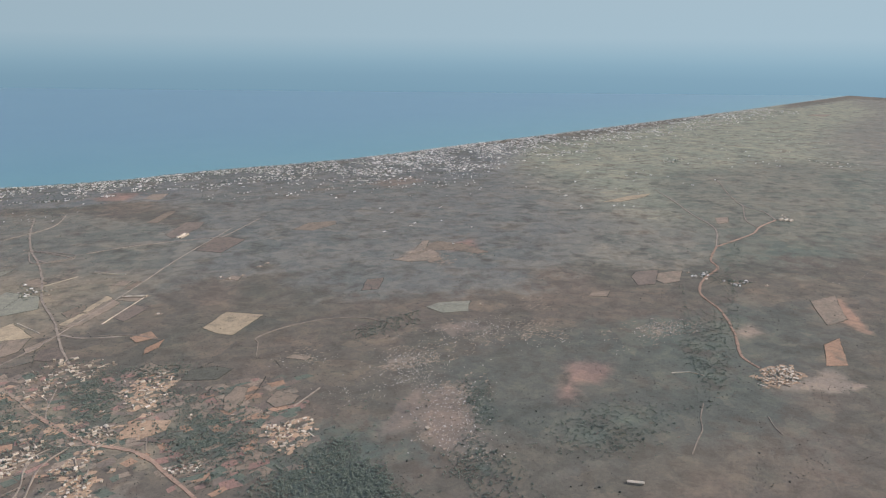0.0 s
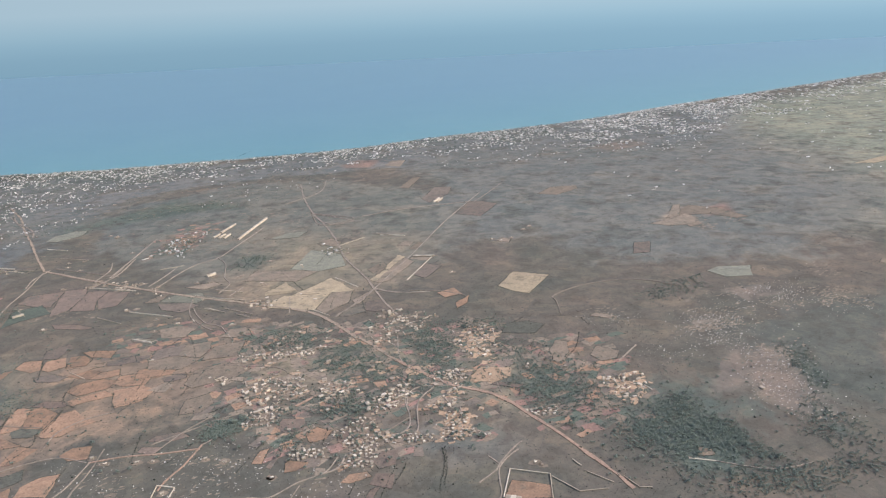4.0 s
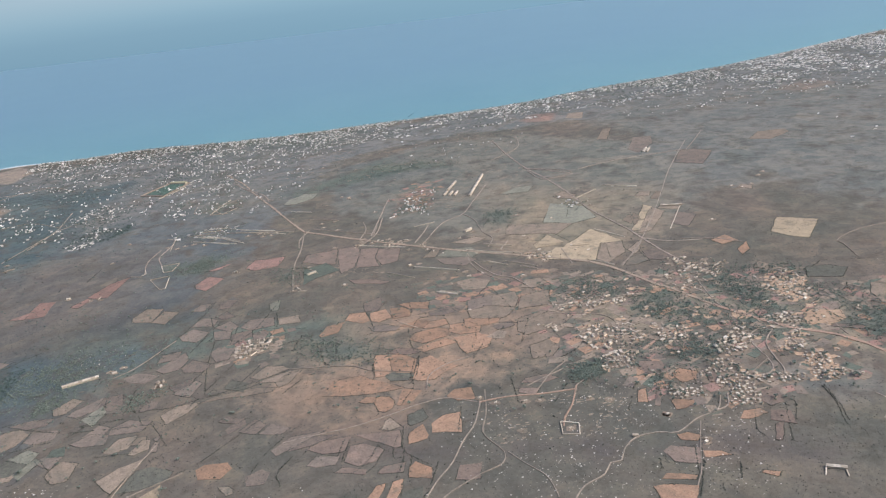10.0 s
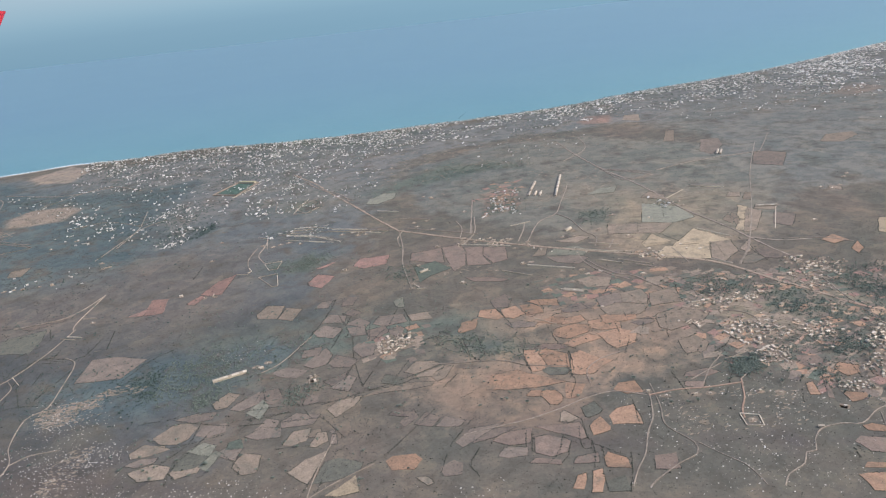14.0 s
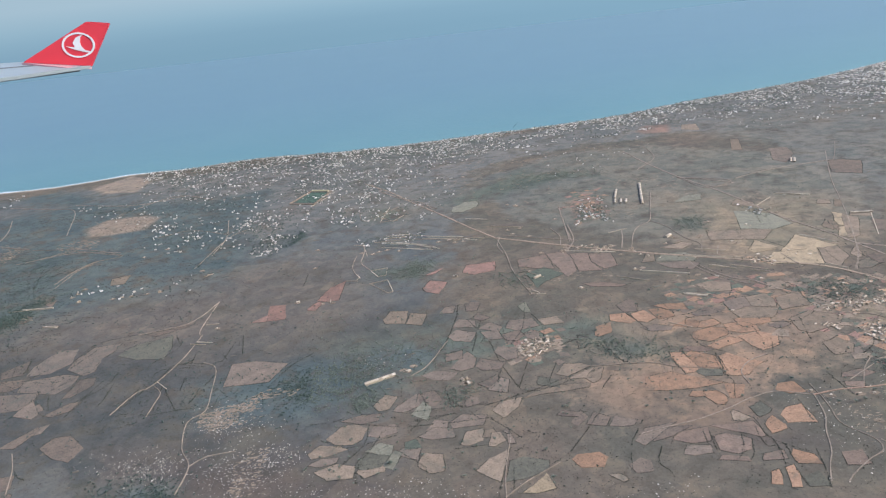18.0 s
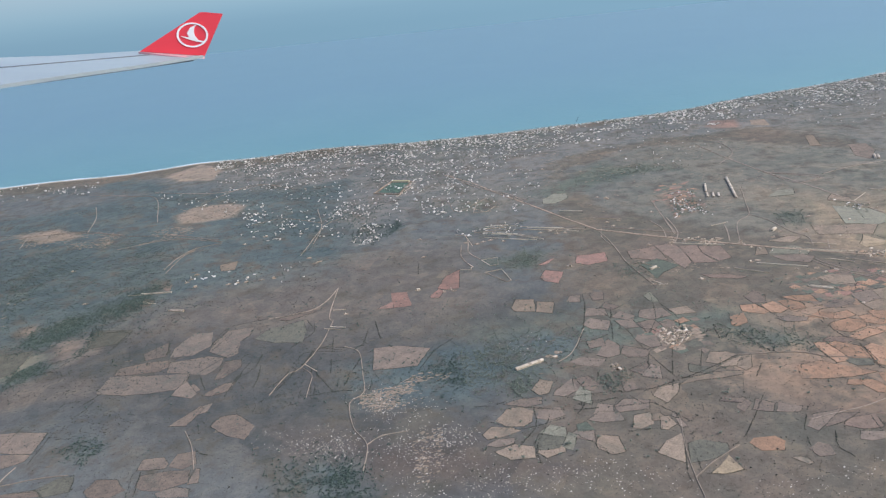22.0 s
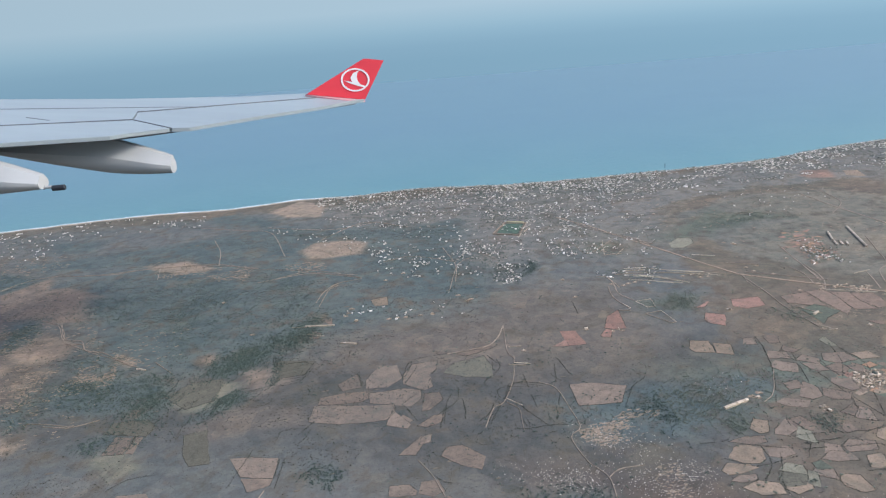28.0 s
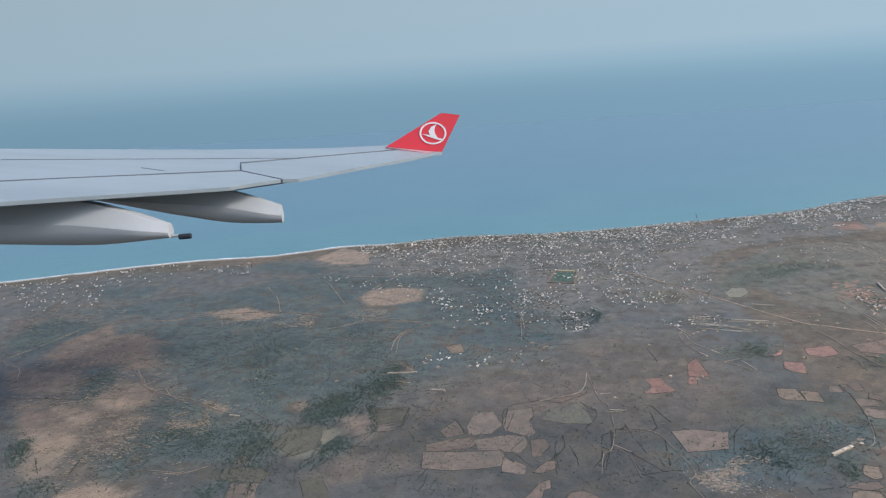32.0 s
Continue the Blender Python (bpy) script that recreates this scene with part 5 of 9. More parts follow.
field("brown", [(-18.2, 514.2), (-16.0, 525.8), (-7.2, 523.4), (-5.7, 512.6), (-17.1, 510.2)])
field("tan", [(67.3, 539.3), (78.2, 553.2), (91.5, 550.4), (98.0, 543.1), (75.3, 533.9)])
field("tan", [(74.4, 529.0), (99.9, 540.4), (93.2, 524.6)])
field("tan", [(30.6, 510.1), (47.3, 518.8), (71.0, 519.9), (89.1, 516.8), (85.5, 511.0), (64.1, 511.2), (46.4, 511.3)])
field("tan", [(2.6, 499.4), (10.4, 510.0), (28.7, 511.5), (22.1, 498.6), (8.7, 488.0)])
field("brown", [(-45.6, 499.1), (-54.4, 485.3), (-38.2, 485.2), (-35.3, 493.8)])
field("brown", [(-33.6, 491.6), (-22.9, 500.9), (-4.7, 493.4), (-10.6, 482.1), (-31.7, 483.5)])
field("tan", [(-29.8, 460.4), (-22.7, 475.3), (-10.5, 476.2), (-13.0, 460.7), (-24.8, 457.6)])
field("tan", [(-12.5, 465.4), (-9.0, 474.2), (-1.9, 474.0), (0.5, 462.8)])
field("brown", [(4.5, 469.0), (9.4, 472.6), (7.7, 463.3)])
field("brown", [(-79.4, 463.1), (-74.5, 467.2), (-61.3, 465.4), (-64.9, 451.1), (-73.3, 456.2)])
field("tan", [(-63.7, 447.9), (-59.3, 457.2), (-45.1, 452.1), (-47.0, 434.4), (-56.4, 432.5), (-64.6, 440.9)])
field("tan", [(-23.4, 427.1), (-12.3, 437.9), (1.8, 444.6), (-9.0, 411.3), (-17.9, 419.5)])
field("olive", [(2.6, 431.2), (12.4, 433.1), (28.0, 424.1), (25.9, 415.6), (6.0, 410.3), (-5.0, 409.7)])
field("pale", [(3.1, 395.4), (23.4, 410.7), (25.9, 395.0), (14.3, 392.7)])
field("orange", [(45.4, 421.9), (50.9, 425.5), (65.7, 424.0), (69.7, 417.2), (64.0, 407.5), (49.6, 411.1)])
field("tan", [(64.8, 398.5), (72.2, 398.0), (76.0, 390.5), (71.7, 389.0)])
field("brown", [(58.3, 465.5), (70.3, 479.3), (72.3, 469.3), (61.9, 458.8)])
field("brown", [(69.6, 460.0), (79.3, 473.4), (89.0, 464.8), (82.0, 454.3)])
field("brown", [(84.9, 453.5), (93.1, 463.7), (107.0, 455.0), (101.1, 449.2)])
hedgerow([(-546.5, 740.7), (-553.7, 794.3), (-506.3, 782.7)])
hedgerow([(-546.5, 740.7), (-519.9, 743.4), (-506.6, 776.9)])
hedgerow([(-404.6, 705.2), (-393.1, 744.9)])
hedgerow([(-430.3, 625.0), (-417.5, 640.6), (-418.7, 656.4)])
hedgerow([(-394.1, 543.2), (-381.5, 516.0), (-370.9, 508.8)])
hedgerow([(-368.6, 610.2), (-362.8, 643.9), (-358.1, 658.6)])
hedgerow([(-345.9, 620.6), (-345.6, 649.2)])
hedgerow([(-335.5, 601.2), (-321.2, 618.0), (-313.8, 640.1)])
hedgerow([(-508.6, 505.1), (-487.6, 507.8), (-479.0, 508.6)])
hedgerow([(-504.6, 497.2), (-494.0, 484.7)])
hedgerow([(-421.1, 474.2), (-423.3, 498.1)])
hedgerow([(-426.4, 468.9), (-429.1, 498.0)])
hedgerow([(-527.5, 548.2), (-526.0, 578.5)])
hedgerow([(-445.0, 687.2), (-454.6, 730.6)])
hedgerow([(-544.9, 648.0), (-519.0, 651.4), (-498.8, 656.6)])
hedgerow([(-244.9, 574.3), (-265.8, 580.1), (-297.0, 579.7), (-329.3, 592.4)])
hedgerow([(-286.1, 690.5), (-301.2, 645.7)])
hedgerow([(-289.0, 576.6), (-287.5, 630.3)])
hedgerow([(-328.8, 587.4), (-301.1, 644.5), (-285.2, 669.8), (-255.8, 661.1), (-241.2, 663.0)])
hedgerow([(-260.7, 588.7), (-244.3, 640.9)])
hedgerow([(-190.9, 595.2), (-170.8, 631.1), (-151.3, 649.8)])
hedgerow([(-148.1, 521.2), (-128.5, 520.4), (-119.4, 524.2)])
hedgerow([(-2.9, 508.1), (30.9, 516.6), (61.3, 526.7), (98.0, 542.0)])
hedgerow([(26.5, 575.1), (15.0, 541.9)])
hedgerow([(-70.2, 515.5), (-45.4, 515.1), (-21.1, 513.1), (2.6, 509.4)])
hedgerow([(-73.7, 503.1), (-49.9, 501.1), (-30.0, 504.6)])
hedgerow([(49.4, 571.7), (20.7, 503.5)])
hedgerow([(-34.3, 456.9), (3.7, 454.1)])
hedgerow([(4.5, 445.5), (-11.5, 402.8), (-13.9, 392.0)])
hedgerow([(-31.6, 547.0), (-30.2, 515.6)])
hedgerow([(57.5, 529.8), (72.4, 559.3)])
hedgerow([(-99.4, 507.4), (-104.3, 481.1), (-122.2, 458.9)])
hedgerow([(-138.0, 495.5), (-117.5, 480.6), (-78.3, 486.6)])
hedgerow([(4.6, 713.1), (-3.0, 677.7), (-22.6, 623.2), (-48.8, 572.8)])
hedgerow([(22.4, 669.5), (2.6, 603.3)])
hedgerow([(74.2, 689.8), (59.2, 636.8), (40.1, 604.0)])
hedgerow([(30.6, 420.6), (47.1, 430.9), (86.0, 476.7)])
hedgerow([(110.6, 453.2), (92.0, 426.8), (82.5, 400.8)])
hedgerow([(-274.0, 686.8), (-274.7, 615.7)])
hedgerow([(-244.0, 677.8), (-238.3, 663.3)])
compound_wall([(-300.8, 638.7), (-288.1, 621.7)])
compound_wall([(-277.9, 716.3), (-261.0, 709.7)])
compound_wall([(-276.0, 758.2), (-261.6, 756.7)])
patch("brown", [(223.5, 1020.8), (280.8, 1037.1), (250.7, 934.1), (195.6, 903.8)])
garden_plots(120, [(225.0, 1020.2), (277.0, 1028.8), (249.3, 934.7), (199.4, 912.6)])
suburb(16, [(225.0, 1020.2), (277.0, 1028.8), (249.3, 934.7), (199.4, 912.6)])
wood(300, [(-308.0, 475.9), (-281.9, 483.8), (-245.9, 471.4), (-244.0, 446.8), (-262.8, 430.8), (-304.7, 440.6)])
wood(120, [(-110.2, 549.0), (-94.9, 559.7), (-90.8, 543.7), (-109.2, 529.7)])
wood(120, [(-33.1, 537.4), (-4.6, 544.4), (-4.9, 529.5), (-29.6, 517.3)])
wood(80, [(-58.7, 832.8), (-27.3, 841.6), (-27.0, 811.5), (-55.6, 812.2)])
compound_wall([(-11.2, 947.3), (46.9, 919.0)])
compound_wall([(-57.0, 943.1), (-13.1, 920.9)])
compound_wall([(-68.5, 933.0), (-2.6, 897.8)])
compound_wall([(-64.8, 968.9), (-34.4, 967.0)])
compound_wall([(59.0, 1008.0), (89.2, 992.1)])
compound_wall([(-89.8, 809.2), (-67.7, 812.7), (-63.4, 774.6), (-69.9, 773.3), (-89.8, 809.2)])
compound_wall([(-87.0, 851.2), (-79.2, 828.4), (-69.0, 828.6), (-65.7, 853.7), (-87.0, 851.2)])
compound_wall([(-117.6, 828.5), (-103.9, 823.7)])
compound_wall([(240.1, 657.0), (261.1, 645.2)])
compound_wall([(90.1, 721.5), (95.8, 711.2)])
compound_wall([(294.8, 717.1), (307.6, 705.2)])
lone_house(-82.3, 912.4)
lone_house(-73.4, 918.3)
lone_house(-62.6, 921.1)
lone_house(-47.1, 910.4)
lone_house(-96.6, 922.5)
lone_house(-158.8, 890.1)
lone_house(40.8, 911.7)
lone_house(31.1, 920.4)
lone_house(14.5, 792.8)
lone_house(-344.4, 1318.1)
lone_house(93.3, 1250.8)
lone_house(142.9, 1035.0)
lone_house(125.0, 933.1)
lone_house(295.5, 826.4)
lone_house(296.3, 814.6)
lane("track", 1.0, [(347.0, 1012.8), (314.5, 934.6), (294.2, 888.5), (264.5, 862.8), (233.3, 795.5)])
lane("track", 0.9, [(294.2, 888.5), (305.7, 858.2), (308.7, 809.6), (316.0, 784.7), (306.2, 757.2)])
hedgerow([(294.5, 1692.3), (269.5, 1631.4)])
field("orange", [(145.8, 622.0), (149.3, 634.2), (164.2, 633.1), (167.6, 612.7), (160.2, 610.4)])
field("orange", [(169.2, 612.2), (169.4, 628.9), (183.7, 632.9), (188.1, 613.2), (175.8, 607.8)])
field("orange", [(189.9, 610.3), (189.1, 632.4), (199.8, 631.4), (206.2, 623.1), (205.9, 611.1)])
field("orange", [(196.5, 640.1), (207.3, 640.5), (226.4, 635.4), (224.2, 621.0), (208.0, 627.5)])
field("orange", [(196.5, 592.1), (212.2, 599.7), (222.7, 594.0), (219.7, 581.4), (208.0, 585.1)])
field("orange", [(217.2, 581.1), (223.8, 591.4), (238.0, 593.8), (239.2, 582.0), (228.2, 579.9)])
field("brown", [(167.8, 597.8), (181.6, 600.2), (195.5, 591.3), (190.5, 585.1), (172.8, 588.4)])
field("orange", [(204.5, 562.6), (208.7, 574.0), (228.3, 577.6), (239.9, 571.8), (233.7, 559.8), (214.7, 553.3)])
field("orange", [(209.0, 546.1), (218.2, 550.2), (233.8, 555.6), (242.7, 544.8), (224.8, 541.3), (214.2, 537.7)])
field("russet", [(182.4, 544.4), (191.2, 550.5), (204.7, 546.4), (210.0, 538.0), (201.7, 536.6)])
field("orange", [(171.7, 508.4), (170.8, 533.7), (173.1, 544.3), (182.3, 541.5), (185.1, 523.0), (181.7, 509.0)])
field("orange", [(184.5, 538.0), (192.1, 540.5), (206.1, 526.8), (203.5, 506.9), (190.5, 509.0), (186.3, 515.5)])
field("orange", [(202.5, 497.8), (209.8, 525.7), (218.4, 528.8), (230.5, 512.3), (238.7, 506.3), (226.5, 499.4), (218.1, 491.6), (207.2, 493.1)])
field("orange", [(130.9, 491.5), (137.9, 510.6), (159.3, 512.9), (174.1, 500.2), (192.8, 485.8), (167.7, 484.2), (146.2, 487.9)])
field("orange", [(158.5, 475.9), (163.6, 480.7), (171.0, 478.6), (170.3, 471.1), (163.3, 471.6)])
field("orange", [(173.2, 459.3), (169.6, 470.6), (172.7, 478.1), (180.9, 475.8), (184.7, 467.9), (182.3, 460.4), (177.6, 456.6)])
field("orange", [(186.8, 463.5), (190.0, 476.3), (193.5, 483.2), (206.2, 477.2), (200.8, 467.1), (193.1, 461.8)])
field("orange", [(225.8, 464.6), (231.8, 472.3), (244.5, 471.0), (244.7, 454.8), (232.3, 456.0)])
field("olive", [(193.8, 436.1), (195.0, 447.5), (205.7, 452.4), (207.9, 440.5), (203.5, 436.2), (194.8, 433.8)])
field("orange", [(210.1, 421.8), (210.5, 430.9), (219.0, 438.8), (231.6, 440.9), (229.4, 417.2)])
field("orange", [(193.2, 423.1), (196.9, 428.0), (203.5, 432.1), (206.5, 419.5), (204.9, 415.5), (193.2, 413.0)])
field("tan", [(174.6, 434.6), (177.3, 443.3), (180.7, 447.2), (187.8, 434.4), (180.7, 432.3)])
field("russet", [(156.7, 432.3), (179.1, 430.2), (186.8, 429.4), (186.2, 412.4), (182.7, 410.9), (173.1, 419.0)])
field("russet", [(122.9, 424.3), (130.5, 431.6), (151.5, 431.7), (147.0, 416.1), (132.8, 418.0)])
field("russet", [(148.9, 404.9), (152.7, 421.3), (161.7, 420.8), (174.4, 410.1), (168.8, 399.8), (158.4, 397.9)])
field("brown", [(108.7, 426.8), (113.5, 440.0), (128.0, 439.3), (142.2, 436.8), (124.8, 428.7)])
field("brown", [(123.6, 406.3), (128.9, 414.3), (144.3, 411.4), (142.5, 403.2), (129.0, 403.2)])
field("russet", [(171.6, 386.7), (175.6, 392.3), (188.7, 392.3), (186.3, 383.4)])
field("orange", [(190.5, 378.0), (191.8, 387.5), (196.6, 391.9), (205.6, 383.4), (204.8, 373.3)])
field("russet", [(142.3, 394.2), (147.8, 397.8), (162.1, 393.0), (162.0, 387.5)])
field("russet", [(220.4, 368.3), (224.5, 380.7), (237.7, 379.6), (234.6, 365.7)])
field("orange", [(239.9, 567.5), (241.7, 578.9), (258.3, 579.3), (267.2, 568.7), (264.5, 558.7), (248.3, 560.6)])
field("orange", [(269.2, 568.1), (278.7, 580.7), (289.0, 583.2), (283.3, 571.3)])
field("orange", [(242.6, 554.0), (263.0, 556.0), (273.4, 545.5), (266.3, 529.6), (249.4, 525.1), (244.7, 535.2)])
field("tan", [(268.6, 547.0), (282.6, 557.3), (287.2, 549.5), (281.8, 538.8)])
field("tan", [(300.3, 499.6), (302.4, 520.6), (319.0, 525.4), (323.9, 510.2), (316.2, 499.4)])
field("brown", [(276.6, 565.7), (294.8, 569.9), (296.7, 560.5), (282.6, 557.3)])
field("russet", [(278.6, 454.3), (281.0, 459.8), (293.8, 456.1), (289.0, 447.5)])
field("russet", [(283.5, 466.2), (288.1, 471.4), (304.6, 472.3), (311.7, 465.3), (299.4, 462.4)])
field("orange", [(357.7, 418.6), (362.7, 431.1), (368.6, 433.2), (363.8, 416.9)])
field("russet", [(367.7, 412.3), (374.8, 429.2), (376.8, 427.1), (370.4, 410.1)])
field("orange", [(379.4, 412.5), (382.0, 414.7), (394.3, 410.5), (391.8, 405.6), (386.2, 402.9), (379.1, 402.9)])
field("orange", [(367.9, 376.2), (375.5, 376.6), (382.9, 371.5), (377.9, 366.9), (368.4, 370.6)])
field("russet", [(353.6, 362.2), (359.9, 365.8), (376.0, 359.8), (370.6, 346.1), (356.5, 350.9)])
field("orange", [(375.1, 350.9), (377.0, 356.6), (387.0, 353.4), (390.4, 348.0), (377.6, 349.7)])
field("orange", [(342.2, 338.1), (346.4, 341.7), (362.9, 336.4), (360.2, 332.5)])
field("orange", [(414.5, 382.4), (420.7, 389.3), (431.5, 388.3), (432.6, 382.7), (420.7, 380.1)])
field("orange", [(400.4, 329.4), (402.8, 331.3), (410.6, 327.8), (407.5, 323.9)])
field("russet", [(373.6, 460.5), (377.9, 470.3), (393.0, 465.8), (391.7, 451.9), (379.4, 451.3)])
field("orange", [(394.2, 446.2), (401.6, 451.4), (411.5, 444.4), (406.7, 435.4), (396.6, 434.4)])
field("tan", [(377.2, 535.1), (380.7, 540.4), (392.6, 535.5), (390.0, 523.7), (378.7, 523.1)])
field("russet", [(436.5, 400.0), (443.8, 408.8), (454.3, 408.0), (450.6, 393.3), (440.3, 390.6)])
field("russet", [(424.1, 355.7), (432.8, 369.8), (438.1, 371.5), (427.9, 354.7)])
field("orange", [(512.3, 343.9), (520.0, 356.0), (540.7, 344.1), (537.1, 334.2), (521.3, 337.3)])
field("orange", [(484.6, 316.9), (496.4, 329.0), (503.8, 329.8), (517.1, 305.4), (509.1, 295.4), (484.3, 301.8)])
field("brown", [(482.7, 320.6), (489.6, 331.4), (495.8, 336.0), (495.8, 332.5), (486.2, 321.8)])
field("green", [(518.9, 332.1), (533.9, 327.5), (538.0, 305.6), (528.9, 305.9), (516.3, 324.8)])
field("sandy", [(528.3, 497.7), (537.0, 507.9), (560.9, 500.1), (556.6, 486.7), (544.5, 482.3), (525.5, 488.3)])
field("sandy", [(477.3, 519.4), (481.5, 526.9), (491.9, 524.6), (486.7, 511.0), (478.5, 511.5)])
hedgerow([(168.0, 548.7), (170.1, 507.2)])
hedgerow([(209.0, 531.6), (204.4, 501.5), (198.8, 490.6)])
hedgerow([(189.3, 408.6), (187.4, 394.3), (182.4, 379.0)])
hedgerow([(190.2, 433.8), (188.5, 408.8), (198.1, 394.4), (206.0, 386.7)])
hedgerow([(176.0, 412.1), (169.3, 396.2), (163.5, 389.3)])
hedgerow([(152.4, 430.8), (146.4, 405.0)])
hedgerow([(191.4, 605.1), (211.6, 610.4), (242.9, 612.4)])
hedgerow([(165.4, 631.4), (172.2, 594.1)])
hedgerow([(207.5, 636.5), (210.0, 611.0)])
hedgerow([(203.0, 584.5), (204.7, 547.4), (215.8, 534.3)])
hedgerow([(119.8, 583.5), (124.8, 552.1), (132.8, 538.5)])
hedgerow([(137.6, 578.0), (137.9, 548.1)])
hedgerow([(84.9, 589.0), (100.5, 594.7)])
hedgerow([(266.0, 581.4), (260.5, 550.5)])
hedgerow([(243.9, 525.8), (272.1, 534.8), (287.9, 563.2)])
hedgerow([(484.4, 403.1), (481.7, 383.9), (473.6, 359.9)])
hedgerow([(449.8, 389.3), (433.4, 352.6)])
hedgerow([(355.5, 379.5), (351.3, 351.6)])
hedgerow([(323.5, 466.8), (301.1, 434.5)])
hedgerow([(276.7, 476.3), (276.0, 441.5)])
hedgerow([(427.7, 388.7), (418.6, 368.6), (420.1, 362.1)])
hedgerow([(392.9, 340.8), (386.4, 325.8)])
hedgerow([(373.8, 362.6), (365.5, 337.3)])
compound_wall([(521.4, 367.4), (544.2, 355.8), (536.8, 329.0)])
compound_wall([(521.4, 367.4), (509.5, 341.0)])
compound_wall([(518.4, 335.7), (512.8, 320.2), (527.9, 294.0)])
compound_wall([(544.5, 353.1), (555.6, 334.6), (573.4, 332.7)])
compound_wall([(563.1, 366.5), (566.2, 358.9)])
compound_wall([(567.4, 351.9), (578.8, 337.4)])
compound_wall([(587.5, 341.2), (591.8, 328.9), (599.0, 326.9)])
village(55, [(459.7, 648.4), (490.8, 652.8), (525.6, 632.5), (518.3, 612.6), (469.7, 568.6), (460.7, 565.4), (455.4, 592.7)])
village(34, [(524.3, 556.5), (543.5, 589.6), (565.8, 588.8), (569.5, 560.4), (551.9, 523.3), (533.8, 529.2)])
village(35, [(336.8, 594.0), (348.1, 599.0), (415.7, 586.6), (406.7, 571.0), (365.2, 572.6), (339.7, 575.0)])
village(50, [(344.2, 534.9), (359.9, 540.5), (397.1, 528.8), (396.1, 503.6), (374.6, 491.1), (348.3, 499.0)])
village(40, [(350.5, 484.6), (365.4, 491.1), (382.3, 484.1), (368.6, 462.0), (352.0, 466.8)])
village(25, [(408.5, 525.2), (438.0, 515.9), (426.8, 494.1), (405.8, 486.2)])
village(45, [(439.9, 475.9), (477.9, 503.3), (472.3, 475.4), (457.9, 461.4), (440.0, 462.3)])
village(40, [(411.4, 441.2), (438.7, 458.3), (450.8, 429.7), (441.8, 416.8), (420.4, 415.4)])
village(32, [(446.1, 417.1), (450.2, 428.3), (481.6, 420.8), (477.7, 411.8)])
village(55, [(496.7, 445.3), (510.4, 445.5), (508.1, 413.0), (499.2, 407.9), (484.3, 412.2)])
village(22, [(381.4, 415.6), (382.9, 429.9), (406.2, 423.2), (403.2, 413.0)])
village(35, [(415.2, 399.0), (426.5, 421.2), (441.8, 416.8), (437.1, 392.9)])
village(22, [(499.1, 507.1), (525.1, 509.5), (521.2, 489.6), (495.4, 497.8)])
village(16, [(485.6, 462.0), (513.0, 482.1), (506.0, 455.8), (488.8, 447.7)])
village(26, [(553.6, 432.5), (577.3, 434.1), (574.5, 421.9), (557.2, 422.9)])
village(12, [(507.7, 421.1), (519.4, 409.8), (512.2, 404.1)])
village(34, [(626.1, 466.6), (660.3, 466.0), (654.6, 437.9), (630.8, 417.9), (618.1, 439.8)])
village(10, [(317.0, 554.0), (331.4, 549.5), (329.9, 537.2)])
wood(260, [(404.2, 559.9), (464.4, 552.0), (464.7, 507.4), (433.5, 517.3)])
wood(200, [(341.4, 631.5), (402.0, 624.6), (395.6, 593.4), (348.6, 602.6)])
wood(300, [(555.3, 489.1), (607.9, 493.7), (618.1, 439.8), (591.2, 412.8), (561.8, 438.9)])
wood(140, [(322.6, 458.9), (332.1, 481.3), (354.1, 479.1), (346.4, 460.1)])
wood(150, [(503.6, 603.5), (543.6, 603.7), (515.6, 535.2), (491.7, 555.1)])
wood(160, [(407.9, 476.4), (445.5, 493.2), (437.2, 467.6), (411.7, 457.7)])
wood(120, [(531.4, 326.5), (537.7, 308.3), (523.9, 309.3), (520.3, 326.6)])
field("russet", [(92.7, 794.3), (96.2, 815.6), (130.8, 819.4), (129.6, 776.3), (119.1, 776.8)])
field("russet", [(133.0, 820.5), (155.3, 821.5), (158.0, 791.1), (152.4, 760.4), (138.5, 745.0), (135.6, 763.3), (134.6, 796.6)])
field("russet", [(161.4, 809.1), (181.6, 804.8), (175.4, 774.9), (181.3, 749.3), (155.3, 755.8)])
field("russet", [(182.6, 800.5), (206.5, 794.7), (200.3, 756.1), (184.2, 751.7), (177.8, 779.5)])
field("green", [(95.9, 769.7), (119.2, 780.4), (134.4, 753.4), (111.6, 741.7), (98.7, 727.0)])
field("russet", [(148.3, 720.0), (172.5, 712.6), (190.7, 699.6), (181.9, 696.7), (153.6, 708.5)])
field("tan", [(230.0, 753.4), (246.5, 780.4), (254.7, 777.1), (244.1, 751.5)])
field("brown", [(245.3, 743.8), (275.2, 740.9), (287.0, 727.4), (272.6, 714.2), (253.1, 726.8)])
field("sage", [(261.2, 768.7), (286.9, 764.0), (292.8, 746.7), (283.8, 735.8), (248.0, 751.7)])
field("tan", [(268.5, 789.1), (297.8, 797.1), (307.8, 786.8), (289.7, 776.4)])
field("tan", [(260.5, 672.5), (276.2, 675.8), (291.6, 665.5), (284.1, 647.6), (263.6, 652.1)])
field("brown", [(163.6, 652.4), (179.3, 663.6), (184.9, 651.9), (175.7, 632.3), (163.8, 636.3)])
field("brown", [(224.3, 611.9), (245.8, 617.4), (248.9, 606.1), (234.4, 602.2), (225.5, 604.0)])
field("orange", [(255.3, 586.7), (277.0, 587.9), (275.0, 570.7), (255.1, 570.4)])
field("brown", [(264.1, 624.3), (288.0, 629.4), (284.0, 608.1), (261.8, 603.0)])
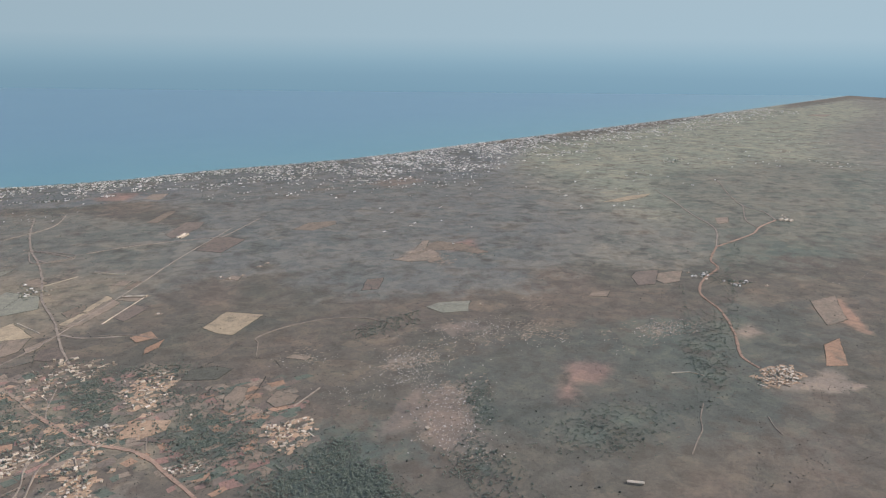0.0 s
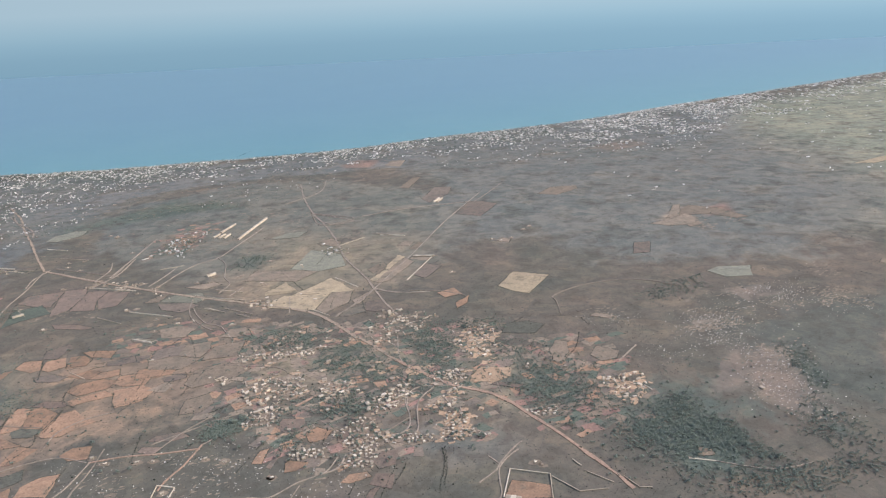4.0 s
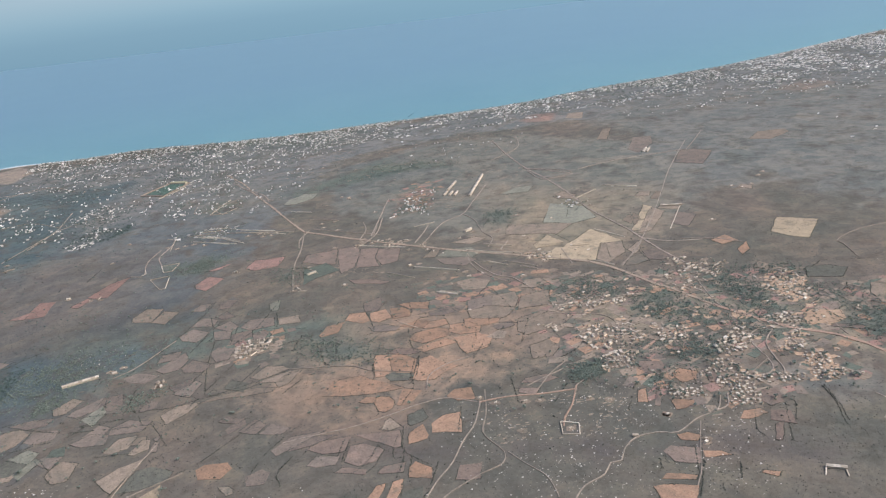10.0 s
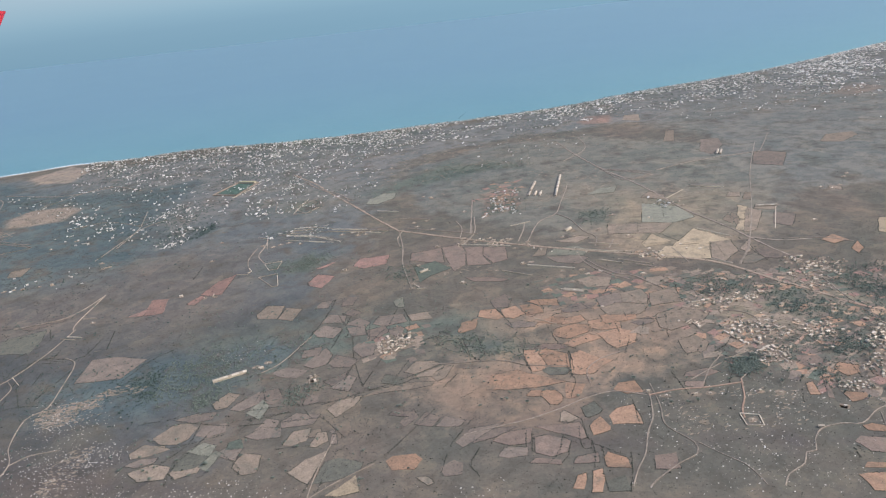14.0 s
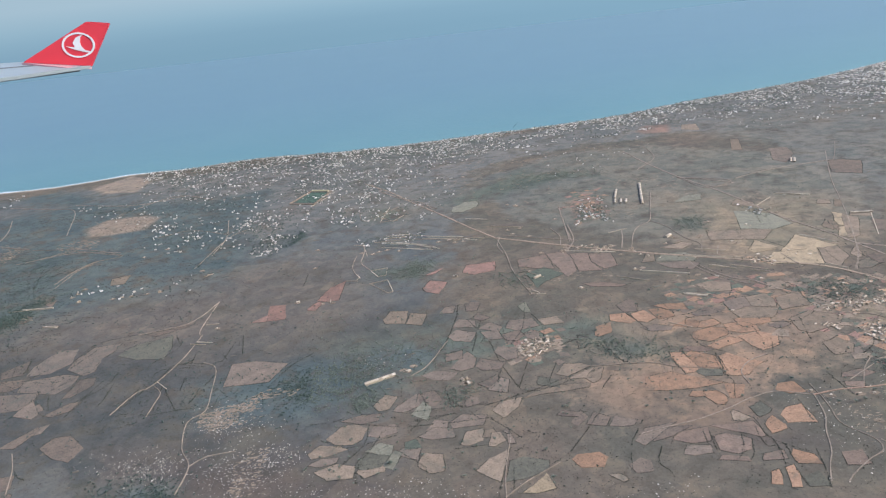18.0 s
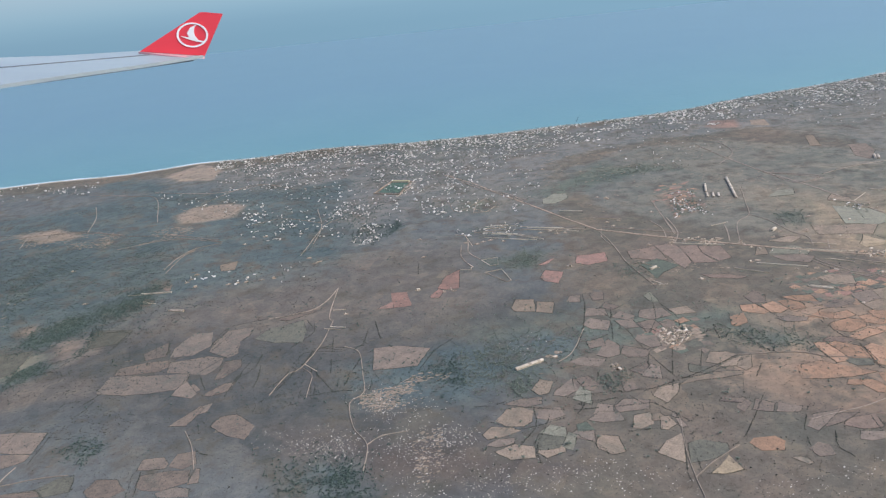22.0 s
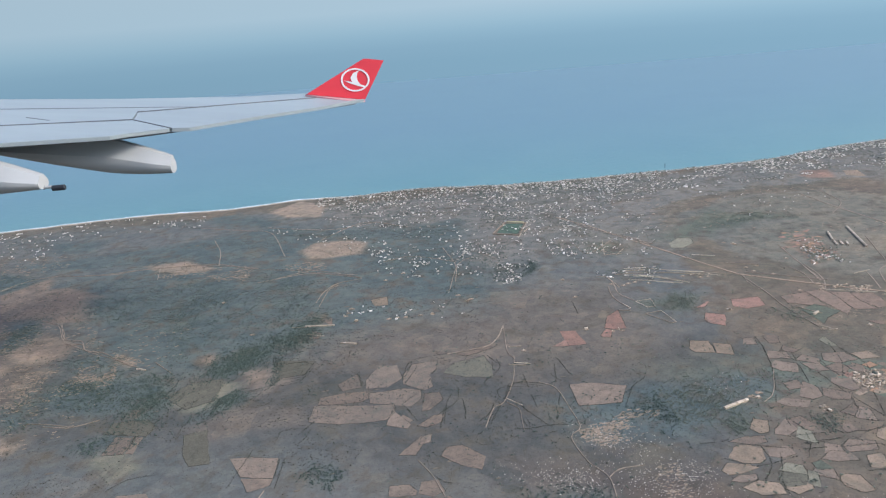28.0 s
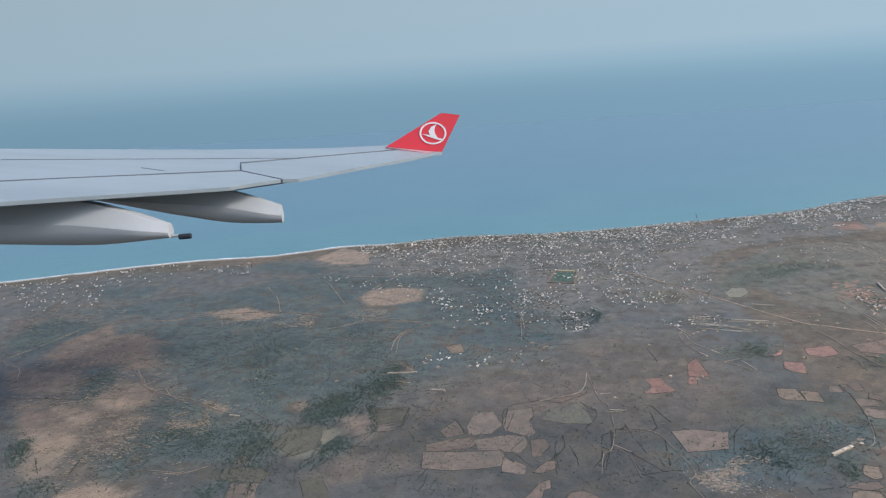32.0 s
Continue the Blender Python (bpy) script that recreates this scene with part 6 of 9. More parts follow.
field("brown", [(13.0, 672.7), (21.9, 683.2), (31.6, 670.5), (23.4, 665.3)])
field("brown", [(16.5, 648.3), (29.7, 658.0), (39.7, 644.5), (34.2, 635.2)])
field("brown", [(43.8, 640.7), (49.7, 655.2), (72.4, 652.8), (75.6, 633.9), (53.7, 631.3)])
field("tan", [(78.2, 648.3), (97.9, 648.2), (100.6, 633.2), (81.2, 634.6)])
field("sage", [(65.8, 686.3), (75.7, 692.8), (76.1, 668.9), (68.0, 670.3)])
field("brown", [(-22.0, 577.3), (-9.6, 596.4), (-2.7, 602.9), (3.3, 588.2), (-1.3, 573.1), (-13.3, 569.7)])
field("brown", [(4.2, 531.8), (18.9, 547.7), (25.3, 542.1), (19.3, 523.1)])
field("sage", [(-63.6, 512.4), (-52.3, 528.4), (-46.9, 518.5), (-52.0, 501.3)])
field("olive", [(-111.7, 454.7), (-103.2, 469.2), (-85.8, 460.1), (-92.6, 449.4), (-106.7, 449.7)])
field("sage", [(-90.2, 450.7), (-81.8, 467.2), (-76.2, 462.4), (-84.1, 444.1)])
field("brown", [(-59.8, 479.2), (-48.8, 487.4), (-35.1, 483.8), (-34.7, 472.0), (-49.7, 473.0)])
field("tan", [(-10.3, 453.8), (-4.4, 468.4), (2.0, 468.2), (3.7, 457.1), (-5.7, 451.3)])
field("brown", [(5.5, 453.2), (6.8, 464.0), (9.7, 464.7), (10.6, 451.9)])
field("green", [(-73.2, 466.4), (-71.4, 475.1), (-63.3, 476.6), (-60.2, 464.5)])
field("brown", [(17.5, 638.1), (34.1, 637.7), (35.4, 619.3), (21.8, 621.3)])
field("brown", [(36.9, 628.2), (53.7, 631.3), (56.0, 618.6), (46.8, 609.9), (37.7, 617.4)])
field("brown", [(57.9, 622.7), (66.5, 627.1), (72.1, 620.5), (68.2, 606.5), (58.4, 611.9)])
field("orange", [(73.1, 622.5), (84.0, 626.3), (86.8, 618.1), (76.0, 614.5)])
field("brown", [(21.6, 595.4), (28.6, 604.3), (42.3, 597.8), (41.0, 578.8), (31.0, 576.7)])
field("orange", [(121.2, 597.6), (127.3, 613.3), (143.9, 617.6), (137.2, 598.3), (123.7, 594.5)])
field("tan", [(88.6, 525.5), (97.8, 535.9), (107.9, 536.7), (99.0, 520.7), (91.9, 517.3)])
field("olive", [(47.0, 526.7), (51.0, 539.2), (65.8, 530.3), (63.9, 517.4)])
field("olive", [(178.7, 507.3), (185.4, 510.9), (200.9, 505.4), (196.9, 495.8), (183.4, 497.9)])
field("brown", [(96.5, 429.8), (109.1, 442.9), (132.4, 443.1), (117.0, 434.6), (100.5, 422.9)])
field("brown", [(82.0, 405.0), (91.7, 411.1), (97.0, 406.7), (95.0, 394.7), (84.1, 396.2)])
field("brown", [(50.3, 477.6), (56.5, 484.5), (70.0, 476.2), (65.8, 471.9)])
field("orange", [(162.5, 362.8), (168.7, 374.4), (175.2, 375.7), (169.1, 361.2)])
field("orange", [(173.5, 357.6), (179.8, 374.6), (186.4, 375.8), (184.4, 365.7), (179.0, 356.3)])
field("olive", [(186.9, 364.0), (198.2, 367.3), (196.3, 352.2), (185.1, 354.8)])
field("tan", [(261.8, 603.0), (281.5, 605.1), (304.8, 594.6), (290.7, 579.7), (263.2, 586.5)])
field("tan", [(289.9, 626.0), (310.8, 629.6), (311.8, 614.2), (304.3, 598.6), (286.2, 606.1)])
field("tan", [(315.5, 617.0), (342.2, 621.1), (336.8, 592.5), (307.5, 591.1)])
field("tan", [(303.8, 570.5), (327.9, 579.3), (348.0, 561.7), (338.3, 549.9), (304.7, 540.9), (298.0, 548.5)])
field("orange", [(335.8, 332.2), (347.2, 330.5), (359.8, 326.9), (351.5, 314.3), (335.0, 318.2)])
field("tan", [(333.5, 788.2), (343.9, 813.4), (376.9, 812.2), (364.6, 781.2)])
field("sage", [(367.0, 780.2), (379.4, 808.9), (407.6, 792.1), (391.0, 774.0)])
field("pale", [(357.9, 744.5), (378.5, 767.1), (385.1, 746.6), (384.0, 733.8), (357.7, 733.4)])
field("pale", [(388.0, 726.6), (429.1, 765.9), (450.1, 719.6), (439.8, 718.3), (394.7, 718.4)])
field("pale", [(361.9, 706.6), (377.8, 725.2), (422.9, 719.7), (406.1, 677.4), (362.2, 698.0)])
field("tan", [(426.8, 718.1), (448.7, 716.5), (442.2, 686.8), (418.0, 666.2), (411.0, 678.8)])
field("tan", [(446.8, 690.2), (465.1, 709.7), (458.8, 688.9), (450.8, 678.2)])
field("pale", [(491.6, 778.9), (514.7, 823.9), (521.6, 813.4), (500.6, 772.7)])
field("pale", [(471.4, 745.7), (487.8, 771.9), (497.6, 767.5), (481.8, 739.2)])
field("tan", [(472.9, 780.7), (486.8, 796.7), (488.6, 784.6), (478.3, 767.5)])
field("tan", [(519.2, 862.5), (529.2, 876.4), (541.8, 870.2), (533.6, 855.5)])
field("tan", [(531.8, 843.3), (546.8, 867.7), (554.3, 864.0), (540.9, 838.9)])
field("tan", [(525.9, 804.2), (535.4, 816.6), (556.0, 806.8), (547.1, 792.0)])
field("brown", [(520.1, 749.1), (539.8, 781.6), (556.8, 767.1), (532.3, 733.4)])
field("pale", [(603.9, 683.0), (630.3, 718.8), (664.0, 697.6), (627.1, 654.9), (616.0, 663.1)])
field("tan", [(571.6, 1189.4), (606.3, 1263.3), (617.3, 1255.8), (585.4, 1180.6)])
field("tan", [(776.8, 1057.4), (808.7, 1090.8), (849.3, 1087.0), (844.2, 1067.0), (802.0, 1041.2)])
field("brown", [(593.1, 1095.3), (626.4, 1163.6), (652.9, 1155.9), (637.6, 1110.8), (601.0, 1070.0)])
field("brown", [(625.7, 987.5), (657.6, 1044.0), (676.2, 1044.8), (695.5, 1021.2), (656.1, 963.2)])
field("sage", [(386.2, 812.5), (411.6, 877.7), (444.7, 849.4), (446.5, 805.8), (416.4, 797.0)])
field("tan", [(419.1, 903.2), (438.0, 924.7), (449.9, 901.9), (440.9, 887.3)])
field("orange", [(537.6, 683.3), (555.5, 692.3), (560.4, 673.8), (542.0, 669.0)])
field("orange", [(550.4, 651.8), (565.3, 666.4), (560.1, 647.9), (547.2, 636.6)])
hedgerow([(-90.4, 519.7), (-66.1, 504.3), (-52.8, 504.7), (-28.0, 503.6)])
hedgerow([(-54.3, 543.9), (-50.7, 525.4), (-56.8, 502.6), (-66.8, 489.9)])
hedgerow([(-32.5, 542.2), (-28.6, 523.5), (-16.8, 503.7), (-10.1, 490.1)])
hedgerow([(-99.0, 473.0), (-89.5, 493.7)])
hedgerow([(-110.4, 511.5), (-68.5, 496.4), (-19.0, 490.9), (-1.3, 490.0)])
hedgerow([(11.6, 444.8), (4.2, 427.3), (-2.5, 399.4)])
hedgerow([(205.5, 528.6), (199.8, 502.0), (200.8, 484.2), (190.2, 462.6)])
hedgerow([(187.9, 436.9), (181.3, 401.6), (193.5, 398.5), (186.1, 370.8), (183.7, 355.1)])
hedgerow([(210.5, 388.0), (203.6, 366.5), (196.6, 352.1)])
hedgerow([(233.9, 446.6), (227.3, 415.9)])
hedgerow([(148.9, 433.1), (143.4, 411.3)])
hedgerow([(171.1, 417.1), (162.6, 398.9), (147.6, 385.9)])
hedgerow([(12.0, 525.1), (49.9, 518.7), (87.2, 530.5), (106.5, 537.1)])
hedgerow([(22.1, 617.7), (23.7, 573.7), (30.8, 524.2)])
hedgerow([(97.1, 566.9), (101.6, 592.5), (105.5, 602.7)])
hedgerow([(123.8, 596.8), (124.8, 563.6), (128.6, 542.1)])
hedgerow([(172.0, 543.9), (169.1, 520.4)])
hedgerow([(206.6, 581.6), (215.5, 602.4), (242.0, 599.7)])
hedgerow([(96.5, 505.5), (110.9, 523.6)])
hedgerow([(-0.9, 487.6), (16.1, 457.4)])
hedgerow([(-76.6, 463.9), (-59.8, 440.0), (-61.3, 431.1)])
hedgerow([(-111.0, 434.0), (-109.7, 452.3), (-100.3, 473.4)])
hedgerow([(8.5, 671.6), (18.2, 630.7), (13.8, 620.3)])
hedgerow([(39.3, 642.1), (37.9, 607.0)])
hedgerow([(75.1, 662.5), (78.5, 629.3), (71.0, 602.2)])
hedgerow([(111.5, 419.4), (103.1, 402.8), (106.6, 390.1)])
hedgerow([(311.6, 570.3), (297.3, 530.5)])
hedgerow([(266.8, 540.2), (252.6, 514.3)])
hedgerow([(378.1, 334.6), (372.4, 320.2)])
hedgerow([(352.3, 376.4), (346.3, 348.0)])
hedgerow([(373.2, 347.0), (357.6, 318.8)])
hedgerow([(361.2, 438.1), (348.1, 411.3)])
lone_house(457.2, 868.9)
lone_house(455.4, 851.9)
lone_house(447.8, 868.2)
lone_house(426.8, 857.8)
lone_house(397.0, 823.6)
lone_house(398.8, 815.9)
lone_house(556.0, 806.8)
lone_house(565.0, 741.8)
lone_house(692.3, 875.6)
lone_house(704.3, 887.4)
lone_house(666.6, 845.7)
lone_house(343.2, 707.1)
lone_house(351.0, 718.0)
lone_house(359.1, 727.3)
lone_house(395.0, 639.2)
lone_house(327.1, 664.5)
lone_house(324.0, 804.8)
lone_house(329.8, 810.9)
lone_house(236.2, 800.4)
lone_house(231.1, 794.5)
lone_house(159.3, 828.0)
lone_house(154.1, 824.0)
lone_house(197.4, 822.5)
lone_house(127.7, 828.7)
lone_house(87.0, 712.6)
lone_house(99.9, 775.3)
lone_house(12.4, 794.3)
lone_house(262.1, 604.1)
lone_house(217.0, 786.6)
lone_house(650.3, 837.5)
lone_house(641.1, 847.7)
lone_house(254.0, 670.3)
lone_house(24.0, 926.3)
lone_house(47.2, 921.1)
lone_house(-157.9, 960.6)
lone_house(280.7, 441.2)
lone_house(259.2, 444.9)
lone_house(339.4, 426.3)
lone_house(326.4, 432.3)
lone_house(383.5, 367.0)
lone_house(369.6, 399.7)
zone("open", 40, [(83.8, 1244.3), (281.0, 1360.4), (476.7, 1340.9), (693.4, 1097.6), (655.7, 840.2), (513.1, 684.4), (403.6, 660.6), (306.8, 750.3), (173.2, 867.2), (85.1, 979.3)])
compound_wall([(638.0, 835.6), (650.8, 831.9)])
compound_wall([(494.3, 925.3), (522.2, 905.3)])
compound_wall([(535.4, 816.6), (556.2, 804.3)])
compound_wall([(511.8, 732.3), (553.5, 803.2)])
compound_wall([(238.4, 651.2), (256.4, 640.6)])
compound_wall([(-24.2, 949.2), (35.6, 923.7)])
compound_wall([(-35.5, 914.7), (-13.9, 901.3)])
compound_wall([(398.2, 728.0), (414.7, 728.7)])
compound_wall([(298.3, 716.1), (313.4, 701.8)])
compound_wall([(92.4, 709.1), (101.6, 707.4)])
lane("track", 1.6, [(416.1, 1061.6), (428.0, 996.9), (472.7, 1002.9), (447.9, 1033.5), (417.0, 1064.7)])
lane("track", 1.4, [(85.5, 900.1), (85.7, 839.6), (82.0, 783.9), (86.3, 715.9)])
lane("track", 1.4, [(158.7, 820.1), (179.8, 859.9), (189.1, 919.3)])
lane("track", 1.2, [(318.8, 745.5), (331.7, 768.8)])
lane("track", 0.7, [(669.2, 1049.1), (700.5, 1093.1), (740.0, 1151.5)])
lane("track", 1.6, [(488.0, 1022.1), (528.2, 1035.5), (576.8, 1045.1), (669.2, 1049.1)])
boulders(1500, [(225.7, 460.6), (481.5, 435.8), (389.1, 305.4), (199.7, 350.3)])
worn_streaks(120, [(242.0, 456.0), (361.6, 430.1), (339.7, 386.1), (246.1, 397.7)])
hedgerow([(-405.6, 709.5), (-394.4, 748.9), (-361.7, 758.3), (-307.7, 760.8)])
hedgerow([(-378.6, 682.1), (-371.0, 715.3), (-352.2, 728.2), (-324.0, 731.8)])
hedgerow([(-407.5, 654.1), (-380.1, 685.9)])
hedgerow([(-374.4, 622.8), (-352.5, 646.4), (-346.7, 676.4)])
hedgerow([(-329.6, 595.1), (-309.0, 632.9), (-301.9, 663.2), (-241.7, 649.5)])
hedgerow([(-307.6, 750.8), (-297.8, 721.6)])
hedgerow([(-290.3, 670.9), (-248.8, 657.5), (-235.1, 701.8)])
hedgerow([(-293.7, 628.1), (-291.9, 583.8)])
hedgerow([(-290.4, 622.0), (-269.7, 577.2)])
hedgerow([(-228.6, 714.0), (-224.0, 671.7)])
hedgerow([(-167.3, 869.8), (-171.1, 833.5)])
worn_streaks(200, [(-248.0, 554.0), (-215.9, 571.1), (-189.5, 558.6), (-200.6, 540.1), (-232.4, 536.9)])
worn_streaks(120, [(-209.9, 578.6), (-185.1, 595.3), (-158.1, 581.9), (-171.9, 571.7)])
boulders(260, [(-244.7, 540.4), (-229.4, 566.0), (-199.7, 561.6), (-201.4, 544.6), (-226.5, 531.1)])
boulders(200, [(-316.3, 507.2), (-296.1, 523.5), (-262.5, 514.1), (-256.1, 477.0), (-301.4, 489.3)])
boulders(420, [(-227.6, 497.0), (-192.5, 494.4), (-157.3, 491.9), (-153.8, 462.5), (-193.4, 453.6), (-216.4, 466.3)])
lone_house(162.3, 834.6)
lone_house(195.0, 831.7)
lone_house(234.1, 793.4)
lone_house(238.1, 777.2)
lone_house(244.6, 768.4)
lone_house(254.5, 758.4)
lone_house(297.4, 816.7)
lone_house(342.7, 708.8)
lone_house(360.8, 714.6)
lone_house(357.2, 693.8)
lone_house(89.8, 725.0)
lone_house(107.1, 756.8)
lone_house(359.8, 853.7)
lone_house(294.9, 797.6)
lone_house(107.2, 930.5)
lone_house(110.5, 913.7)
lone_house(36.4, 921.5)
lone_house(29.6, 912.2)
lone_house(8.9, 923.6)
lone_house(173.8, 825.3)
lone_house(181.9, 830.7)
lone_house(279.1, 754.1)
lone_house(280.6, 743.7)
lone_house(290.9, 743.4)
lone_house(352.0, 775.0)
lone_house(355.8, 769.1)
lone_house(336.5, 720.8)
lone_house(395.2, 725.5)
lone_house(395.9, 711.5)
lone_house(395.5, 696.5)
lone_house(409.2, 706.0)
lone_house(179.7, 951.0)
lone_house(142.3, 708.5)
lone_house(129.0, 895.6)
lone_house(271.3, 696.1)
lone_house(273.8, 683.2)
lone_house(288.5, 685.9)
lone_house(250.6, 700.7)
compound_wall([(158.2, 823.2), (213.3, 795.8)])
compound_wall([(281.7, 759.0), (324.6, 729.5)])
compound_wall([(218.9, 731.0), (265.5, 703.6)])
compound_wall([(236.7, 657.0), (257.8, 644.5)])
compound_wall([(499.5, 927.1), (528.1, 906.0)])
compound_wall([(89.6, 957.0), (129.3, 936.2)])
compound_wall([(19.8, 938.7), (70.5, 913.9)])
compound_wall([(189.0, 724.8), (217.3, 700.0)])
compound_wall([(316.4, 710.3), (346.5, 683.8)])
lane("track", 1.2, [(190.5, 946.0), (172.8, 852.7)])
garden_plots(60, [(199.9, 984.8), (242.0, 1078.2), (286.9, 1072.5), (255.9, 972.6)])
worn_streaks(120, [(123.6, 808.2), (201.9, 786.1), (183.3, 727.0), (113.1, 736.6)])
worn_streaks(160, [(313.5, 1114.8), (444.0, 1081.4), (373.3, 915.1), (257.1, 914.8)])
worn_streaks(160, [(19.8, 1421.0), (295.9, 1358.7), (228.5, 1122.3), (32.0, 1150.9)])
worn_streaks(120, [(385.4, 969.9), (533.0, 925.5), (460.1, 819.6), (356.1, 868.4)])
worn_streaks(120, [(364.3, 1568.1), (632.9, 1441.0), (496.5, 1181.3), (309.1, 1297.1)])
field("olive", [(-344.7, 731.2), (-310.2, 740.5), (-304.9, 712.8), (-308.5, 690.1), (-335.8, 696.6), (-358.1, 711.6)])
field("brown", [(-425.6, 615.5), (-418.8, 640.3), (-402.1, 612.4), (-406.5, 605.0)])
field("mute", [(-701.7, 623.2), (-698.5, 652.6), (-679.8, 648.5), (-681.9, 620.9)])
field("brown", [(-679.6, 620.4), (-678.1, 648.1), (-671.1, 646.6), (-672.3, 618.8)])
field("olive", [(-713.6, 663.3), (-709.1, 684.2), (-673.5, 681.9), (-665.0, 663.3), (-668.8, 650.3)])
field("olive", [(-667.9, 729.0), (-645.7, 757.0), (-613.1, 756.2), (-613.2, 710.0), (-639.7, 697.7)])
field("brown", [(-229.8, 651.7), (-208.2, 650.4), (-177.0, 636.7), (-192.1, 606.8), (-232.4, 610.3)])
field("brown", [(-415.4, 561.9), (-393.4, 587.8), (-389.2, 581.9), (-400.1, 558.7)])
hedgerow([(-553.8, 782.5), (-550.8, 730.4), (-521.7, 731.6), (-509.9, 771.7), (-550.4, 784.7)])
hedgerow([(-702.1, 625.2), (-698.9, 654.8)])
hedgerow([(-683.6, 621.2), (-678.4, 650.3)])
hedgerow([(-665.8, 652.8), (-662.1, 685.1), (-640.3, 703.8)])
hedgerow([(-633.8, 640.5), (-633.1, 661.7), (-608.8, 690.6), (-603.4, 701.5)])
hedgerow([(-824.6, 902.6), (-816.2, 927.7), (-779.1, 931.3), (-743.7, 947.3)])
hedgerow([(-933.6, 912.6), (-936.2, 940.1)])
hedgerow([(-909.7, 906.6), (-893.2, 934.6)])
hedgerow([(-1043.4, 940.2), (-994.1, 927.8), (-952.2, 913.8), (-889.9, 901.7)])
hedgerow([(-626.2, 682.8), (-603.4, 701.5), (-585.5, 716.2), (-554.0, 728.5)])
hedgerow([(-500.4, 626.8), (-504.3, 612.1), (-510.5, 601.5)])
hedgerow([(-402.9, 699.3), (-387.9, 733.0)])
hedgerow([(-419.7, 641.7), (-421.5, 625.4), (-431.4, 608.4)])
hedgerow([(-404.4, 643.9), (-395.2, 617.3)])
hedgerow([(-366.3, 635.2), (-373.8, 598.7)])
hedgerow([(-344.8, 630.3), (-348.0, 608.9)])
hedgerow([(-318.3, 679.1), (-296.4, 707.9), (-296.4, 729.6)])
hedgerow([(-343.1, 586.8), (-323.0, 587.5)])
hedgerow([(-452.4, 711.1), (-450.8, 684.7)])
hedgerow([(-904.0, 713.0), (-880.0, 711.0), (-877.8, 752.0)])
hedgerow([(-932.1, 758.2), (-912.0, 718.1), (-892.5, 706.0)])
hedgerow([(-1123.9, 1115.0), (-1091.0, 1117.8), (-1060.7, 1172.6), (-1026.4, 1203.8), (-993.3, 1246.8)])
hedgerow([(-874.7, 1241.8), (-837.5, 1252.6), (-798.2, 1256.7)])
lane("track", 1.2, [(-1105.8, 1075.5), (-1081.4, 1058.0), (-1066.0, 1032.6)])
lane("track", 1.0, [(-889.1, 996.0), (-869.3, 960.6), (-857.9, 929.2), (-846.5, 915.3), (-826.6, 910.3), (-813.4, 887.6), (-789.0, 876.3), (-766.2, 853.9), (-735.4, 822.5)])
lane("track", 1.0, [(-787.1, 693.8), (-755.9, 685.7), (-728.7, 694.3)])
lane("track", 1.4, [(-939.1, 1227.5), (-887.7, 1215.1), (-831.9, 1225.6), (-762.3, 1219.9), (-690.8, 1197.9), (-630.0, 1164.0)])
lane("track", 1.0, [(-589.8, 1103.0), (-543.5, 1117.3), (-497.8, 1089.5), (-453.9, 1062.7)])
lane("track", 1.2, [(-520.2, 971.1), (-510.1, 1015.0), (-491.0, 1047.2), (-454.3, 1057.4)])
lane("track", 0.50, [(-275.2, 731.8), (-286.6, 678.2), (-305.0, 632.8), (-316.9, 624.0), (-331.0, 589.3)])
lane("track", 0.50, [(-302.2, 632.1), (-292.8, 616.2), (-294.0, 596.7), (-295.8, 576.4)])
lane("track", 1.2, [(-350.4, 758.2), (-321.6, 762.0), (-298.5, 768.9), (-283.6, 790.1), (-271.6, 822.4)])
lane("track", 0.66, [(-271.6, 822.4), (-280.1, 748.4), (-276.1, 729.0)])
compound_wall([(-284.6, 713.5), (-267.0, 706.4)])
compound_wall([(-545.9, 889.2), (-515.4, 885.0), (-489.6, 881.9)])
compound_wall([(-522.3, 864.4), (-500.6, 849.7)])
compound_wall([(-476.3, 820.9), (-457.3, 816.0)])
patch("brown", [(-1009.8, 897.8), (-994.1, 927.8), (-923.9, 876.7), (-896.5, 769.0), (-937.7, 778.5), (-982.7, 829.9)])
patch("tan", [(-972.0, 813.3), (-960.5, 831.8), (-913.6, 813.6), (-889.7, 767.4), (-924.9, 762.8), (-948.4, 774.5)])
patch("tan", [(-921.6, 909.6), (-882.0, 899.7), (-848.1, 882.6), (-855.3, 859.8), (-893.3, 869.1)])
patch("tan", [(-936.8, 856.1), (-914.9, 871.2), (-891.1, 852.7), (-900.8, 832.3), (-921.0, 832.7)])
patch("tan", [(-914.7, 724.4), (-920.3, 751.8), (-899.2, 744.6), (-899.2, 715.3)])
patch("tan", [(-882.1, 673.9), (-852.2, 683.0), (-807.8, 668.1), (-806.0, 645.5), (-870.7, 659.4)])
patch("tan", [(-780.1, 796.1), (-759.1, 805.6), (-752.2, 811.4), (-752.2, 789.4), (-766.1, 778.7)])
patch("tan", [(-874.3, 804.3), (-867.9, 814.1), (-843.5, 799.8), (-852.7, 788.0)])
patch("brown", [(-1094.3, 1050.6), (-1030.5, 1033.6), (-968.3, 996.5), (-953.0, 935.2), (-1025.7, 950.1), (-1057.6, 971.1)])
patch("brown", [(-1060.4, 1085.9), (-1054.9, 1157.8), (-1023.0, 1194.4), (-995.5, 1238.4), (-927.1, 1027.4), (-992.8, 1040.7)])
patch("tan", [(-765.4, 850.5), (-762.4, 869.6), (-747.6, 849.3), (-732.8, 826.5), (-737.5, 815.3)])
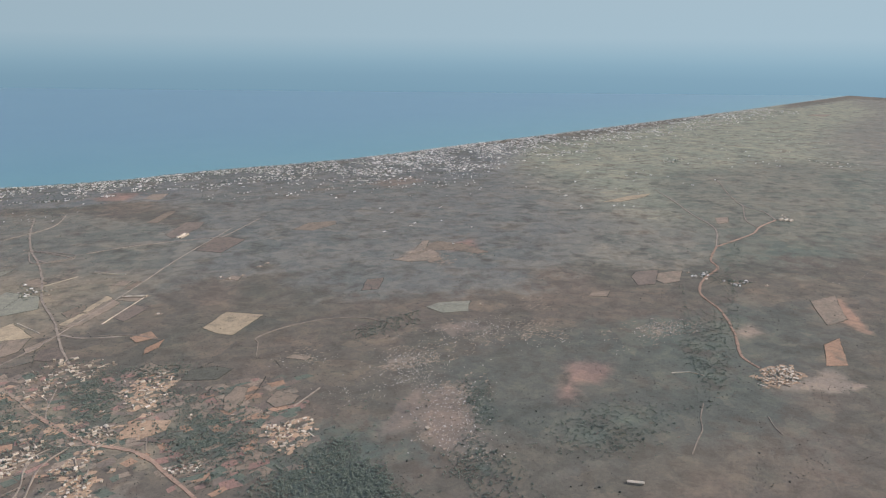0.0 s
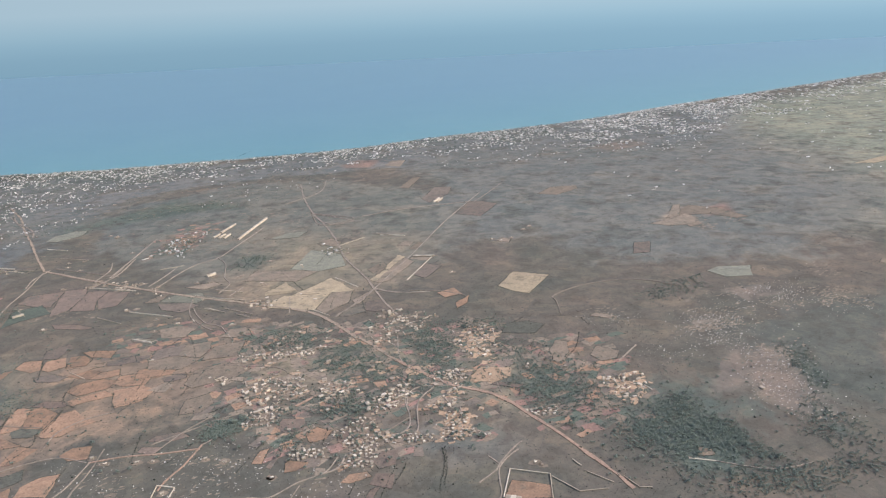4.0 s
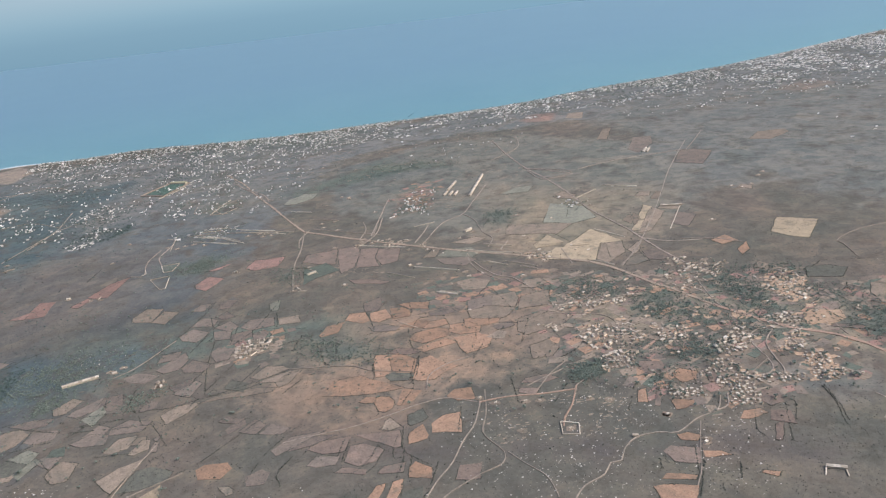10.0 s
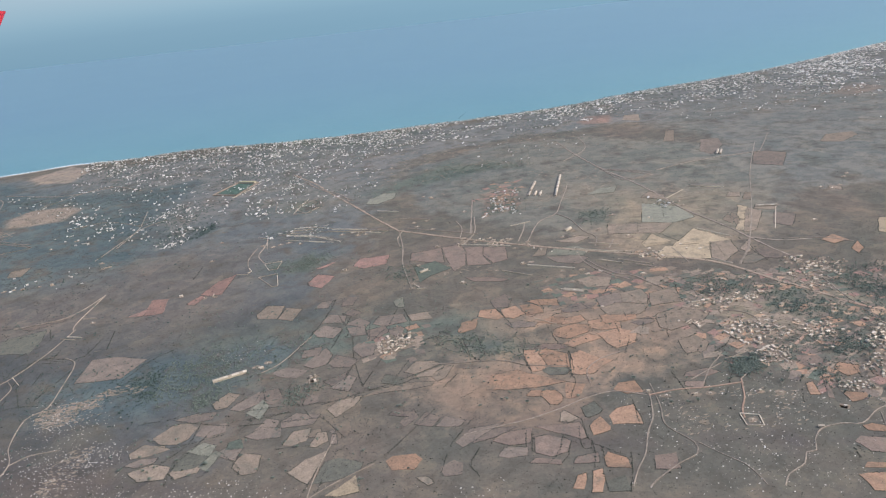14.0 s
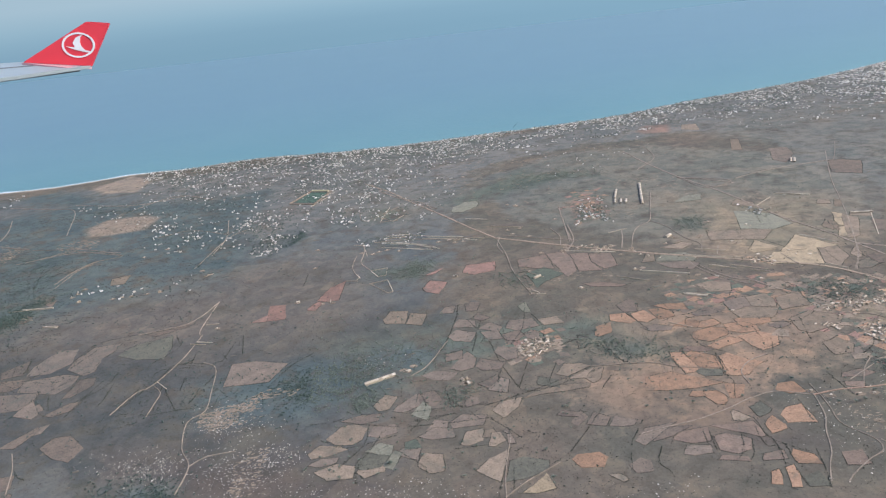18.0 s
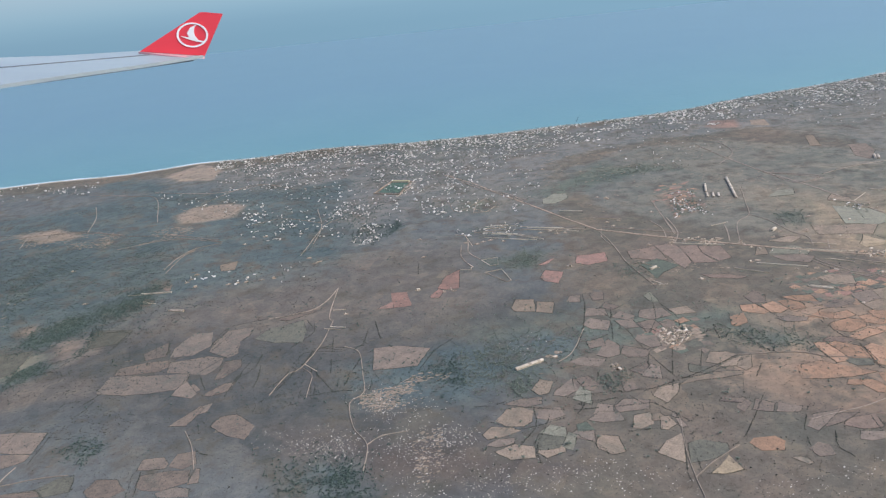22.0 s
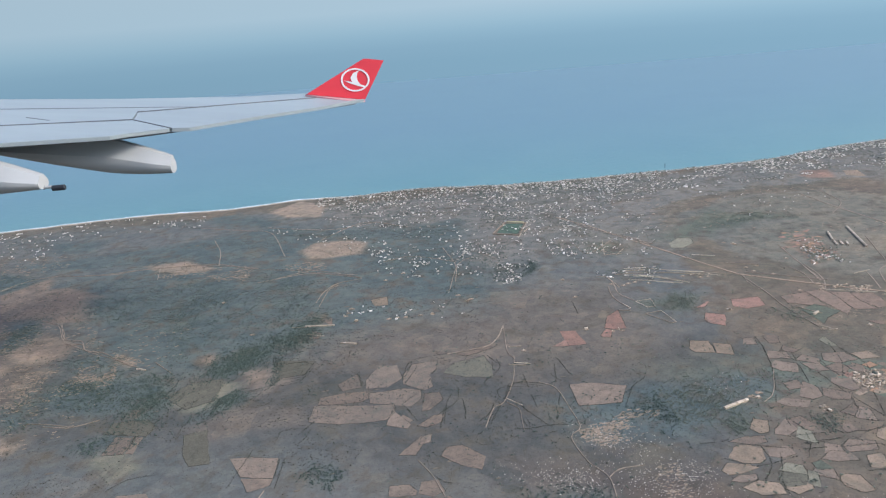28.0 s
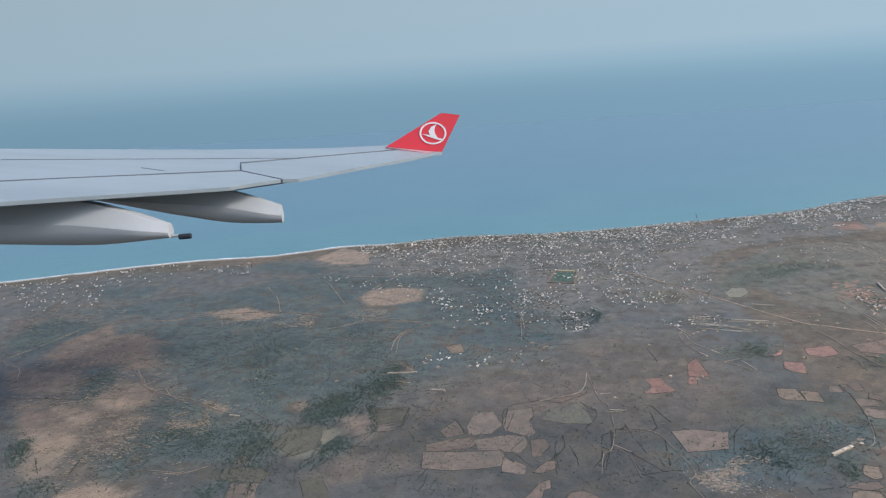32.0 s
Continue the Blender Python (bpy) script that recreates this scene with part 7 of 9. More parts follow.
patch("olive", [(-659.9, 714.5), (-630.6, 733.2), (-599.5, 746.0), (-596.6, 687.8), (-638.4, 685.5)])
patch("brown", [(-659.6, 824.2), (-639.9, 838.8), (-620.0, 809.7), (-642.6, 792.2)])
wood(260, [(-837.9, 781.8), (-816.7, 797.7), (-761.0, 784.4), (-741.1, 752.5), (-746.8, 722.1), (-783.8, 724.5), (-822.3, 751.9)])
wood(180, [(-832.8, 854.2), (-819.7, 884.0), (-760.6, 844.4), (-739.5, 808.3), (-767.9, 815.2), (-809.0, 817.6)])
wood(260, [(-712.5, 702.3), (-682.8, 745.5), (-667.9, 729.0), (-673.5, 681.9), (-701.9, 677.0)])
wood(120, [(-632.6, 837.0), (-611.9, 848.6), (-589.3, 826.1), (-607.3, 769.0), (-628.1, 781.3)])
wood(300, [(-942.0, 906.1), (-941.4, 1009.9), (-918.8, 1014.4), (-902.7, 940.7), (-929.6, 911.6)])
wood(220, [(-979.3, 801.3), (-956.2, 806.8), (-945.3, 767.4), (-953.2, 744.7)])
wood(160, [(-923.1, 703.9), (-900.4, 704.4), (-874.5, 682.6), (-882.6, 661.9), (-912.6, 668.3)])
wood(160, [(-745.7, 644.4), (-705.8, 666.9), (-667.7, 642.8), (-671.1, 628.3), (-714.2, 625.9)])
wood(150, [(-637.2, 673.8), (-603.8, 707.8), (-579.4, 721.2), (-554.0, 728.5), (-578.7, 695.8), (-612.4, 657.1)])
wood(60, [(-184.0, 604.9), (-150.8, 626.8), (-110.2, 611.2), (-96.5, 584.7), (-135.8, 551.0), (-176.0, 549.9), (-196.6, 574.9)])
wood(80, [(-46.9, 839.3), (-14.2, 862.0), (-0.1, 836.6), (-29.0, 814.1), (-54.7, 817.2)])
wood(300, [(-1157.1, 1186.8), (-1146.6, 1268.4), (-1061.0, 1273.3), (-1016.6, 1229.8), (-1064.9, 1160.6), (-1127.7, 1123.2)])
worn_streaks(500, [(-1052.8, 960.6), (-928.5, 929.0), (-823.4, 821.1), (-831.3, 741.4), (-882.6, 661.9), (-930.2, 694.7)])
worn_streaks(300, [(-896.4, 838.7), (-751.5, 834.2), (-745.6, 773.8), (-831.3, 741.4)])
worn_streaks(260, [(-841.0, 1270.1), (-631.4, 1189.0), (-645.0, 1105.7), (-800.9, 1165.7)])
worn_streaks(260, [(-1218.9, 1321.0), (-1044.1, 1405.1), (-984.6, 1281.8), (-1171.4, 1217.9)])
worn_streaks(260, [(-1049.7, 1060.4), (-975.0, 1161.3), (-887.2, 1016.6), (-882.0, 899.7), (-969.4, 939.4)])
wood(300, [(-738.8, 772.2), (-682.2, 787.0), (-663.1, 740.9), (-702.2, 711.9)])
wood(200, [(-724.2, 972.7), (-690.9, 963.7), (-674.4, 831.1), (-698.7, 853.6)])
wood(200, [(-877.8, 752.0), (-815.6, 750.4), (-787.8, 696.2), (-835.9, 684.8)])
field("brown", [(-667.9, 506.0), (-669.9, 528.5), (-664.1, 550.0), (-640.2, 548.5), (-628.8, 527.5), (-637.7, 500.8)])
field("olive", [(-626.1, 505.2), (-620.9, 516.9), (-596.9, 511.5), (-593.4, 491.1)])
field("brown", [(-532.1, 481.0), (-526.8, 488.1), (-507.7, 488.1), (-507.5, 472.2)])
field("brown", [(-573.4, 507.7), (-570.3, 513.6), (-545.6, 504.4)])
field("olive", [(-620.5, 605.3), (-627.2, 639.5), (-607.0, 645.0), (-592.8, 586.8), (-610.3, 586.4)])
hedgerow([(-693.4, 631.4), (-695.2, 666.6)])
hedgerow([(-679.2, 628.0), (-675.1, 655.3)])
hedgerow([(-677.5, 561.0), (-663.2, 574.3), (-639.9, 577.4)])
hedgerow([(-669.0, 514.6), (-671.1, 543.8), (-666.0, 555.2)])
hedgerow([(-623.6, 497.7), (-620.7, 516.1), (-597.8, 514.6)])
hedgerow([(-568.0, 544.1), (-554.3, 598.1)])
hedgerow([(-533.1, 498.0), (-503.3, 495.0), (-480.4, 501.6)])
hedgerow([(-525.6, 534.3), (-521.4, 577.2)])
hedgerow([(-533.1, 612.6), (-530.0, 627.1), (-515.5, 628.8)])
hedgerow([(-512.4, 617.7), (-499.9, 636.8)])
hedgerow([(-618.9, 659.7), (-589.6, 692.4), (-568.6, 705.3), (-539.1, 750.6)])
hedgerow([(-669.5, 672.2), (-639.2, 704.9), (-625.3, 719.9)])
hedgerow([(-699.7, 679.6), (-677.0, 714.5), (-665.2, 756.3)])
hedgerow([(-536.0, 478.5), (-530.1, 493.8)])
hedgerow([(-474.3, 477.2), (-476.4, 498.4)])
hedgerow([(-546.8, 738.8), (-559.4, 800.5), (-543.3, 780.8), (-517.1, 781.2)])
hedgerow([(-539.3, 730.1), (-518.6, 738.2), (-514.6, 758.3)])
wood(150, [(-712.3, 683.9), (-690.1, 737.8), (-657.7, 729.5), (-663.9, 671.9)])
wood(300, [(-637.9, 771.2), (-623.0, 819.4), (-593.9, 843.9), (-578.6, 815.1), (-605.3, 766.8)])
wood(350, [(-551.0, 835.3), (-534.0, 898.7), (-509.4, 915.0), (-509.7, 854.7), (-532.2, 823.4)])
wood(260, [(-789.4, 763.3), (-772.0, 814.0), (-708.7, 797.1), (-685.6, 763.0), (-744.0, 739.0), (-780.6, 742.0)])
wood(140, [(-505.7, 547.1), (-492.6, 561.4), (-466.2, 546.4), (-478.9, 524.4)])
wood(120, [(-605.1, 709.7), (-590.4, 725.0), (-581.4, 709.9), (-596.1, 695.2)])
patch("olive", [(-651.3, 727.8), (-609.4, 756.7), (-580.3, 735.5), (-616.2, 706.4)])
patch("earth", [(-630.9, 652.9), (-588.6, 687.3), (-517.7, 681.3), (-506.1, 632.9), (-561.4, 635.9), (-610.8, 617.4)])
patch("olive", [(-717.7, 614.3), (-684.3, 635.1), (-653.9, 590.3), (-681.2, 570.9)])
field("dun", [(431.6, 653.5), (439.4, 668.3), (458.0, 674.3), (457.5, 656.7), (441.9, 650.3)])
field("brown", [(458.7, 659.3), (460.9, 681.1), (480.1, 682.8), (481.3, 655.0), (467.9, 653.4)])
field("tan", [(477.2, 737.4), (512.2, 800.5), (519.4, 808.9), (527.5, 791.4), (492.0, 738.2)])
field("tan", [(480.1, 760.5), (485.9, 788.1), (494.2, 799.8), (495.1, 785.1), (484.5, 762.9)])
field("tan", [(320.1, 636.7), (326.7, 653.3), (340.9, 652.6), (345.0, 638.6), (332.0, 632.9)])
field("tan", [(334.6, 544.8), (335.6, 551.1), (344.2, 547.4), (343.4, 539.3)])
field("tan", [(394.5, 505.2), (408.6, 502.5), (416.8, 495.5), (404.9, 495.8)])
field("tan", [(399.0, 624.0), (400.0, 632.6), (407.2, 634.2), (411.5, 622.6), (405.4, 619.5)])
field("russet", [(415.5, 429.4), (418.0, 440.4), (424.1, 440.6), (422.0, 424.0)])
field("russet", [(432.1, 375.0), (436.9, 384.8), (448.5, 381.2), (444.9, 368.1)])
field("olive", [(575.0, 568.3), (583.7, 584.9), (602.6, 585.6), (616.1, 574.7), (601.6, 559.8)])
field("tan", [(604.9, 523.0), (613.9, 537.6), (622.4, 531.3), (617.2, 513.4), (604.8, 495.8), (599.4, 502.7)])
field("tan", [(633.8, 502.6), (643.5, 516.5), (657.1, 504.2), (650.2, 492.0), (637.3, 490.7)])
field("tan", [(542.3, 604.7), (552.0, 615.4), (558.5, 606.4), (551.3, 595.2)])
field("russet", [(538.6, 477.4), (543.5, 480.5), (561.8, 471.9), (558.4, 466.6)])
field("tan", [(642.0, 349.6), (647.8, 357.9), (653.5, 352.7), (653.1, 347.5)])
field("tan", [(664.6, 579.8), (671.9, 584.5), (685.1, 573.3), (680.2, 567.9)])
field("tan", [(907.6, 867.1), (954.8, 907.3), (983.5, 874.9), (994.2, 830.5), (976.2, 830.2), (956.1, 858.0)])
field("tan", [(862.0, 842.8), (901.2, 853.9), (926.9, 870.4), (927.4, 845.6), (910.8, 821.6), (879.2, 826.0)])
field("tan", [(645.3, 838.9), (654.8, 848.6), (663.5, 838.2), (657.3, 827.7)])
field("brown", [(784.4, 735.9), (803.1, 771.7), (821.8, 770.7), (804.2, 734.1)])
field("sage", [(832.1, 654.8), (850.4, 662.6), (882.8, 656.3), (867.7, 628.4), (841.2, 633.1)])
field("brown", [(1110.9, 662.3), (1125.9, 674.4), (1156.4, 669.6), (1116.1, 626.5), (1095.4, 630.8)])
field("tan", [(1128.7, 638.1), (1151.0, 659.1), (1183.3, 656.2), (1151.7, 624.1), (1129.0, 622.4)])
field("tan", [(1018.0, 619.5), (1030.4, 630.0), (1050.5, 625.7), (1033.8, 610.5)])
field("tan", [(903.5, 823.9), (924.5, 831.7), (921.7, 818.2), (901.0, 810.7)])
hedgerow([(373.2, 807.8), (397.4, 738.3)])
hedgerow([(412.1, 811.4), (433.3, 869.8)])
hedgerow([(423.6, 677.7), (431.2, 714.3)])
hedgerow([(271.0, 628.7), (289.1, 646.5), (300.9, 597.3)])
hedgerow([(284.3, 570.2), (305.1, 565.5), (331.6, 577.1)])
hedgerow([(311.0, 536.0), (321.4, 541.6)])
hedgerow([(322.7, 495.1), (339.0, 505.9), (351.6, 523.1)])
hedgerow([(477.5, 363.4), (482.3, 379.4), (486.4, 403.6)])
hedgerow([(443.3, 367.5), (453.5, 382.5), (459.2, 396.0)])
hedgerow([(405.1, 429.3), (409.3, 448.9)])
hedgerow([(640.4, 547.6), (627.2, 521.6), (615.7, 508.4)])
hedgerow([(598.8, 548.4), (590.0, 533.4)])
hedgerow([(547.4, 638.5), (557.9, 635.2)])
hedgerow([(586.2, 584.1), (605.7, 598.4)])
hedgerow([(636.4, 588.7), (651.8, 583.8), (655.9, 562.0)])
hedgerow([(457.4, 652.5), (457.3, 690.0), (462.1, 721.2)])
hedgerow([(340.1, 606.8), (346.3, 628.4)])
lane("track", 1.0, [(382.5, 676.2), (383.0, 721.5)])
lane("track", 1.0, [(284.0, 721.9), (290.8, 698.1), (302.3, 674.0), (315.8, 663.2), (323.2, 645.5), (330.5, 627.3)])
lane("track", 1.4, [(650.7, 486.5), (677.2, 509.3)])
lane("track", 1.1, [(494.5, 486.8), (478.3, 465.9), (471.8, 429.1), (462.0, 418.1)])
lane("track", 1.0, [(400.8, 393.4), (413.5, 398.2), (419.7, 411.6)])
compound_wall([(300.1, 715.4), (317.7, 698.1)])
compound_wall([(308.8, 740.2), (336.6, 726.6)])
compound_wall([(329.7, 690.1), (345.3, 675.3)])
compound_wall([(395.3, 724.0), (414.5, 721.2)])
compound_wall([(406.4, 677.3), (421.4, 656.8)])
compound_wall([(433.7, 765.8), (456.6, 728.1)])
compound_wall([(503.8, 917.4), (535.1, 902.2)])
compound_wall([(635.2, 347.9), (649.8, 340.7)])
patch("brown", [(729.5, 412.4), (744.2, 456.9), (774.0, 480.9), (796.0, 462.4), (771.6, 408.3), (768.1, 374.1), (756.4, 353.9), (741.9, 370.2), (722.0, 387.0)])
patch("brown", [(690.6, 415.8), (722.0, 463.9), (770.3, 494.1), (725.3, 413.7)])
patch("red", [(889.3, 475.1), (916.2, 466.6), (922.8, 445.8), (893.5, 425.9), (881.2, 435.5)])
patch("red", [(845.6, 419.5), (867.1, 428.8), (871.2, 416.7), (854.4, 406.4), (843.5, 409.9)])
patch("tan", [(761.6, 585.8), (781.1, 600.2), (790.8, 600.4), (769.1, 575.8)])
patch("tan", [(738.3, 542.6), (764.4, 548.1), (782.4, 542.5), (770.5, 525.8), (742.8, 527.9)])
patch("brown", [(809.4, 611.3), (858.9, 604.2), (873.8, 574.1), (819.6, 559.8)])
boulders(700, [(725.3, 413.7), (744.2, 456.9), (774.0, 480.9), (796.0, 462.4), (771.6, 408.3), (768.1, 374.1), (756.4, 353.9), (741.9, 370.2), (722.0, 387.0)])
boulders(500, [(764.4, 548.1), (800.3, 536.8), (768.4, 471.2), (741.2, 491.3)])
boulders(350, [(839.1, 593.4), (897.9, 600.7), (884.8, 570.6), (840.9, 553.1)])
boulders(260, [(1006.2, 516.2), (1034.2, 523.3), (1067.4, 512.8), (1065.8, 497.3), (1010.9, 491.7)])
wood(400, [(608.4, 393.2), (632.4, 400.9), (653.2, 379.0), (649.1, 352.0), (627.9, 358.7), (608.9, 371.6)])
wood(400, [(659.2, 392.4), (682.6, 377.2), (687.7, 346.6), (695.3, 330.8), (663.3, 347.5)])
wood(400, [(654.9, 330.9), (690.5, 322.7), (734.0, 325.1), (743.8, 309.0), (696.3, 299.8), (651.1, 308.4)])
wood(260, [(641.9, 414.0), (672.4, 421.5), (670.1, 396.9), (646.3, 392.6)])
wood(260, [(489.2, 583.1), (515.7, 599.9), (527.3, 571.0), (517.0, 528.8), (500.2, 545.0)])
wood(200, [(409.4, 579.2), (441.6, 598.2), (455.2, 570.4), (445.6, 541.0), (419.4, 544.2)])
wood(160, [(328.7, 463.8), (329.4, 477.8), (349.9, 482.6), (345.5, 465.5)])
boulders(200, [(684.6, 521.2), (738.3, 542.6), (741.7, 503.1), (704.1, 469.6), (677.4, 478.0)])
boulders(160, [(876.0, 557.4), (945.7, 551.4), (927.2, 510.9), (866.8, 515.7)])
boulders(120, [(662.0, 580.6), (700.3, 575.5), (698.1, 555.4), (660.9, 560.5)])
worn_streaks(200, [(899.7, 582.7), (939.2, 570.1), (926.6, 518.4), (879.2, 533.5)])
worn_streaks(260, [(1000.7, 517.9), (1034.2, 523.3), (1078.5, 509.3), (1053.6, 485.7), (995.0, 489.4)])
worn_streaks(200, [(732.9, 531.1), (795.2, 538.4), (790.4, 519.5), (737.4, 516.8)])
worn_streaks(200, [(845.1, 842.4), (945.1, 870.9), (998.6, 823.1), (919.8, 791.0)])
wood(160, [(782.2, 466.8), (806.8, 470.6), (785.2, 413.5), (766.5, 400.7), (778.8, 435.5)])
wood(200, [(735.5, 618.0), (813.5, 645.5), (803.7, 613.1), (745.9, 598.6)])
wood(160, [(1125.7, 585.4), (1030.7, 463.8), (1008.6, 418.6), (980.2, 404.1), (1020.4, 467.1)])
wood(300, [(824.2, 382.4), (885.6, 391.5), (913.8, 363.3), (850.9, 331.7), (808.7, 345.0)])
wood(200, [(757.6, 394.5), (766.6, 358.4), (763.7, 329.5), (737.9, 330.7), (727.8, 355.4)])
field("tan", [(893.2, 859.3), (934.0, 916.2), (943.2, 916.6), (915.8, 866.9)])
field("tan", [(1450.1, 874.1), (1477.9, 873.9), (1445.4, 841.5), (1422.5, 840.7)])
field("pale", [(1355.8, 1059.1), (1429.3, 1086.5), (1488.7, 1091.9), (1454.7, 1067.3), (1387.2, 1049.3)])
field("tan", [(1236.1, 506.1), (1278.8, 510.9), (1224.3, 454.6), (1192.1, 449.4)])
field("orange", [(1142.6, 413.2), (1168.8, 418.3), (1121.7, 373.2), (1104.4, 379.8)])
village(26, [(1026.5, 390.7), (1065.1, 394.7), (1069.3, 374.4), (1045.5, 360.1), (1013.6, 366.7)])
boulders(40, [(996.4, 513.6), (1040.1, 513.9), (1062.6, 505.6), (1018.8, 489.5)])
boulders(40, [(1387.0, 630.5), (1499.3, 621.0), (1375.1, 531.4), (1313.1, 553.5)])
wood(40, [(1226.7, 632.7), (1240.9, 627.8), (1113.5, 486.9), (1102.1, 491.0)])
wood(30, [(1135.0, 552.7), (1144.3, 549.3), (1005.2, 398.8), (998.1, 401.5)])
lone_house(1186.6, 646.9)
lone_house(1188.0, 616.9)
lone_house(1214.8, 588.5)
lone_house(1237.4, 569.0)
lone_house(1567.9, 835.9)
lone_house(1574.2, 847.3)
lone_house(1566.7, 823.2)
lone_house(1814.0, 1445.5)
lone_house(1826.4, 1412.8)
lone_house(2214.8, 1339.4)
lone_house(2228.8, 1256.6)
compound_wall([(964.5, 420.3), (979.6, 415.8), (986.4, 406.0)])
field("sage", [(357.6, 949.1), (381.2, 970.4), (406.4, 970.0), (393.7, 946.0)])
lane("track", 1.0, [(413.5, 1067.9), (475.8, 1016.0), (430.5, 989.4)])
wood(60, [(120.1, 1115.6), (208.8, 1221.1), (250.7, 1173.0), (246.8, 1151.4), (207.9, 1180.5), (126.6, 1085.3)])
worn_streaks(260, [(760.4, 483.1), (806.0, 480.1), (767.3, 407.9), (756.0, 352.7), (735.5, 371.1), (715.9, 398.1)])
worn_streaks(150, [(769.8, 620.3), (839.5, 615.1), (887.9, 582.2), (860.2, 528.5), (784.2, 512.2), (740.3, 539.6)])
worn_streaks(40, [(667.9, 598.2), (688.4, 598.9), (699.7, 573.5), (685.5, 557.4), (663.8, 575.4)])
worn_streaks(40, [(933.0, 641.6), (969.3, 650.5), (964.7, 611.7), (931.7, 585.4)])
worn_streaks(50, [(962.4, 541.6), (1052.5, 529.2), (996.4, 470.1), (950.1, 485.2)])
worn_streaks(40, [(783.2, 499.8), (821.8, 487.2), (797.6, 448.4), (766.0, 458.7)])
boulders(120, [(789.2, 649.3), (898.2, 587.5), (818.6, 464.1), (720.9, 496.0)])
boulders(60, [(941.4, 532.4), (1052.5, 529.2), (986.4, 459.6), (929.5, 491.8)])
lane("track", 0.7, [(635.6, 349.1), (651.3, 340.1), (666.3, 330.1), (682.7, 323.4), (707.1, 323.5)])
suburb(36, [(-279.2, 1194.4), (-203.2, 1168.2), (-224.4, 1079.1), (-295.3, 1102.1)])
suburb(34, [(-236.3, 1068.2), (-188.5, 1038.5), (-219.6, 956.9), (-260.6, 981.6)])
suburb(24, [(-78.3, 1275.9), (-19.4, 1253.7), (-55.8, 1151.9), (-106.1, 1169.6)])
suburb(14, [(-138.6, 1146.0), (-84.5, 1127.3), (-108.8, 1056.2), (-160.0, 1073.0)])
suburb(12, [(-372.9, 1127.3), (-340.6, 1116.9), (-346.4, 1074.6), (-377.6, 1084.5)])
suburb(10, [(33.5, 1276.3), (81.9, 1257.7), (58.8, 1204.2), (12.1, 1221.5)])
suburb(12, [(231.3, 1003.0), (291.9, 982.3), (250.0, 924.9), (199.3, 941.3)])
wood(120, [(-315.6, 1064.9), (-259.5, 1047.1), (-279.3, 917.0), (-333.2, 932.6)])
wood(90, [(35.0, 1102.8), (203.7, 1254.3), (216.0, 1214.6), (87.3, 1068.2)])
wood(50, [(-75.7, 1124.3), (-23.0, 1106.1), (-36.9, 1047.5), (-87.2, 1064.2)])
wood(70, [(-355.6, 1336.7), (-249.7, 1362.4), (-273.2, 1228.3), (-367.4, 1224.8)])
field("sage", [(51.3, 1074.0), (72.2, 1093.3), (91.6, 1086.5), (84.5, 1062.6), (61.5, 1045.2), (45.1, 1050.7)])
compound_wall([(-66.9, 952.3), (-26.4, 927.4), (-4.0, 903.7)])
compound_wall([(-107.3, 959.7), (-93.5, 950.5), (-90.1, 906.3)])
compound_wall([(-38.9, 977.3), (2.1, 951.2), (43.8, 930.5)])
lane("track", 1.0, [(91.3, 908.3), (81.7, 877.7), (82.8, 845.9)])
lane("track", 1.0, [(163.2, 913.3), (166.6, 880.1), (157.9, 843.4)])
compound_wall([(-65.2, 1072.2), (-47.3, 1045.0), (-28.1, 1069.1)])
lane("track", 1.0, [(-60.8, 1228.5), (-11.0, 1136.1), (24.8, 1079.9)])
lane("track", 1.0, [(450.3, 1297.6), (434.0, 1207.5), (377.9, 1143.9)])
worn_streaks(420, [(-1062.6, 1050.2), (-866.4, 1086.9), (-737.9, 762.9), (-760.7, 641.8), (-880.1, 667.4)])
worn_streaks(120, [(-880.7, 1000.5), (-693.3, 949.2), (-667.8, 802.9), (-798.1, 835.1)])
worn_streaks(120, [(-72.2, 1194.1), (227.9, 1448.7), (477.5, 1236.3), (234.4, 903.5), (5.4, 976.7)])

field("pale", [(360.8, 743.5), (378.0, 769.1), (389.3, 739.8)])
field("tan", [(333.9, 790.8), (344.2, 820.0), (413.5, 795.6), (388.0, 769.0)])
village(60, [(355.7, 643.5), (573.3, 575.4), (562.7, 493.6), (515.5, 415.7), (423.9, 419.9), (330.2, 481.5)])

# ---- the ground sheet, with its land cover and haze tones, and the sea ----
def even(stops):
    out = []
    for a, b, step in stops:
        out += list(np.arange(a, b, step))
    return np.array(out + [stops[-1][1]])


gx = even([(-5200, -1500, 90), (-1500, 1700, 7), (1700, 5200, 40)])
gs = np.concatenate([[-2.5, -1.0, -0.4, -0.1, 0.05], np.linspace(0.12, 1.0, 215)])
edge_y = np.interp(gx, SHORE_X, SHORE_Y) - 26
X, Y = np.meshgrid(gx, gs, indexing="ij")
Y = Y * edge_y[:, None]
Z = np.zeros_like(X)
for d, z in ((8, -0.3), (16, -1.0), (40, -3.0)):
    X, Y, Z = np.column_stack([X, gx]), np.column_stack([Y, edge_y + d]), np.column_stack([Z, np.full(len(gx), z)])
rows, cols = X.shape
tone, weight = np.zeros((rows, cols, 3)) + np.array((0.158, 0.144, 0.125)), np.full((rows, cols), -0.9)
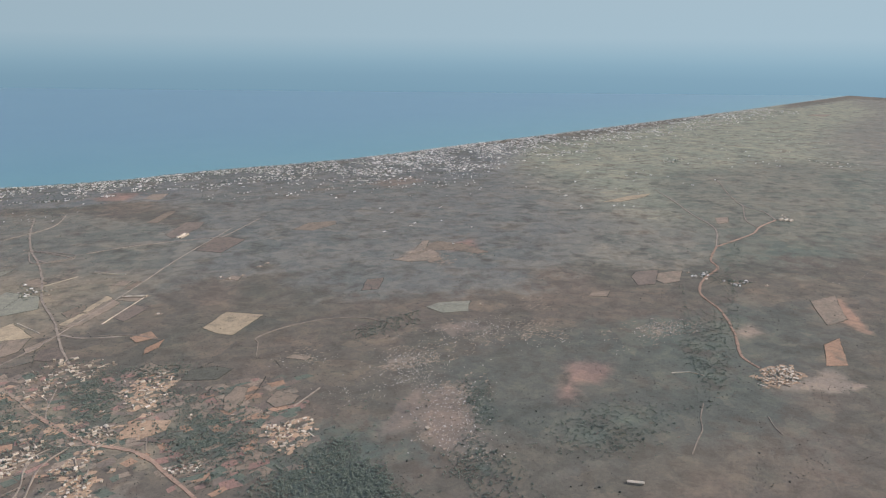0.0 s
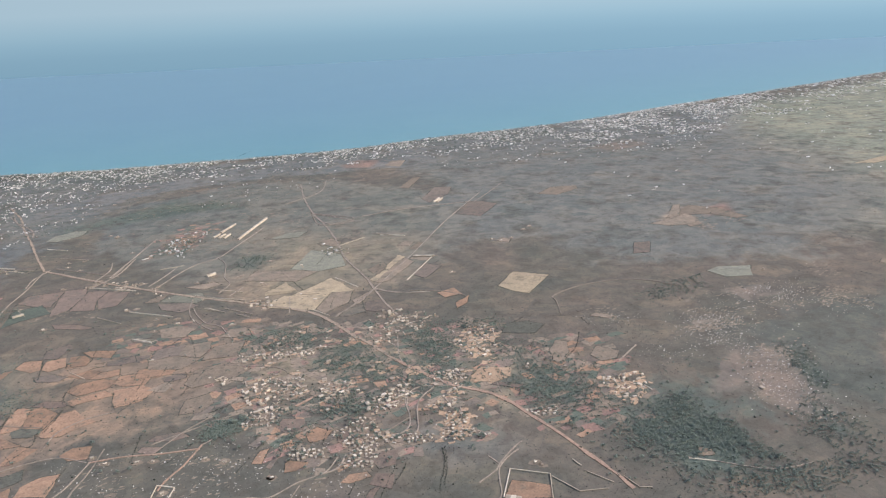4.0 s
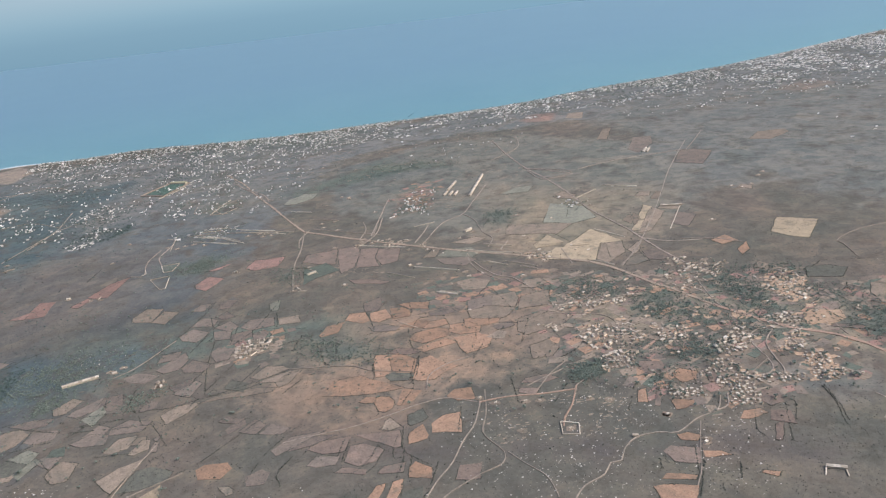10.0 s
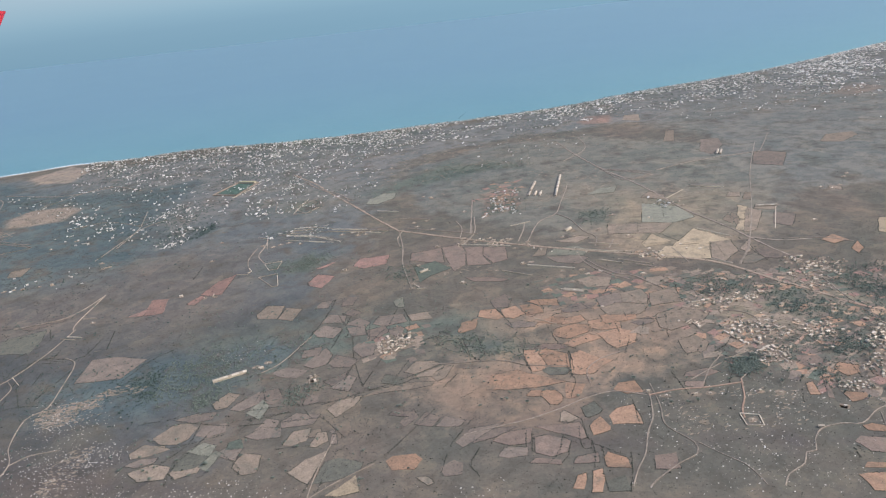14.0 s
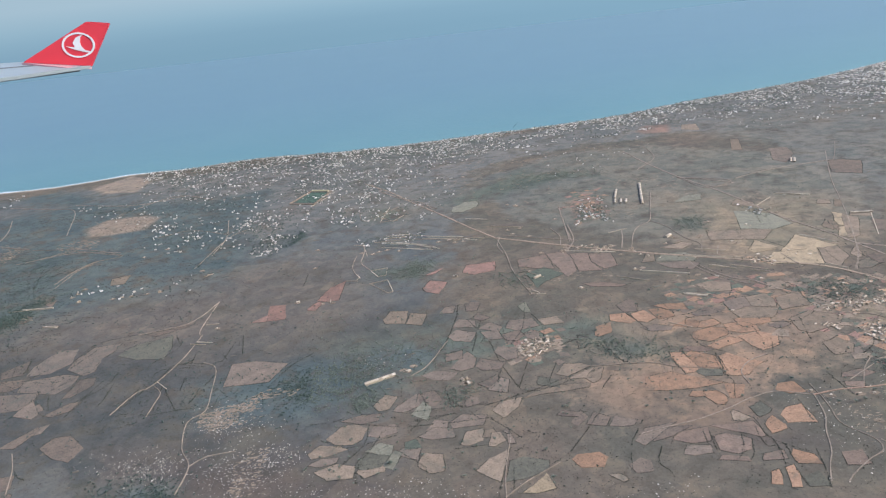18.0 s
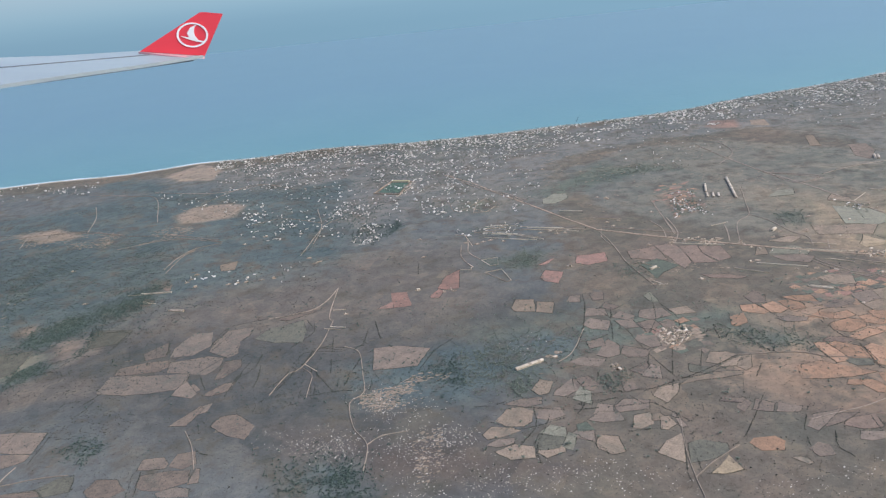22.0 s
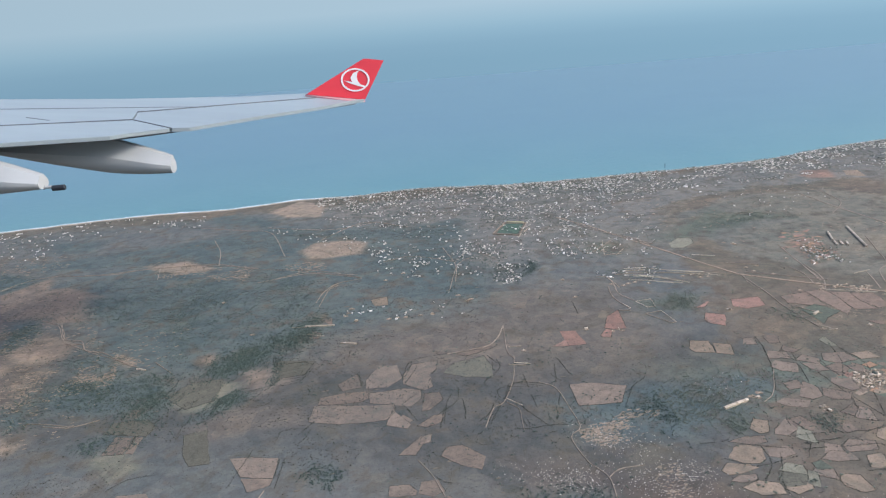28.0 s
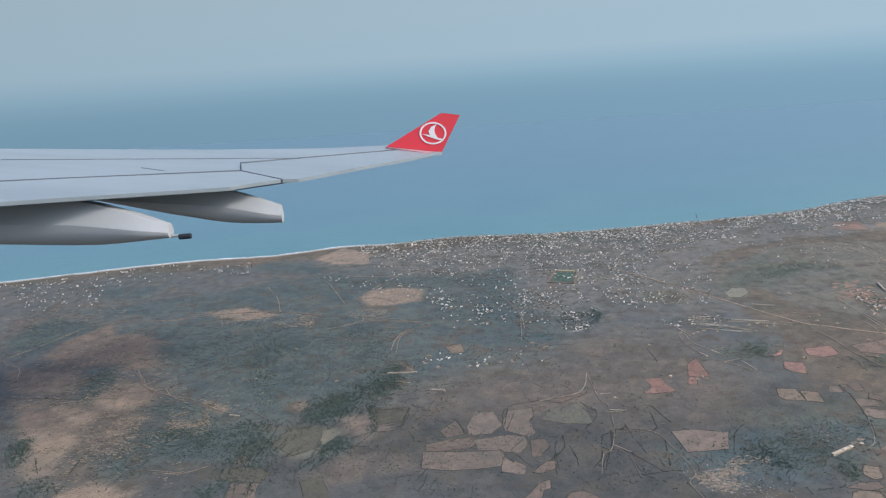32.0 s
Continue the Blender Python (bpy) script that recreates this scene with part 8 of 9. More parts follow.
for rgb, soft, strong, points in COVER:
    p = np.array(points)
    box = (X > p[:, 0].min() - soft * 2) & (X < p[:, 0].max() + soft * 2) & (Y > p[:, 1].min() - soft * 2) & (Y < p[:, 1].max() + soft * 2)
    px, py = X[box], Y[box]
    near, odd = np.full(len(px), 1e9), np.zeros(len(px), bool)
    for (x1, y1), (x2, y2) in zip(points, points[1:] + points[:1]):
        ex, ey = x2 - x1, y2 - y1
        s = np.clip(((px - x1) * ex + (py - y1) * ey) / (ex * ex + ey * ey + 1e-9), 0, 1)
        near = np.minimum(near, np.hypot(px - x1 - s * ex, py - y1 - s * ey))
        odd ^= ((y1 > py) != (y2 > py)) & (px < (x2 - x1) * (py - y1) / (y2 - y1 + 1e-12) + x1)
    wt = np.clip(np.where(odd, near, -near) / soft, -1, 1)
    if strong < 1:                             # broad zones melt into one another
        a = (np.clip((wt + 0.7) / 1.5, 0, 1) ** 1.5)[:, None]
        tone[box] = tone[box] * (1 - a) + np.array(rgb) * a
        weight[box] = np.maximum(weight[box], (strong + 0.9) * a[:, 0] - 0.9)
    else:
        old = weight[box]
        take = wt > np.minimum(old, 0.1)
        weight[box] = np.where(take, wt, old)
        tone[box] = np.where(take[:, None], rgb, tone[box])
grid = np.arange(rows * cols).reshape(rows, cols)
quads = np.stack([grid[:-1, :-1], grid[1:, :-1], grid[1:, 1:], grid[:-1, 1:]], -1).reshape(-1, 4)
me = bpy.data.meshes.new("ground")
me.vertices.add(rows * cols)
me.vertices.foreach_set("co", np.stack([X, Y, Z], -1).reshape(-1))
me.loops.add(quads.size)
me.loops.foreach_set("vertex_index", quads.reshape(-1).astype(np.int32))
me.polygons.add(len(quads))
me.polygons.foreach_set("loop_start", np.arange(0, quads.size, 4, dtype=np.int32))
me.update(calc_edges=True)
me.materials.append(GROUND)
me.attributes.new("cover", "FLOAT_COLOR", "POINT").data.foreach_set("color", np.concatenate([tone, np.ones((rows, cols, 1))], -1).reshape(-1))
me.attributes.new("cover_weight", "FLOAT", "POINT").data.foreach_set("value", weight.reshape(-1))
tagged(new("ground", me), "dry brown savanna with scrub and bare patches", "ground", kind="structure")

v, f, deep = [], [], []
steps = (-60, 0, 25, 70, 160, 400, 1000, 2400, 5000)
line = shore[::6]
for i, p in enumerate(line):
    for d in steps:
        v.append((p.x, p.y + d, -1.0))
        deep.append(min(1.0, max(0.0, d / 1000)) ** 0.5)
    if i:
        k = len(steps)
        f += [(k * i - k + j, k * i + j, k * i + 1 + j, k * i - k + 1 + j) for j in range(k - 1)]
me = mesh_from("water", v, f, SEA)
me.attributes.new("depth", "FLOAT", "POINT").data.foreach_set("value", deep)
tagged(new("water", me), "calm hazy blue sea, paler teal near the shore", "sea", kind="structure")

# ---- coastal towns, from the shore inland ----
def strip(x0, x1, d0, d1, n, seed, big=1.0):
    r = random.Random(seed)
    done = 0
    for _ in range(n * 8):
        x = r.uniform(x0, x1)
        d = d0 + (d1 - d0) * r.random() ** 1.4
        y = coast_y(x) - d
        dense = noise.noise(Vector((x * 0.009, y * 0.016, 2.0))) + 0.8 * noise.noise(Vector((x * 0.04, y * 0.06, 5.0)))
        if dense + r.uniform(-0.3, 0.3) < 0.3 * (d - d0) / (d1 - d0) - 0.12:      # quarters with green gaps, thinning out inland
            if r.random() < 0.4:
                WOOD_TREES.append((x, y, r.uniform(0.5, 1.2)))
            continue
        FAR_HOUSES.append(random_block(x, y, r, big))
        for _ in range(3 if x < 1100 else 1):
            WOOD_TREES.append((x + r.uniform(-11, 11), y + r.uniform(-11, 11), r.uniform(0.4, 1.0)))
        done += 1
        if done >= n:
            break


strip(-560, 60, 5, 150, 800, 1)
strip(60, 760, 5, 190, 1350, 2)
strip(700, 1000, 6, 210, 700, 3)
strip(980, 1800, 8, 360, 2600, 4, 1.35)
strip(1700, 3600, 20, 300, 1500, 5, 1.9)
strip(-1500, -900, 25, 170, 110, 6)
strip(-3000, -1500, 25, 250, 120, 7)
strip(900, 2600, 250, 900, 220, 8)
far, low = [], []
for h in FAR_HOUSES:
    (far if h[0] > 700 else low).append(h)
town("coastal_town", low, "crowded white and grey coastal houses among trees")
town("coastal_town", far, "dense pale town houses along the shore")

# ---- village houses: a few kinds, then copies ----
def house_kind(name, boxes, wall_mat, roof_mat, label):
    ob = tagged(new(name), label, "house", "village houses")
    for box in boxes:
        v, f, m = blocks([box])
        walls = [q for q, k in zip(f, m) if k == 0]
        roofs = [q for q, k in zip(f, m) if k == 1]
        part("wall", mesh_from("wall", v, walls, wall_mat), ob)
        part("roof", mesh_from("roof", [(x, y, z + 0.01) for x, y, z in v], roofs, roof_mat), ob)
    x, y, a, d, h, turn, _ = boxes[0]
    for s, name2, wide, z0, z1 in ((0.0, "door", 0.45, 0.0, 0.95), (-0.3, "window", 0.5, 0.55, 1.0), (0.3, "window", 0.5, 0.55, 1.0)):
        px, py = x + a * s, y - d / 2 - 0.03
        v = [(px - wide / 2, py, z0), (px + wide / 2, py, z0), (px + wide / 2, py, z1), (px - wide / 2, py, z1)]
        v += [(q[0], q[1] + 0.06, q[2]) for q in v]
        part(name2, mesh_from(name2, v, [(0, 1, 2, 3), (5, 4, 7, 6), (4, 0, 3, 7), (1, 5, 6, 2), (3, 2, 6, 7), (4, 5, 1, 0)], OPENING), ob, "dark opening")
    return ob


OPENING, n, l, b = material("dark_timber", 0.7, 0, 0.3)
l.new(ramp_node(n, l, noise_node(n, l, 4.0, 4, 0.6, place(n)), [(0.3, (0.05, 0.045, 0.04)), (0.7, (0.09, 0.08, 0.07))]), b.inputs["Base Color"])
KINDS = [
    house_kind("house", [(0, 0, 4.6, 3.2, 1.6, 0, "hip")], WALL, ROOF_TIN, "whitewashed village house with a grey tin hip roof"),
    house_kind("house", [(0, 0, 3.6, 2.8, 1.5, 0, "gable")], WALL_MUD, ROOF_RUST, "cement block hut with a rusty tin gable roof"),
    house_kind("house", [(0, 0, 4.2, 3.0, 1.9, 0, "flat")], WALL, ROOF_TIN, "flat-roofed whitewashed village house"),
    house_kind("house", [(0, 0, 5.8, 2.6, 1.6, 0, "gable")], WALL, ROOF_TIN, "long whitewashed house with a tin gable roof"),
    house_kind("house", [(0, 0, 4.8, 2.4, 1.6, 0, "gable"), (1.5, 2.3, 1.9, 2.6, 1.5, 0, "flat")], WALL_MUD, ROOF_TIN, "L-shaped cement house with a tin roof"),
    house_kind("house", [(0, 0, 2.8, 2.5, 1.4, 0, "flat")], WALL_MUD, ROOF_RUST, "small unpainted cement block hut"),
    house_kind("house", [(0, 0, 5.2, 4.0, 2.6, 0, "flat")], WALL, ROOF_TIN, "large two-storey whitewashed house with flat roof"),
]
NEAR_HOUSES.sort(key=lambda h: (h[0] - 150) ** 2 * 0.3 + h[1] ** 2)
r = random.Random(5)
first = set()
for x, y, turn in NEAR_HOUSES[:300]:
    k = r.choice((0, 1, 2, 2, 2, 3, 4, 5, 5, 6))
    m = Matrix.Translation((x, y, 0)) @ Matrix.Rotation(turn, 4, "Z")
    KINDS[k].scale = (0.43, 0.43, 0.5)
    if k not in first:
        first.add(k)
        KINDS[k].matrix_basis = m @ Matrix.Diagonal((0.43, 0.43, 0.5, 1))
    else:
        copy_thing(KINDS[k], m)
town("village_houses", [random_block(x, y, r, 0.7) for x, y, turn in NEAR_HOUSES[300:]], "scattered pale village houses with tin roofs", [VILLAGE, VILLAGE_ROOF])

# ---- trees: trunk, limbs and a ragged crown of leaf clumps ----
def tree_kind(seed, label):
    r = random.Random(seed)
    ob = tagged(new("tree"), label, "tree", "village trees")
    h = r.uniform(1.3, 1.9)
    v, f = [], []

    def limb(a, b, ra, rb):
        o, d = len(v), (b - a).normalized()
        s = d.orthogonal().normalized()
        t = d.cross(s)
        for p, rad in ((a, ra), (b, rb)):
            for i in range(5):
                q = p + (s * math.cos(i * 1.2566) + t * math.sin(i * 1.2566)) * rad
                v.append(q[:])
        for i in range(5):
            f.append((o + i, o + (i + 1) % 5, o + 5 + (i + 1) % 5, o + 5 + i))
    top = Vector((r.uniform(-0.15, 0.15), r.uniform(-0.15, 0.15), h))
    limb(Vector((0, 0, -0.1)), top, 0.17, 0.1)
    tips = []
    for i in range(5):
        tip = top + Vector((math.cos(i * 1.3 + seed) * r.uniform(0.7, 1.3), math.sin(i * 1.3 + seed) * r.uniform(0.7, 1.3), r.uniform(0.3, 0.9)))
        limb(top, tip, 0.09, 0.04)
        tips.append(tip)
    part("trunk", mesh_from("trunk", v, f, BARK), ob)
    spots, sizes = [], []
    for i in range(34):
        c = r.choice(tips + [top + Vector((0, 0, 0.8))])
        spots.append((c.x + r.gauss(0, 0.45), c.y + r.gauss(0, 0.45), c.z + r.gauss(0.1, 0.28)))
        q = r.uniform(0.22, 0.5)
        sizes.append((q, q, q * 0.75))
    part("crown", many("crown", CLUMP_V, CLUMP_F, spots, sizes, LEAF, seed, 0.35), ob)
    return ob


TREES = [tree_kind(i, label) for i, label in enumerate(("broad dusty green tree between village houses", "dense dark green mango tree in a yard", "sparse dry tree with a ragged crown",
                                                         "small round tree beside a track", "spreading green shade tree in the village"))]
NEAR_TREES.sort(key=lambda h: (h[0] - 150) ** 2 * 0.3 + h[1] ** 2)
first = set()
for x, y, s in NEAR_TREES[:280]:
    k = r.randrange(5)
    m = Matrix.Translation((x, y, 0)) @ Matrix.Rotation(r.uniform(0, 6.28), 4, "Z")
    TREES[k].scale = (s, s, s * r.uniform(0.85, 1.15))
    if k not in first:
        first.add(k)
        TREES[k].matrix_basis = m @ Matrix.Diagonal((*TREES[k].scale, 1))
    else:
        copy_thing(TREES[k], m)
WOOD_TREES.extend(NEAR_TREES[280:])

# ---- woods, scrub and stones ----
def crowns(name, trees, label, seed, leaves):
    rs = np.random.RandomState(seed)
    t = np.array(trees)
    spots, sizes = [], []
    for k in range(4):
        q = t[:, 2] * rs.uniform(0.55, 1.0, len(t))
        off = rs.normal(0, 0.85, (len(t), 2)) * t[:, 2:3]
        spots.append(np.column_stack([t[:, 0] + off[:, 0], t[:, 1] + off[:, 1], t[:, 2] * rs.uniform(0.7, 1.7, len(t))]))
        sizes.append(np.column_stack([q, q, q * rs.uniform(0.6, 0.9, len(t))]))
    spots, sizes = np.concatenate(spots), np.concatenate(sizes)
    tagged(new(name, many(name, OCTA_V, OCTA_F, spots, sizes, leaves, seed, 0.35)), label, "trees", kind="stuff")


crowns("woodland", [t for t in WOOD_TREES if t[0] > -150], "dusty green woods and trees among houses", 21, LEAF)
crowns("thicket", [t for t in WOOD_TREES if t[0] <= -150], "dark green thickets near the coast", 22, THICKET)

rs = np.random.RandomState(8)
n_scrub = 40000
xy = np.column_stack([rs.uniform(-1700, 1600, n_scrub * 3), 260 + 1250 * rs.uniform(0, 1, n_scrub * 3) ** 1.25])
keep = [noise.noise(Vector((x * 0.011, y * 0.011, 4.0))) + 0.6 * noise.noise(Vector((x * 0.05, y * 0.05, 6.0))) + u > 0.12 for (x, y), u in zip(xy, rs.uniform(-0.45, 0.45, len(xy)))]
xy = xy[np.array(keep)][:n_scrub]
xy = xy[xy[:, 1] < np.interp(xy[:, 0], SHORE_X, SHORE_Y) - 40]
q = rs.uniform(0.15, 0.55, len(xy)) * (1 + 0.8 * (rs.uniform(0, 1, len(xy)) > 0.93))
low_x, low_y = rs.uniform(-1100, 700, 46000), 300 + 420 * rs.uniform(0, 1, 46000) ** 1.1   # small tufts on the near plain
xy, q = np.concatenate([xy, np.column_stack([low_x, low_y])]), np.concatenate([q, rs.uniform(0.14, 0.42, 46000)])
far_x, far_y = rs.uniform(-1250, -300, 26000), 560 + 800 * rs.uniform(0, 1, 26000)       # darker bush country in the west
thick = np.array([noise.noise(Vector((x * 0.009, y * 0.014, 8.0))) + 0.5 * noise.noise(Vector((x * 0.04, y * 0.06, 2.0))) > 0.02 for x, y in zip(far_x, far_y)])
xy, q = np.concatenate([xy, np.column_stack([far_x, far_y])[thick]]), np.concatenate([q, rs.uniform(0.3, 0.85, 26000)[thick]])
extra = np.array(BUSHES)
xy, q = np.concatenate([xy, extra[:, :2]]), np.concatenate([q, extra[:, 2]])
spots, sizes = np.column_stack([xy, q * 0.35]), np.column_stack([q * 1.1, q * 1.1, q * 0.8])
tagged(new("scrub", many("scrub", OCTA_V, OCTA_F, spots, sizes, SCRUB, 31)), "low dry bushes dotted over the savanna", "bushes", kind="stuff")

# bare pale streaks where the grass is worn away, all over the plain, and brighter on stony slopes
def worn_ground(spots, size, soil_name, seed, label):
    v, f = [], []
    r = random.Random(seed)
    for x, y in spots:
        a = r.uniform(0.7, 2.6) * (1 + y / 900) * size
        d, turn = a * r.uniform(0.2, 0.5), r.gauss(0.15, 0.3)
        c, s = math.cos(turn), math.sin(turn)
        ring = [(a * math.cos(t) * r.uniform(0.6, 1.2), d * math.sin(t) * r.uniform(0.6, 1.2)) for t in np.linspace(0, 2 * math.pi, 9)[:-1]]
        v2, f2 = slab([(x + px * c - py * s, y + px * s + py * c) for px, py in ring], r.uniform(0.03, 0.12))
        f += [tuple(k + len(v) for k in q) for q in f2]
        v += v2
    tagged(new("worn_ground", mesh_from("worn_ground", v, f, SOIL[soil_name])), label, "ground", kind="stuff")


r = random.Random(77)
plain = [(r.uniform(-1500, 3400), 300 + 1900 * r.random() ** 1.3) for _ in range(5200)]
plain = [p for p in plain if p[1] < coast_y(p[0]) - 40 and noise.noise(Vector((p[0] * 0.006, p[1] * 0.009, 1.0))) + r.uniform(-0.35, 0.35) >= 0.12]
worn_ground(plain, 1.0, "dun", 78, "pale worn streaks of bare earth in the scrub")
worn_ground(WORN, 0.6, "tan", 79, "bright bare streaks on stony slopes")

PALE_STONE = wall_paint("pale_limestone", (0.66, 0.60, 0.53), (0.46, 0.41, 0.355), 0.9, False)
s = np.array(STONES)
tagged(new("boulders", many("boulders", ROCK_V, ROCK_F, np.column_stack([s[:, :2], np.full(len(s), -0.05)]), np.column_stack([s[:, 2], s[:, 2] * 0.8, s[:, 2] * 0.7]), PALE_STONE, 41, 0.25)),
       "pale stones strewn over dark scrubland", "stones", kind="stuff")

# ---- surf along the shore ----
FOAM, n, l, b = material("sea_foam", 0.6, 0, 0.4)
l.new(ramp_node(n, l, noise_node(n, l, 0.4, 5, 0.7, place(n)), [(0.30, (0.48, 0.57, 0.61)), (0.5, (0.84, 0.86, 0.87))]), b.inputs["Base Color"])
v, f = [], []
for i, p in enumerate(shore):
    w1 = (1.6 if p.x < -480 else 0.45) * max(0.3, 2.2 + 3.0 * noise.noise(Vector((p.x * 0.02, 4.0, 0))) + 1.2 * noise.noise(Vector((p.x * 0.11, 8.0, 0))))
    for d, z in ((-0.8, -0.97), (-0.8 - w1, -0.93), (-1.2 - w1 * 1.2, -1.05)):
        v.append((p.x, p.y - d, z))
    if i:
        for j in range(2):
            f.append((3 * i - 3 + j, 3 * i + j, 3 * i + 1 + j, 3 * i - 2 + j))
tagged(new("surf", mesh_from("surf", v, f, FOAM)), "thin white surf line on the beach", "surf", kind="structure")

# ---- the airliner's wing, seen from the cabin ----
def paint(name, base, dirt, rough, spec=0.4, scale=0.02):
    m, n, l, b = material(name, rough, 0, spec)
    at = place(n)
    streak = n.new("ShaderNodeMapping")
    streak.inputs["Scale"].default_value = (0.15, 1.0, 1.0)
    l.new(at, streak.inputs[0])
    grime = noise_node(n, l, scale, 6, 0.6, streak.outputs[0])
    l.new(ramp_node(n, l, grime, [(0.3, dirt), (0.6, base)]), b.inputs["Base Color"])
    return m


WING_GREY = paint("grey_wing_paint", (0.305, 0.35, 0.36), (0.26, 0.30, 0.315), 0.5)
FAIRING_GREY = paint("pale_fairing_paint", (0.42, 0.425, 0.42), (0.36, 0.365, 0.36), 0.5)
SEAM = paint("dark_panel_gap", (0.17, 0.18, 0.19), (0.13, 0.14, 0.15), 0.7)
RED_PAINT = paint("red_winglet_paint", (0.72, 0.045, 0.06), (0.66, 0.04, 0.055), 0.35)
WHITE_PAINT = paint("white_emblem_paint", (0.80, 0.78, 0.76), (0.72, 0.70, 0.68), 0.4)
RUBBER = paint("black_nozzle_rubber", (0.03, 0.033, 0.038), (0.02, 0.022, 0.025), 0.5)
wing = tagged(new("aircraft_wing"), "pale grey airliner wing with an upturned red winglet", "aircraft wing")
WING_UP = Vector((0.1324, -0.0815, 0.9878))


def plate(name, points, thick, mat, lower=0.0, shrink=0.0, label=""):
    p = [Vector(q) - WING_UP * lower for q in points]
    mid = sum(p, Vector()) / len(p)
    p = [q + (mid - q).normalized() * shrink for q in p]
    n = len(p)
    flip = (p[1] - p[0]).cross(p[2] - p[0]).dot(WING_UP) < 0
    v = p + [q - WING_UP * thick for q in p]
    f = [tuple(range(n)), tuple(range(2 * n - 1, n - 1, -1))] + [(i, n + i, n + (i + 1) % n, (i + 1) % n) for i in range(n)]
    return part(name, mesh_from(name, v, [q[::-1] for q in f] if flip else f, mat), wing, label)


INNER = [(-1152.1, 821.3, 358.3), (-1014.1, 868.0, 343.7), (-907.9, 900.0, 332.1), (-725.9, 952.8, 312.1), (-588.7, 1007.2, 298.2), (-498.3, 1060.4, 290.5), (-480.2, 1037.2, 286.1), (-685.4, 880.2, 300.7), (-679.4, 838.4, 296.4), (-844.3, 757.2, 311.8), (-925.4, 713.6, 319.1), (-1027.5, 657.5, 328.1)]
OUTER = [(-683.3, 876.5, 300.1), (-480.2, 1030.3, 285.6), (-440.2, 1025.3, 279.8), (-419.4, 1037.7, 278.0), (-480.2, 959.8, 279.7), (-536.0, 897.5, 282.1), (-610.5, 808.7, 284.7), (-627.9, 802.3, 286.5), (-677.0, 835.8, 295.9)]
FLAP = [(-1025.4, 654.8, 327.6), (-923.6, 710.4, 318.6), (-842.7, 753.5, 311.3), (-677.5, 832.5, 295.7), (-630.0, 800.4, 286.7), (-669.7, 763.6, 288.9), (-677.4, 753.0, 289.1), (-810.9, 682.0, 301.1), (-884.0, 641.6, 307.6), (-977.6, 591.9, 316.0)]
BACK = [(-1123.3, 797.2, 352.5), (-721.4, 934.0, 309.9), (-512.2, 1032.9, 290.1), (-431.8, 1032.0, 279.2), (-536.9, 911.7, 283.4), (-630.3, 809.1, 287.4), (-675.0, 766.6, 289.9), (-977.2, 602.1, 316.8)]
plate("wing_skin", INNER, 5.0, WING_GREY)
plate("aileron", OUTER, 4.0, WING_GREY, 0.4, 0.0, "hinged outer trailing panel")
plate("flap", FLAP, 4.0, WING_GREY, 0.2, 0.0, "long inner trailing flap")
plate("seam_backing", BACK, 2.0, SEAM, 5.5, 0.0, "dark gap between panels")
# thin seams across the skin
for a, b in (((-962.6, 695.0, 322.5), (-843.2, 754.7, 311.5)), ((-843.2, 754.7, 311.5), (-678.0, 834.6, 295.9)), ((-684.2, 877.7, 300.3), (-480.2, 1032.6, 285.8)), ((-932.3, 824.8, 329.2), (-615.6, 926.2, 295.1)), ((-678.0, 834.6, 295.9), (-628.9, 801.2, 286.6)), ((-784.6, 821.3, 309.1), (-757.7, 812.0, 304.7))):
    a, b = Vector(a) + WING_UP * 0.5, Vector(b) + WING_UP * 0.5
    side = (b - a).cross(WING_UP).normalized() * 0.6
    part("panel_seam", mesh_from("panel_seam", [a - side, b - side, b + side, a + side, a - side - WING_UP, b - side - WING_UP, b + side - WING_UP, a + side - WING_UP],
                                 [(0, 1, 2, 3), (4, 7, 6, 5), (0, 4, 5, 1), (1, 5, 6, 2), (2, 6, 7, 3), (3, 7, 4, 0)], SEAM), wing)


PROFILE = [(0.0, 1.0), (-0.38, 0.99), (-0.98, 0.50), (-1.0, 0.36), (-0.93, 0.22), (-0.74, 0.09), (-0.42, 0.015), (0.0, 0.0),
           (0.42, 0.015), (0.74, 0.09), (0.93, 0.22), (1.0, 0.36), (0.98, 0.50), (0.38, 0.99)]


def fairing(y, sections, half, label):
    """A flap-track fairing: sections with a bevelled back and a round belly along the line of flight, cut off blunt behind. sections: x, top, bottom."""
    xs = np.array([s[0] for s in sections], float)
    fine = np.linspace(xs[0], xs[-1], 26)
    tops, lows = (np.interp(fine, xs, [s[i] for s in sections]) for i in (1, 2))
    smooth = np.array([0.25, 0.5, 0.25])
    lows[1:-1] = np.convolve(lows, smooth, "valid")
    v, f, k = [], [], len(PROFILE)
    for i, (x, top, low) in enumerate(zip(fine, tops, lows)):
        w = half * min(1.0, 0.25 + (top - low) / 34)
        v += [(x, y + w * py, low + (top - low) * pz) for py, pz in PROFILE]
        if i:
            f += [(k * i - k + j, k * i - k + (j + 1) % k, k * i + (j + 1) % k, k * i + j) for j in range(k)]
    f += [tuple(range(k))[::-1], tuple(range(len(v) - k, len(v)))]
    me = mesh_from("fairing", v, f, FAIRING_GREY, smooth=True)
    sharp = []
    for e in me.edges:
        a, b = e.vertices
        ridge = a % k == b % k and a % k in (1, 2, 12, 13)
        sharp.append(ridge or min(a, b) >= len(v) - k or max(a, b) < k)
    me.attributes.new("sharp_edge", "BOOLEAN", "EDGE").data.foreach_set("value", sharp)
    return part("fairing", me, wing, label)


